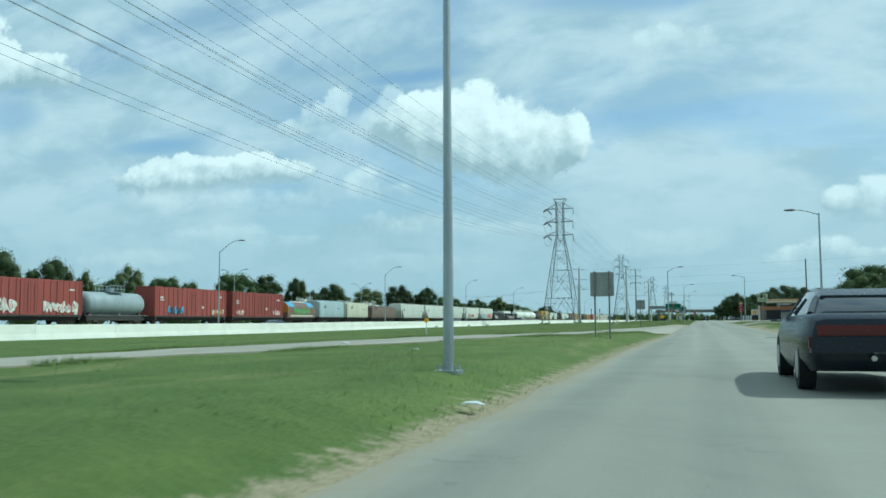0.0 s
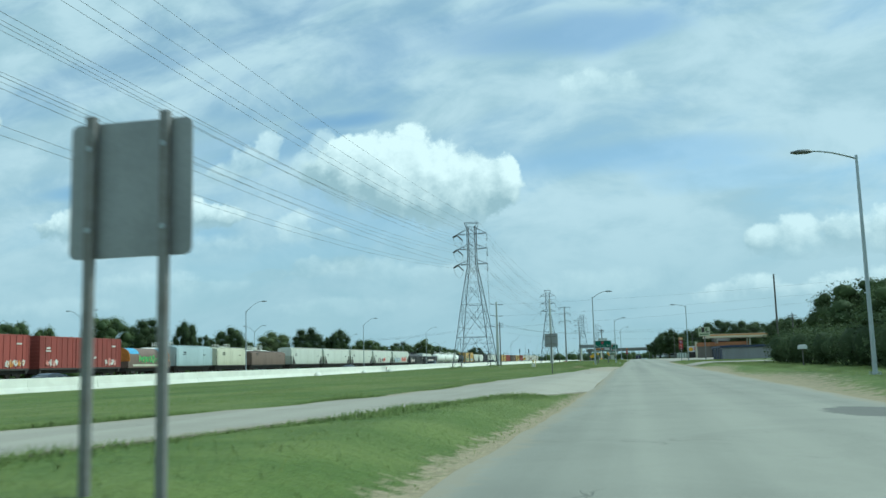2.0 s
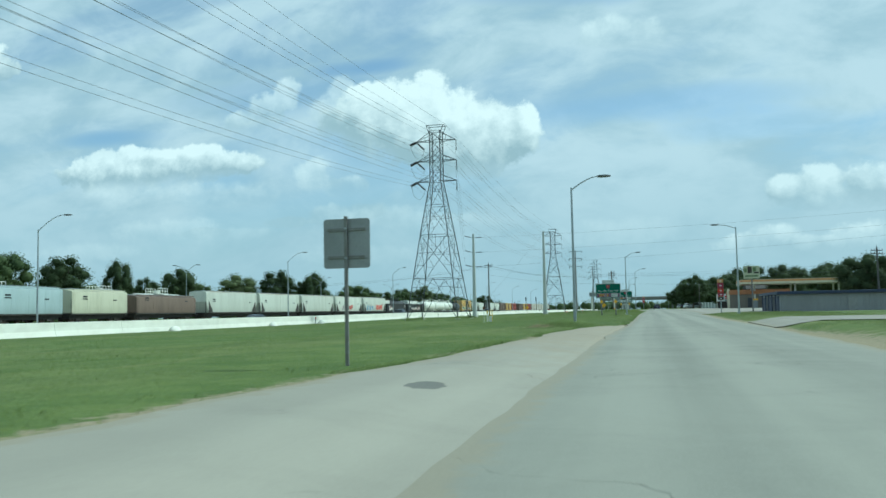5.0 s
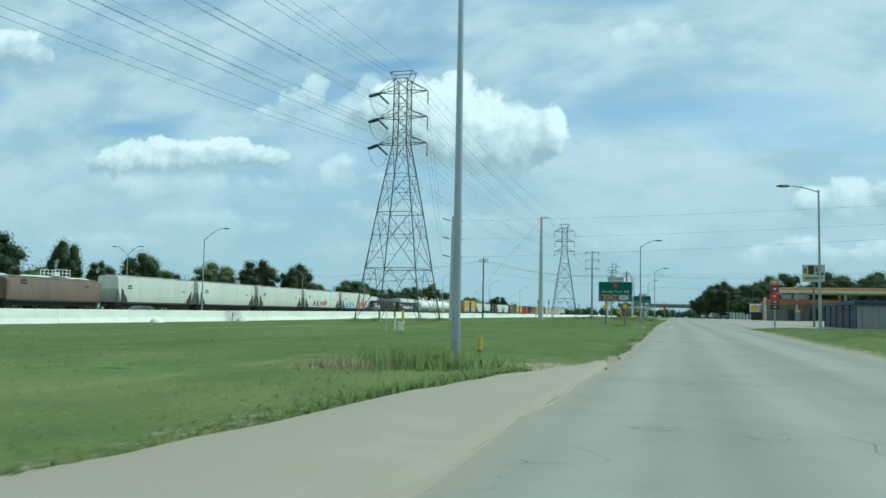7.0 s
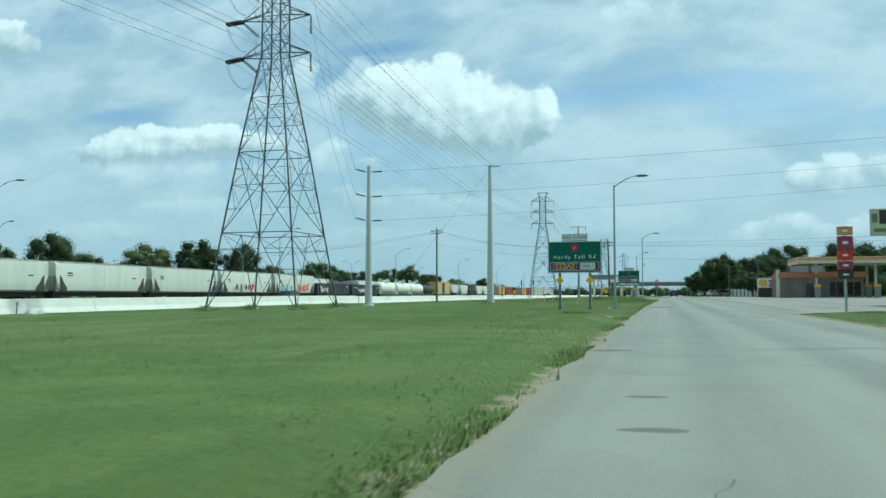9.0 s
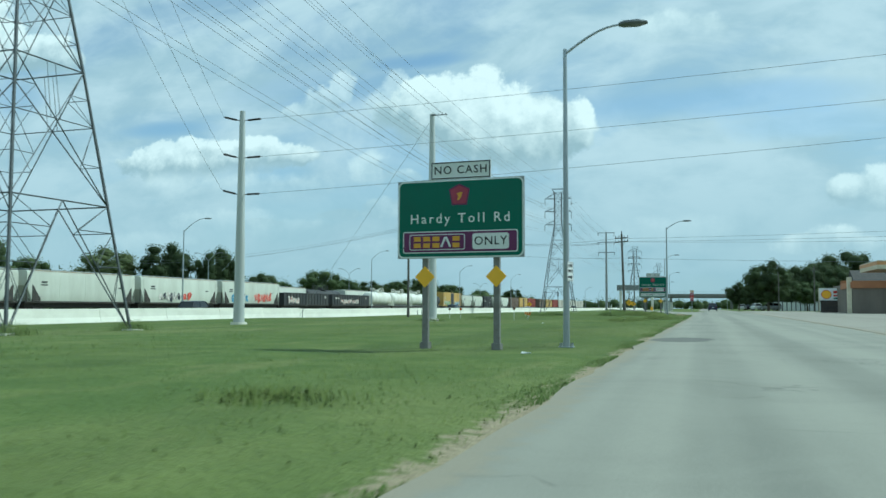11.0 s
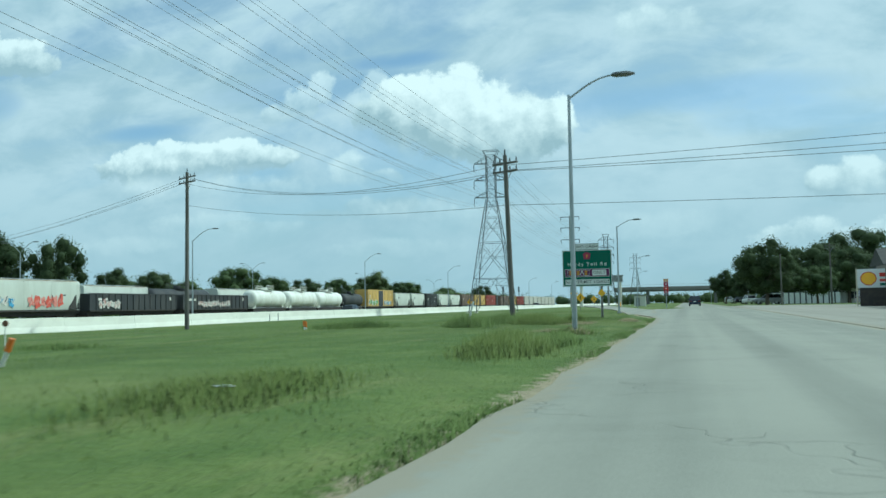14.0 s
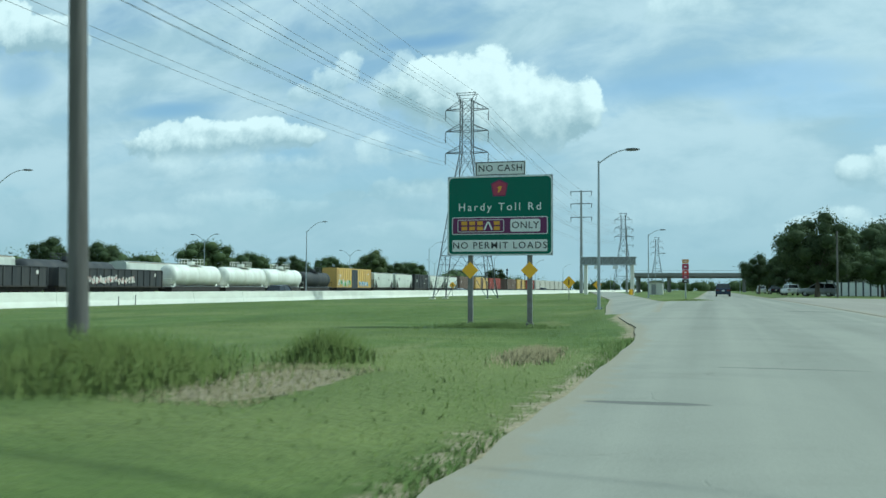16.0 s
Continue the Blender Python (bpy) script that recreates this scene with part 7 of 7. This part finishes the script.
def house():
    z = z_ground(24, 392)
    root = thing("house", "low white house with a dark shingle roof", "house")
    x0, x1, y0, y1 = 18.0, 36.0, 393.0, 402.0
    bm = shape()
    bx(bm, ((x0 + x1) / 2, (y0 + y1) / 2, z + 1.45), (x1 - x0, y1 - y0, 2.9))
    part("wall", bm, STUCCO, root)
    bm = shape()
    loft(bm, [[(x, y0 - 0.5, z + 2.85), (x, (y0 + y1) / 2, z + 5.2), (x, y1 + 0.5, z + 2.85), (x, y1 + 0.5, z + 2.7), (x, y0 - 0.5, z + 2.7)] for x in (x0 - 0.4, x1 + 0.4)])
    part("roof", bm, ROOF, root)
    for k in range(5):
        bm = shape()
        bx(bm, (19.8 + 3.4 * k, y0 - 0.02, z + 1.4), (1.3, 0.1, 1.2 if k != 2 else 2.1))
        w = part("window" if k != 2 else "door", bm, WINDOW if k != 2 else DARK_DOOR, root)
        bm = shape()
        bx(bm, (19.8 + 3.4 * k, y0 - 0.06, z + 1.4), (0.08, 0.08, 1.2))
        part("mullion", bm, WHITE, w)
    fence = thing("fence", "white panelled fence with dark posts before the house", "fence")
    for k in range(12):
        bm = shape()
        bx(bm, (15.8 + 0.95 * k, 386.5, z + 1.0), (0.72, 0.06, 1.9))
        part("fence_panel", bm, WHITE, fence)
        bm = shape()
        bx(bm, (15.32 + 0.95 * k, 386.5, z + 1.05), (0.2, 0.12, 2.1))
        part("fence_post", bm, DARK_DOOR, fence)
    back = thing("house", "grey two-storey house among the trees", "house")
    bm = shape()
    bx(bm, (33, 360, z + 2.8), (10, 9, 5.6))
    part("wall", bm, NAVY, back)
    bm = shape()
    loft(bm, [[(x, 355, z + 5.5), (x, 360, z + 8.0), (x, 365, z + 5.5), (x, 365, z + 5.35), (x, 355, z + 5.35)] for x in (27.6, 38.4)])
    part("roof", bm, ROOF, back)
    for k in range(3):
        bm = shape()
        bx(bm, (30 + 3 * k, 355.47, z + 4.2), (1.2, 0.1, 1.2))
        part("window", bm, WINDOW, back)


house()
for k, (x, y, mt, rz) in enumerate(((13.5, 372, CAR_GREY, 75), (12.2, 398, CAR_WHITE, 10), (22, 330, CAR_GREY, -80), (26, 335, CAR_WHITE, -75), (12.0, 430, CAR_DARK, 5), (11, 455, CAR_WHITE, 0))):
    vehicle("parked_car", ("silver", "white", "grey", "white", "black", "white")[k] + " car parked beside the road", "car", mt, 0.93, SUV, SUV_CAB, (-1.4, 1.4), 0.35, pose(x, y, z_ground(x, y) + 0.04, 0, 0, rz))

wood_pole(11.2, 109.0, 7.1, 0.0, 1.2, 0.09, 20, "plain wooden pole behind the hedge", 0)
wood_pole(40.5, 214, 12.5, 0.0, 2.2, 0.16, 20, "tall wooden utility pole behind the forecourt")
wood_pole(20.2, 352, 9.0, 0.0, 1.6, 0.14, 20, "wooden utility pole among the trees")
wood_pole(14.6, 362, 8.2, 0.0, 1.2, 0.14, 20, "plain wooden pole by the tall tree", 0)
wood_pole(27, 196, 7.6, 0.0, 1.6, 0.14, 20, "wooden utility pole beyond the forecourt")


# ---- toll gantry, overpass ----
def gantry():
    z = z_ground(-17, 406)
    root = thing("toll_gantry", "grey steel toll gantry across the slip road", "gantry")
    for x in (-20.6, -12.6):
        bm = shape()
        bx(bm, (x, 406, z + 2.6), (0.6, 0.6, 5.2))
        part("column", bm, WALL, root)
    bm = shape()
    for dy in (-0.5, 0.5):
        for dz in (5.2, 6.5):
            tube(bm, (-21.5, 406 + dy, z + dz), (-11.9, 406 + dy, z + dz), 0.09, n=6)
        for k in range(10):
            x = -21.5 + 0.96 * k
            tube(bm, (x, 406 + dy, z + 5.2), (x + 0.96, 406 + dy, z + (6.5)), 0.05, n=4)
            tube(bm, (x, 406 + dy, z + 5.2), (x, 406 + dy, z + 6.5), 0.05, n=4)
    part("truss", bm, GALV, root)
    bm = shape()
    bx(bm, (-16.7, 405.6, z + 5.85), (9.4, 0.12, 1.1))
    part("panel", bm, GREY_WALL, root, "grey gantry panel")
    for x in (-18.6, -15.4):
        bm = shape()
        bx(bm, (x, 405.4, z + 4.75), (0.9, 0.4, 0.6))
        part("camera_box", bm, WHITE, root)
    hut = thing("equipment_hut", "small white equipment hut beside the slip road", "hut", pose(-9.0, 414, z_ground(-9, 414)))
    bm = shape()
    bx(bm, (0, 0, 1.1), (2.4, 2.0, 2.2))
    part("wall", bm, STUCCO, hut)
    bm = shape()
    bx(bm, (0, 0, 2.26), (2.7, 2.3, 0.14))
    part("roof", bm, BRIDGE, hut)
    bm = shape()
    bx(bm, (-0.4, -1.02, 0.95), (0.8, 0.06, 1.8))
    part("door", bm, GREY_WALL, hut)
    cush = thing("crash_cushion", "yellow and black crash cushion before the barrier", "barrier", pose(-12.6, 402.5, z_ground(-12.6, 402.5)))
    for k in range(4):
        bm = shape()
        tube(bm, (0, 0.6 * k, 0), (0, 0.6 * k, 0.95), 0.3, n=12)
        part("drum", bm, YELLOW if k % 2 == 0 else UNDER, cush)


gantry()


def overpass():
    root = thing("overpass", "long grey concrete road overpass with railing", "bridge", kind="structure")
    y = 585.0
    bm = shape()
    bx(bm, (16, y, 6.35), (86, 11, 0.6))
    part("deck", bm, BRIDGE, root)
    for dy in (-5.3, 5.3):
        bm = shape()
        bx(bm, (16, y + dy, 7.0), (86, 0.25, 0.7))
        part("parapet", bm, BRIDGE, root)
    bm = shape()
    for k in range(5):
        bx(bm, (16, y - 4 + 2 * k, 5.8), (86, 0.5, 0.5))
    part("girders", bm, BRIDGE, root)
    for x in (-25, -14, 12, 30, 52):
        bm = shape()
        for dy in (-3, 3):
            tube(bm, (x, y + dy, -0.3), (x, y + dy, 4.9), 0.55, n=12)
        bx(bm, (x, y, 5.2), (1.1, 9.5, 0.7))
        part("pier", bm, BRIDGE, root)
    for k in range(10):
        bm = shape()
        tube(bm, (-26 + 9.2 * k, y - 5.2, 7.3), (-26 + 9.2 * k, y - 5.2, 8.2), 0.05, n=5)
        part("rail_post", bm, GALV, root)
    bm = shape()
    tube(bm, (-26.5, y - 5.2, 8.2), (58, y - 5.2, 8.2), 0.05, n=5)
    part("hand_rail", bm, GALV, root)


overpass()

# signals beyond the railway, warning sign at the slip road
for x, y in ((-60, 520), (-56, 528)):
    root = thing("rail_signal", "dark railway signal mast", "signal", pose(x, y, z_ground(x, y)))
    bm = shape()
    tube(bm, (0, 0, 0), (0, 0, 7.5), 0.12, n=8)
    part("mast", bm, UNDER, root)
    for zz in (7.2, 6.2):
        bm = shape()
        bx(bm, (0, -0.1, zz), (0.5, 0.3, 0.8))
        part("signal_head", bm, BLACK, root)
for x, y, zz in ((-43.8, 402, 2.0), (-15.5, 380, 1.6), (-13.0, 336, 1.7)):
    root = thing("warning_sign", "orange diamond warning sign on a post", "road sign", pose(x, y, z_ground(x, y)))
    bm = shape()
    tube(bm, (0, 0.04, 0), (0, 0.04, zz + 0.6), 0.035, n=6)
    part("post", bm, POST, root)
    bm = shape()
    flat(bm, [(a * 0.62, 0, zz + c * 0.62) for a, c in ((1, 0), (0, 1), (-1, 0), (0, -1))], 0.015, (0, -1, 0))
    pl = part("plate", bm, YELLOW, root)
    bm = shape()
    bx(bm, (0, -0.02, zz), (0.1, 0.01, 0.5))
    part("symbol_bar", bm, BLACK, pl)


# ---- markers, boxes and litter in the grass ----
def disc_marker(x, y, h, lean, disc_mat, label):
    root = thing("marker_post", label, "marker post", pose(x, y, z_ground(x, y) - 0.05, 0, lean, 0), group="pipeline markers")
    bm = shape()
    tube(bm, (0, 0, 0), (0, 0, h), 0.018, n=8)
    part("post", bm, PVC, root)
    bm = shape()
    tube(bm, (0, -0.03, h), (0, 0.03, h), 0.095, n=18)
    part("disc", bm, disc_mat, root, "round marker disc")
    return root


disc_marker(-13.02, 145.9, 1.15, 0, BROWN_DISC, "white marker post with a brown disc in the grass")
disc_marker(-11.2, 38.8, 0.75, 0, YELLOW, "white marker post with an amber disc in the grass")
disc_marker(-12.2, 228.6, 0.80, 0, BROWN_DISC, "white marker post with a brown disc in the grass")
disc_marker(-17.7, 235.3, 0.80, 0, ORANGE, "white marker post with an orange disc in the grass")
disc_marker(-19.9, 240.0, 0.80, 0, BROWN_DISC, "white marker post with a brown disc in the grass")


def stake(x, y, h, lean_x, lean_y, mat, cap, label):
    root = thing("marker_stake", label, "marker post", pose(x, y, z_ground(x, y) - 0.05, lean_x, lean_y, 0), group="pipeline markers")
    bm = shape()
    tube(bm, (0, 0, 0), (0, 0, h), 0.045, 0.04, 8)
    part("post", bm, mat, root)
    if cap:
        bm = shape()
        tube(bm, (0, 0, h - 0.25), (0, 0, h), 0.062, 0.058, 8)
        part("cap", bm, cap, root)
    return root


stake(-11.7, 230.5, 0.62, 0, 24, PVC, ORANGE, "leaning white stake with an orange cap in the grass")
stake(-16.5, 254.8, 0.45, 0, 0, PVC, ORANGE, "short white stake with an orange band in the grass")
stake(-16.2, 254.3, 0.42, 0, 0, PVC, ORANGE, "short white stake with an orange band in the grass")
stake(-8.4, 253.0, 1.15, 0, 15, PVC, None, "leaning white pole in tall weeds")
stake(-12.95, 147.0, 0.95, 0, 0, PVC, BOLLARD_Y, "white pipe with a yellow cap beside a utility box")
stake(-4.39, 125.5, 0.42, 0, 0, UNDER, BOLLARD_Y, "short dark post with a yellow cap in the grass")
for x, y, h in ((-12.95, 148.2, 0.98), (-12.62, 147.3, 0.98)):
    root = thing("bollard", "yellow steel bollard guarding a utility box", "bollard", pose(x, y, z_ground(x, y) - 0.05), group="bollards round the box")
    bm = shape()
    tube(bm, (0, 0, 0), (0, 0, h), 0.032, n=10)
    part("pipe", bm, BOLLARD_Y, root)
    bm = shape()
    tube(bm, (0, 0, h), (0, 0, h + 0.03), 0.032, 0.012, 10)
    part("cap", bm, BOLLARD_Y, root)
root = thing("utility_box", "small whitish utility pedestal in the grass", "utility box", pose(-12.75, 147.3, z_ground(-12.75, 147.3) - 0.05) @ Matrix.Diagonal((0.9, 0.9, 0.8, 1)))
bm = shape()
bx(bm, (0, 0, 0.28), (0.3, 0.25, 0.56), taper=(0.9, 0.9))
part("case", bm, PVC, root)
bm = shape()
bx(bm, (0, 0, 0.58), (0.33, 0.28, 0.05))
part("lid", bm, PVC, root)
for x, y in ((-44.7, 178), (-44.6, 194), (-44.7, 155)):
    root = thing("concrete_lump", "rounded pale concrete end piece by the barrier", "concrete", pose(x, y, z_ground(x, y) - 0.05, 0, 0, 10))
    bm = shape()
    bmesh.ops.create_uvsphere(bm, u_segments=12, v_segments=7, radius=0.6, matrix=Matrix.Diagonal((1, 1.3, 0.9, 1)))
    for vtx in bm.verts:
        vtx.co += Vector((noise.noise(vtx.co * 2) * 0.1, noise.noise(vtx.co * 2 + Vector((3, 3, 3))) * 0.1, 0))
        vtx.co.z = max(vtx.co.z, -0.05)
    part("block", bm, WALL, root, smooth=50)
for y, h, lean in ((192.5, 0.95, 4), (265.5, 1.0, 2), (309.3, 0.8, 0), (311.5, 0.9, 0)):
    stake(-44.9, y, h, 0, lean, POST, MARKS["red"] if y < 200 else None, "thin marker stake standing against the barrier")
for k, (x, y) in enumerate(((-4.6, 225.8), (-7.4, 212), (-2.6, 12.4), (-6.0, 21), (-3.2, 186), (-9.2, 25), (-2.3, 170))):
    bm = shape()
    r_ = random.Random(k)
    flat(bm, [(x + 0.13 * math.cos(a) * r_.uniform(0.6, 1.2), y + 0.10 * math.sin(a) * r_.uniform(0.6, 1.2), z_ground(x, y) + 0.10 + r_.uniform(0, 0.03)) for a in (0, 1.1, 2.2, 3.3, 4.5, 5.4)], 0.015, (0.1, 0.1, 1))
    solid("litter", bm, WHITE, "crumpled white scrap of litter in the grass", "litter", group="litter")

# mailbox and road-edge junk by the hedge
root = thing("mailbox", "white mailbox on a short post by the hedge", "mailbox", pose(9.3, 88, z_ground(9.3, 88)))
bm = shape()
tube(bm, (0, 0, 0), (0, 0, 0.95), 0.04, n=6)
part("post", bm, WOOD, root)
bm = shape()
bx(bm, (0, 0, 1.08), (0.5, 0.26, 0.26))
bmesh.ops.bevel(bm, geom=[e for e in bm.edges if e.verts[0].co.z > 1.1 and e.verts[1].co.z > 1.1], offset=0.06, segments=2, affect="EDGES")
part("box", bm, WHITE, root)


# ---- grass ----
def blades(name, spots, mat, label, category):
    """Blades as thin bent slips. spots: arrays of x, y, z, height, width."""
    x, y, z, h, w = spots
    n = len(x)
    rs = np.random.RandomState(len(name) * 7 + n % 97)
    a = rs.uniform(-1.35, 1.35, n)
    lean = rs.uniform(0.1, 0.65, n) * h
    la = rs.uniform(0, 2 * np.pi, n)
    dx, dy = np.cos(a) * w, np.sin(a) * w
    co = np.empty((n, 5, 3))
    mx, my = x + np.cos(la) * lean * 0.35, y + np.sin(la) * lean * 0.35
    co[:, 0] = np.stack([x - dx, y - dy, z], 1)
    co[:, 1] = np.stack([x + dx, y + dy, z], 1)
    co[:, 2] = np.stack([mx + dx * 0.7, my + dy * 0.7, z + h * 0.6], 1)
    co[:, 3] = np.stack([mx - dx * 0.7, my - dy * 0.7, z + h * 0.6], 1)
    co[:, 4] = np.stack([x + np.cos(la) * lean, y + np.sin(la) * lean, z + h], 1)
    me = bpy.data.meshes.new(name)
    me.vertices.add(n * 5)
    me.vertices.foreach_set("co", co.ravel())
    k = np.arange(n) * 5
    quads = np.stack([k, k + 1, k + 2, k + 3], 1)
    tris = np.stack([k + 3, k + 2, k + 4], 1)
    me.loops.add(n * 7)
    me.loops.foreach_set("vertex_index", np.concatenate([quads, tris], 1).ravel().astype(np.int32))
    me.polygons.add(n * 2)
    starts = np.stack([np.arange(n) * 7, np.arange(n) * 7 + 4], 1).ravel()
    me.polygons.foreach_set("loop_start", starts.astype(np.int32))
    me.update(calc_edges=True)
    me.validate()
    up = np.tile(np.array([0.0, 0.0, 1.0], dtype=np.float32), n * 5) + rs.uniform(-0.25, 0.25, n * 15).astype(np.float32)
    at_ = me.attributes.new("custom_normal", "FLOAT_VECTOR", "POINT")
    at_.data.foreach_set("vector", up)
    me.materials.append(mat)
    return tagged(new(name, me), label, category, kind="stuff")


def lerp_many(table, y):
    return np.interp(y, [a for a, _ in table], [b for _, b in table])


def z_many(x, y):
    """Heights of the ground sheet at many places at once."""
    i = np.clip(np.searchsorted(GXA, x) - 1, 0, len(GX) - 2)
    j = np.clip(np.searchsorted(GYA, y) - 1, 0, len(GY) - 2)
    s, t = (x - GXA[i]) / (GXA[i + 1] - GXA[i]), (y - GYA[j]) / (GYA[j + 1] - GYA[j])
    return (GZ[j, i] * (1 - s) + GZ[j, i + 1] * s) * (1 - t) + (GZ[j + 1, i] * (1 - s) + GZ[j + 1, i + 1] * s) * t


def patchy(x, y):
    """Slow unevenness of growth over the ground, 0 to 1."""
    return 0.5 + 0.17 * np.sin(x * 0.9 + 1.7 * np.sin(y * 0.31)) + 0.17 * np.sin(y * 0.57 + 2.1 * np.sin(x * 0.43 + 1.0)) + 0.16 * np.sin(1.3 * x - 0.8 * y + 2.0)


def field(seed, n, x0, x1, y0, y1, hmin, hmax, w, keep=None, bias=1.0):
    r = np.random.RandomState(seed)
    px = x1 - (x1 - x0) * r.uniform(0, 1, n) ** bias
    py = r.uniform(y0, y1, n)
    if keep:
        ok = keep(px, py)
        px, py = px[ok], py[ok]
    return px, py, z_many(px, py) - 0.02, r.uniform(hmin, hmax, len(px)) * (0.6 + 0.9 * patchy(px, py)), np.full(len(px), w) * r.uniform(0.7, 1.3, len(px))


def off_paving(x, y):
    on_strip = (y < 128) & (x > lerp_many(PATH_L, y) - 0.05) & (x < lerp_many(PATH_R, y) + 0.05)
    on_slip = (y > 270) & (y < 420) & (x > lerp_many(SLIP_L, y)) & (x < lerp_many(SLIP_R, y))
    return (x < lerp_many(ROAD_L, y) - 0.10) & ~on_strip & ~on_slip


blades("grass", field(1, 190000, -16, -1.2, 8, 335, 0.025, 0.075, 0.007, off_paving, 1.35), BLADE, "short mown grass blades on the verge", "grass")
blades("grass_mid", field(2, 50000, -42, -12, 20, 330, 0.03, 0.09, 0.012, off_paving, 1.0), BLADE, "grass blades across the wide verge", "grass")
blades("soil_straw", field(8, 2200, -5.0, -3.5, 255, 258.5, 0.02, 0.10, 0.006), DRY, "dry straw lying on bare soil", "grass")


def fringe(seed, n, table, y0, y1, spread, hmin, hmax, w, side=-1):
    """Unmown growth along a paving edge, thick in some stretches and thin in others."""
    r = np.random.RandomState(seed)
    py = r.uniform(y0, y1, n)
    off = np.abs(r.normal(0, spread, n))
    px = lerp_many(table, py) + side * (0.03 + off)
    thick = 1.6 * (patchy(px * 0.9 + seed, py * 1.1) - 0.5)
    ok = thick > -0.12
    px, py, off, thick = px[ok], py[ok], off[ok], thick[ok]
    pz = z_many(px, py) - 0.02
    h = r.uniform(hmin, hmax, len(px)) * (0.55 + 1.2 * np.clip(thick + 0.12, 0, 0.7)) * np.exp(-off / (3 * spread))
    return px, py, pz, h, np.full(len(px), w)


blades("strip_weeds", fringe(4, 42000, PATH_L, 16, 122, 0.30, 0.05, 0.17, 0.009), WEED, "ragged weeds along the concrete strip", "weeds")
blades("inner_weeds", fringe(6, 14000, PATH_R, 16, 60, 0.28, 0.05, 0.16, 0.009, 1), WEED, "thin grass creeping over the concrete edge", "weeds")
blades("verge_weeds", fringe(7, 40000, ROAD_L, 127, 268, 0.24, 0.04, 0.14, 0.008), WEED, "ragged grass hanging over the road edge", "weeds")
blades("right_grass", field(5, 40000, 5.1, 13, 45, 178, 0.03, 0.10, 0.010, lambda x, y: ~((y > 116) & (y < 132)) & (x > np.where(y < 112, 6.4, 5.2))), BLADE, "grass of the right verge", "grass")


def clump(name, cx, cy, rx, ry, n, h0, h1, mat, label, seed, w=0.008):
    r = np.random.RandomState(seed)
    px, py = cx + rx * r.normal(0, 0.5, n), cy + ry * r.normal(0, 0.5, n)
    pz = z_many(px, py) - 0.02
    fall = np.exp(-(((px - cx) / rx) ** 2 + ((py - cy) / ry) ** 2) * 0.6)
    blades(name, (px, py, pz, r.uniform(h0, h1, n) * 0.72 * (0.35 + 0.65 * fall), np.full(n, w)), mat, label, "weeds")


clump("weed_clump", -7.5, 257.6, 1.1, 1.0, 2600, 0.35, 0.9, WEED, "tall weeds round the foot of a pole", 1)
clump("weed_clump", -8.4, 253.0, 0.9, 0.8, 1500, 0.35, 1.0, WEED, "tall weeds round a leaning pole", 2)
clump("weed_clump", -14.3, 255.2, 2.2, 1.2, 2600, 0.25, 0.7, WEED, "dark weed clump in the grass", 3)
clump("weed_clump", -7.6, 258.2, 1.8, 1.6, 3600, 0.3, 0.8, WEED, "tall rough grass near the pole", 4)
clump("weed_clump", -3.1, 234.4, 0.7, 2.0, 5200, 0.25, 0.75, BLADE, "tall rough grass at the road edge", 5)
clump("weed_clump", -2.5, 237.8, 0.4, 1.6, 1600, 0.2, 0.55, WEED, "weeds at the road edge", 41)
clump("weed_clump", -4.7, 259.4, 0.5, 0.6, 1500, 0.3, 0.75, BLADE, "green tuft of tall grass", 42)
clump("weed_clump", -2.8, 243.6, 0.35, 0.5, 420, 0.15, 0.45, DRY, "dry pale weeds round the lamp foot", 6)
clump("weed_clump", -2.9, 243.8, 0.6, 0.9, 900, 0.15, 0.4, BLADE, "green weeds round the lamp foot", 43)
clump("weed_clump", -3.9, 246.0, 0.7, 0.9, 350, 0.1, 0.25, DRY, "dry pale grass in the verge", 7)
clump("weed_clump", -4.6, 121.6, 1.2, 1.2, 2600, 0.2, 0.6, WEED, "weeds round the lamp foot", 8)
clump("weed_clump", -5.6, 120.8, 0.8, 0.7, 500, 0.12, 0.35, DRY, "dry brush beside the lamp foot", 9)
clump("weed_clump", -5.5, 273.0, 1.7, 0.6, 2200, 0.12, 0.35, WEED, "dark grass under the guide sign", 11)
clump("weed_clump", -4.6, 226, 1.2, 2.6, 2200, 0.15, 0.45, BLADE, "rough bright grass at the road edge", 12)
clump("weed_clump", -5.9, 256.4, 1.0, 1.2, 6500, 0.3, 0.75, BLADE, "tall rough grass in the near verge", 13)
clump("weed_clump", -2.3, 261.5, 0.4, 1.6, 1400, 0.1, 0.3, DRY, "dry brush along the curb", 14)
clump("weed_clump", -4.3, 178.2, 0.9, 0.7, 500, 0.12, 0.3, BLADE, "weed tuft in the verge", 15)
clump("weed_clump", -16.5, 238, 1.6, 1.0, 900, 0.15, 0.4, WEED, "weed tuft in the verge", 16)
clump("weed_clump", -17.4, 226.5, 1.0, 0.8, 900, 0.15, 0.45, WEED, "weeds at the foot of a steel pole", 17)
clump("weed_clump", -1.3, 326, 1.8, 6.0, 3000, 0.1, 0.3, BLADE, "grass on the traffic island", 18)
for k, (sx, sy) in enumerate(((1, -1), (1, 1), (-1, -1), (-1, 1))):
    clump("weed_clump", T1[0] + 3.8 * sx, T1[1] + 3.8 * sy, 0.9, 0.9, 700, 0.3, 0.9, WEED, "dark weeds round a tower footing", 30 + k)
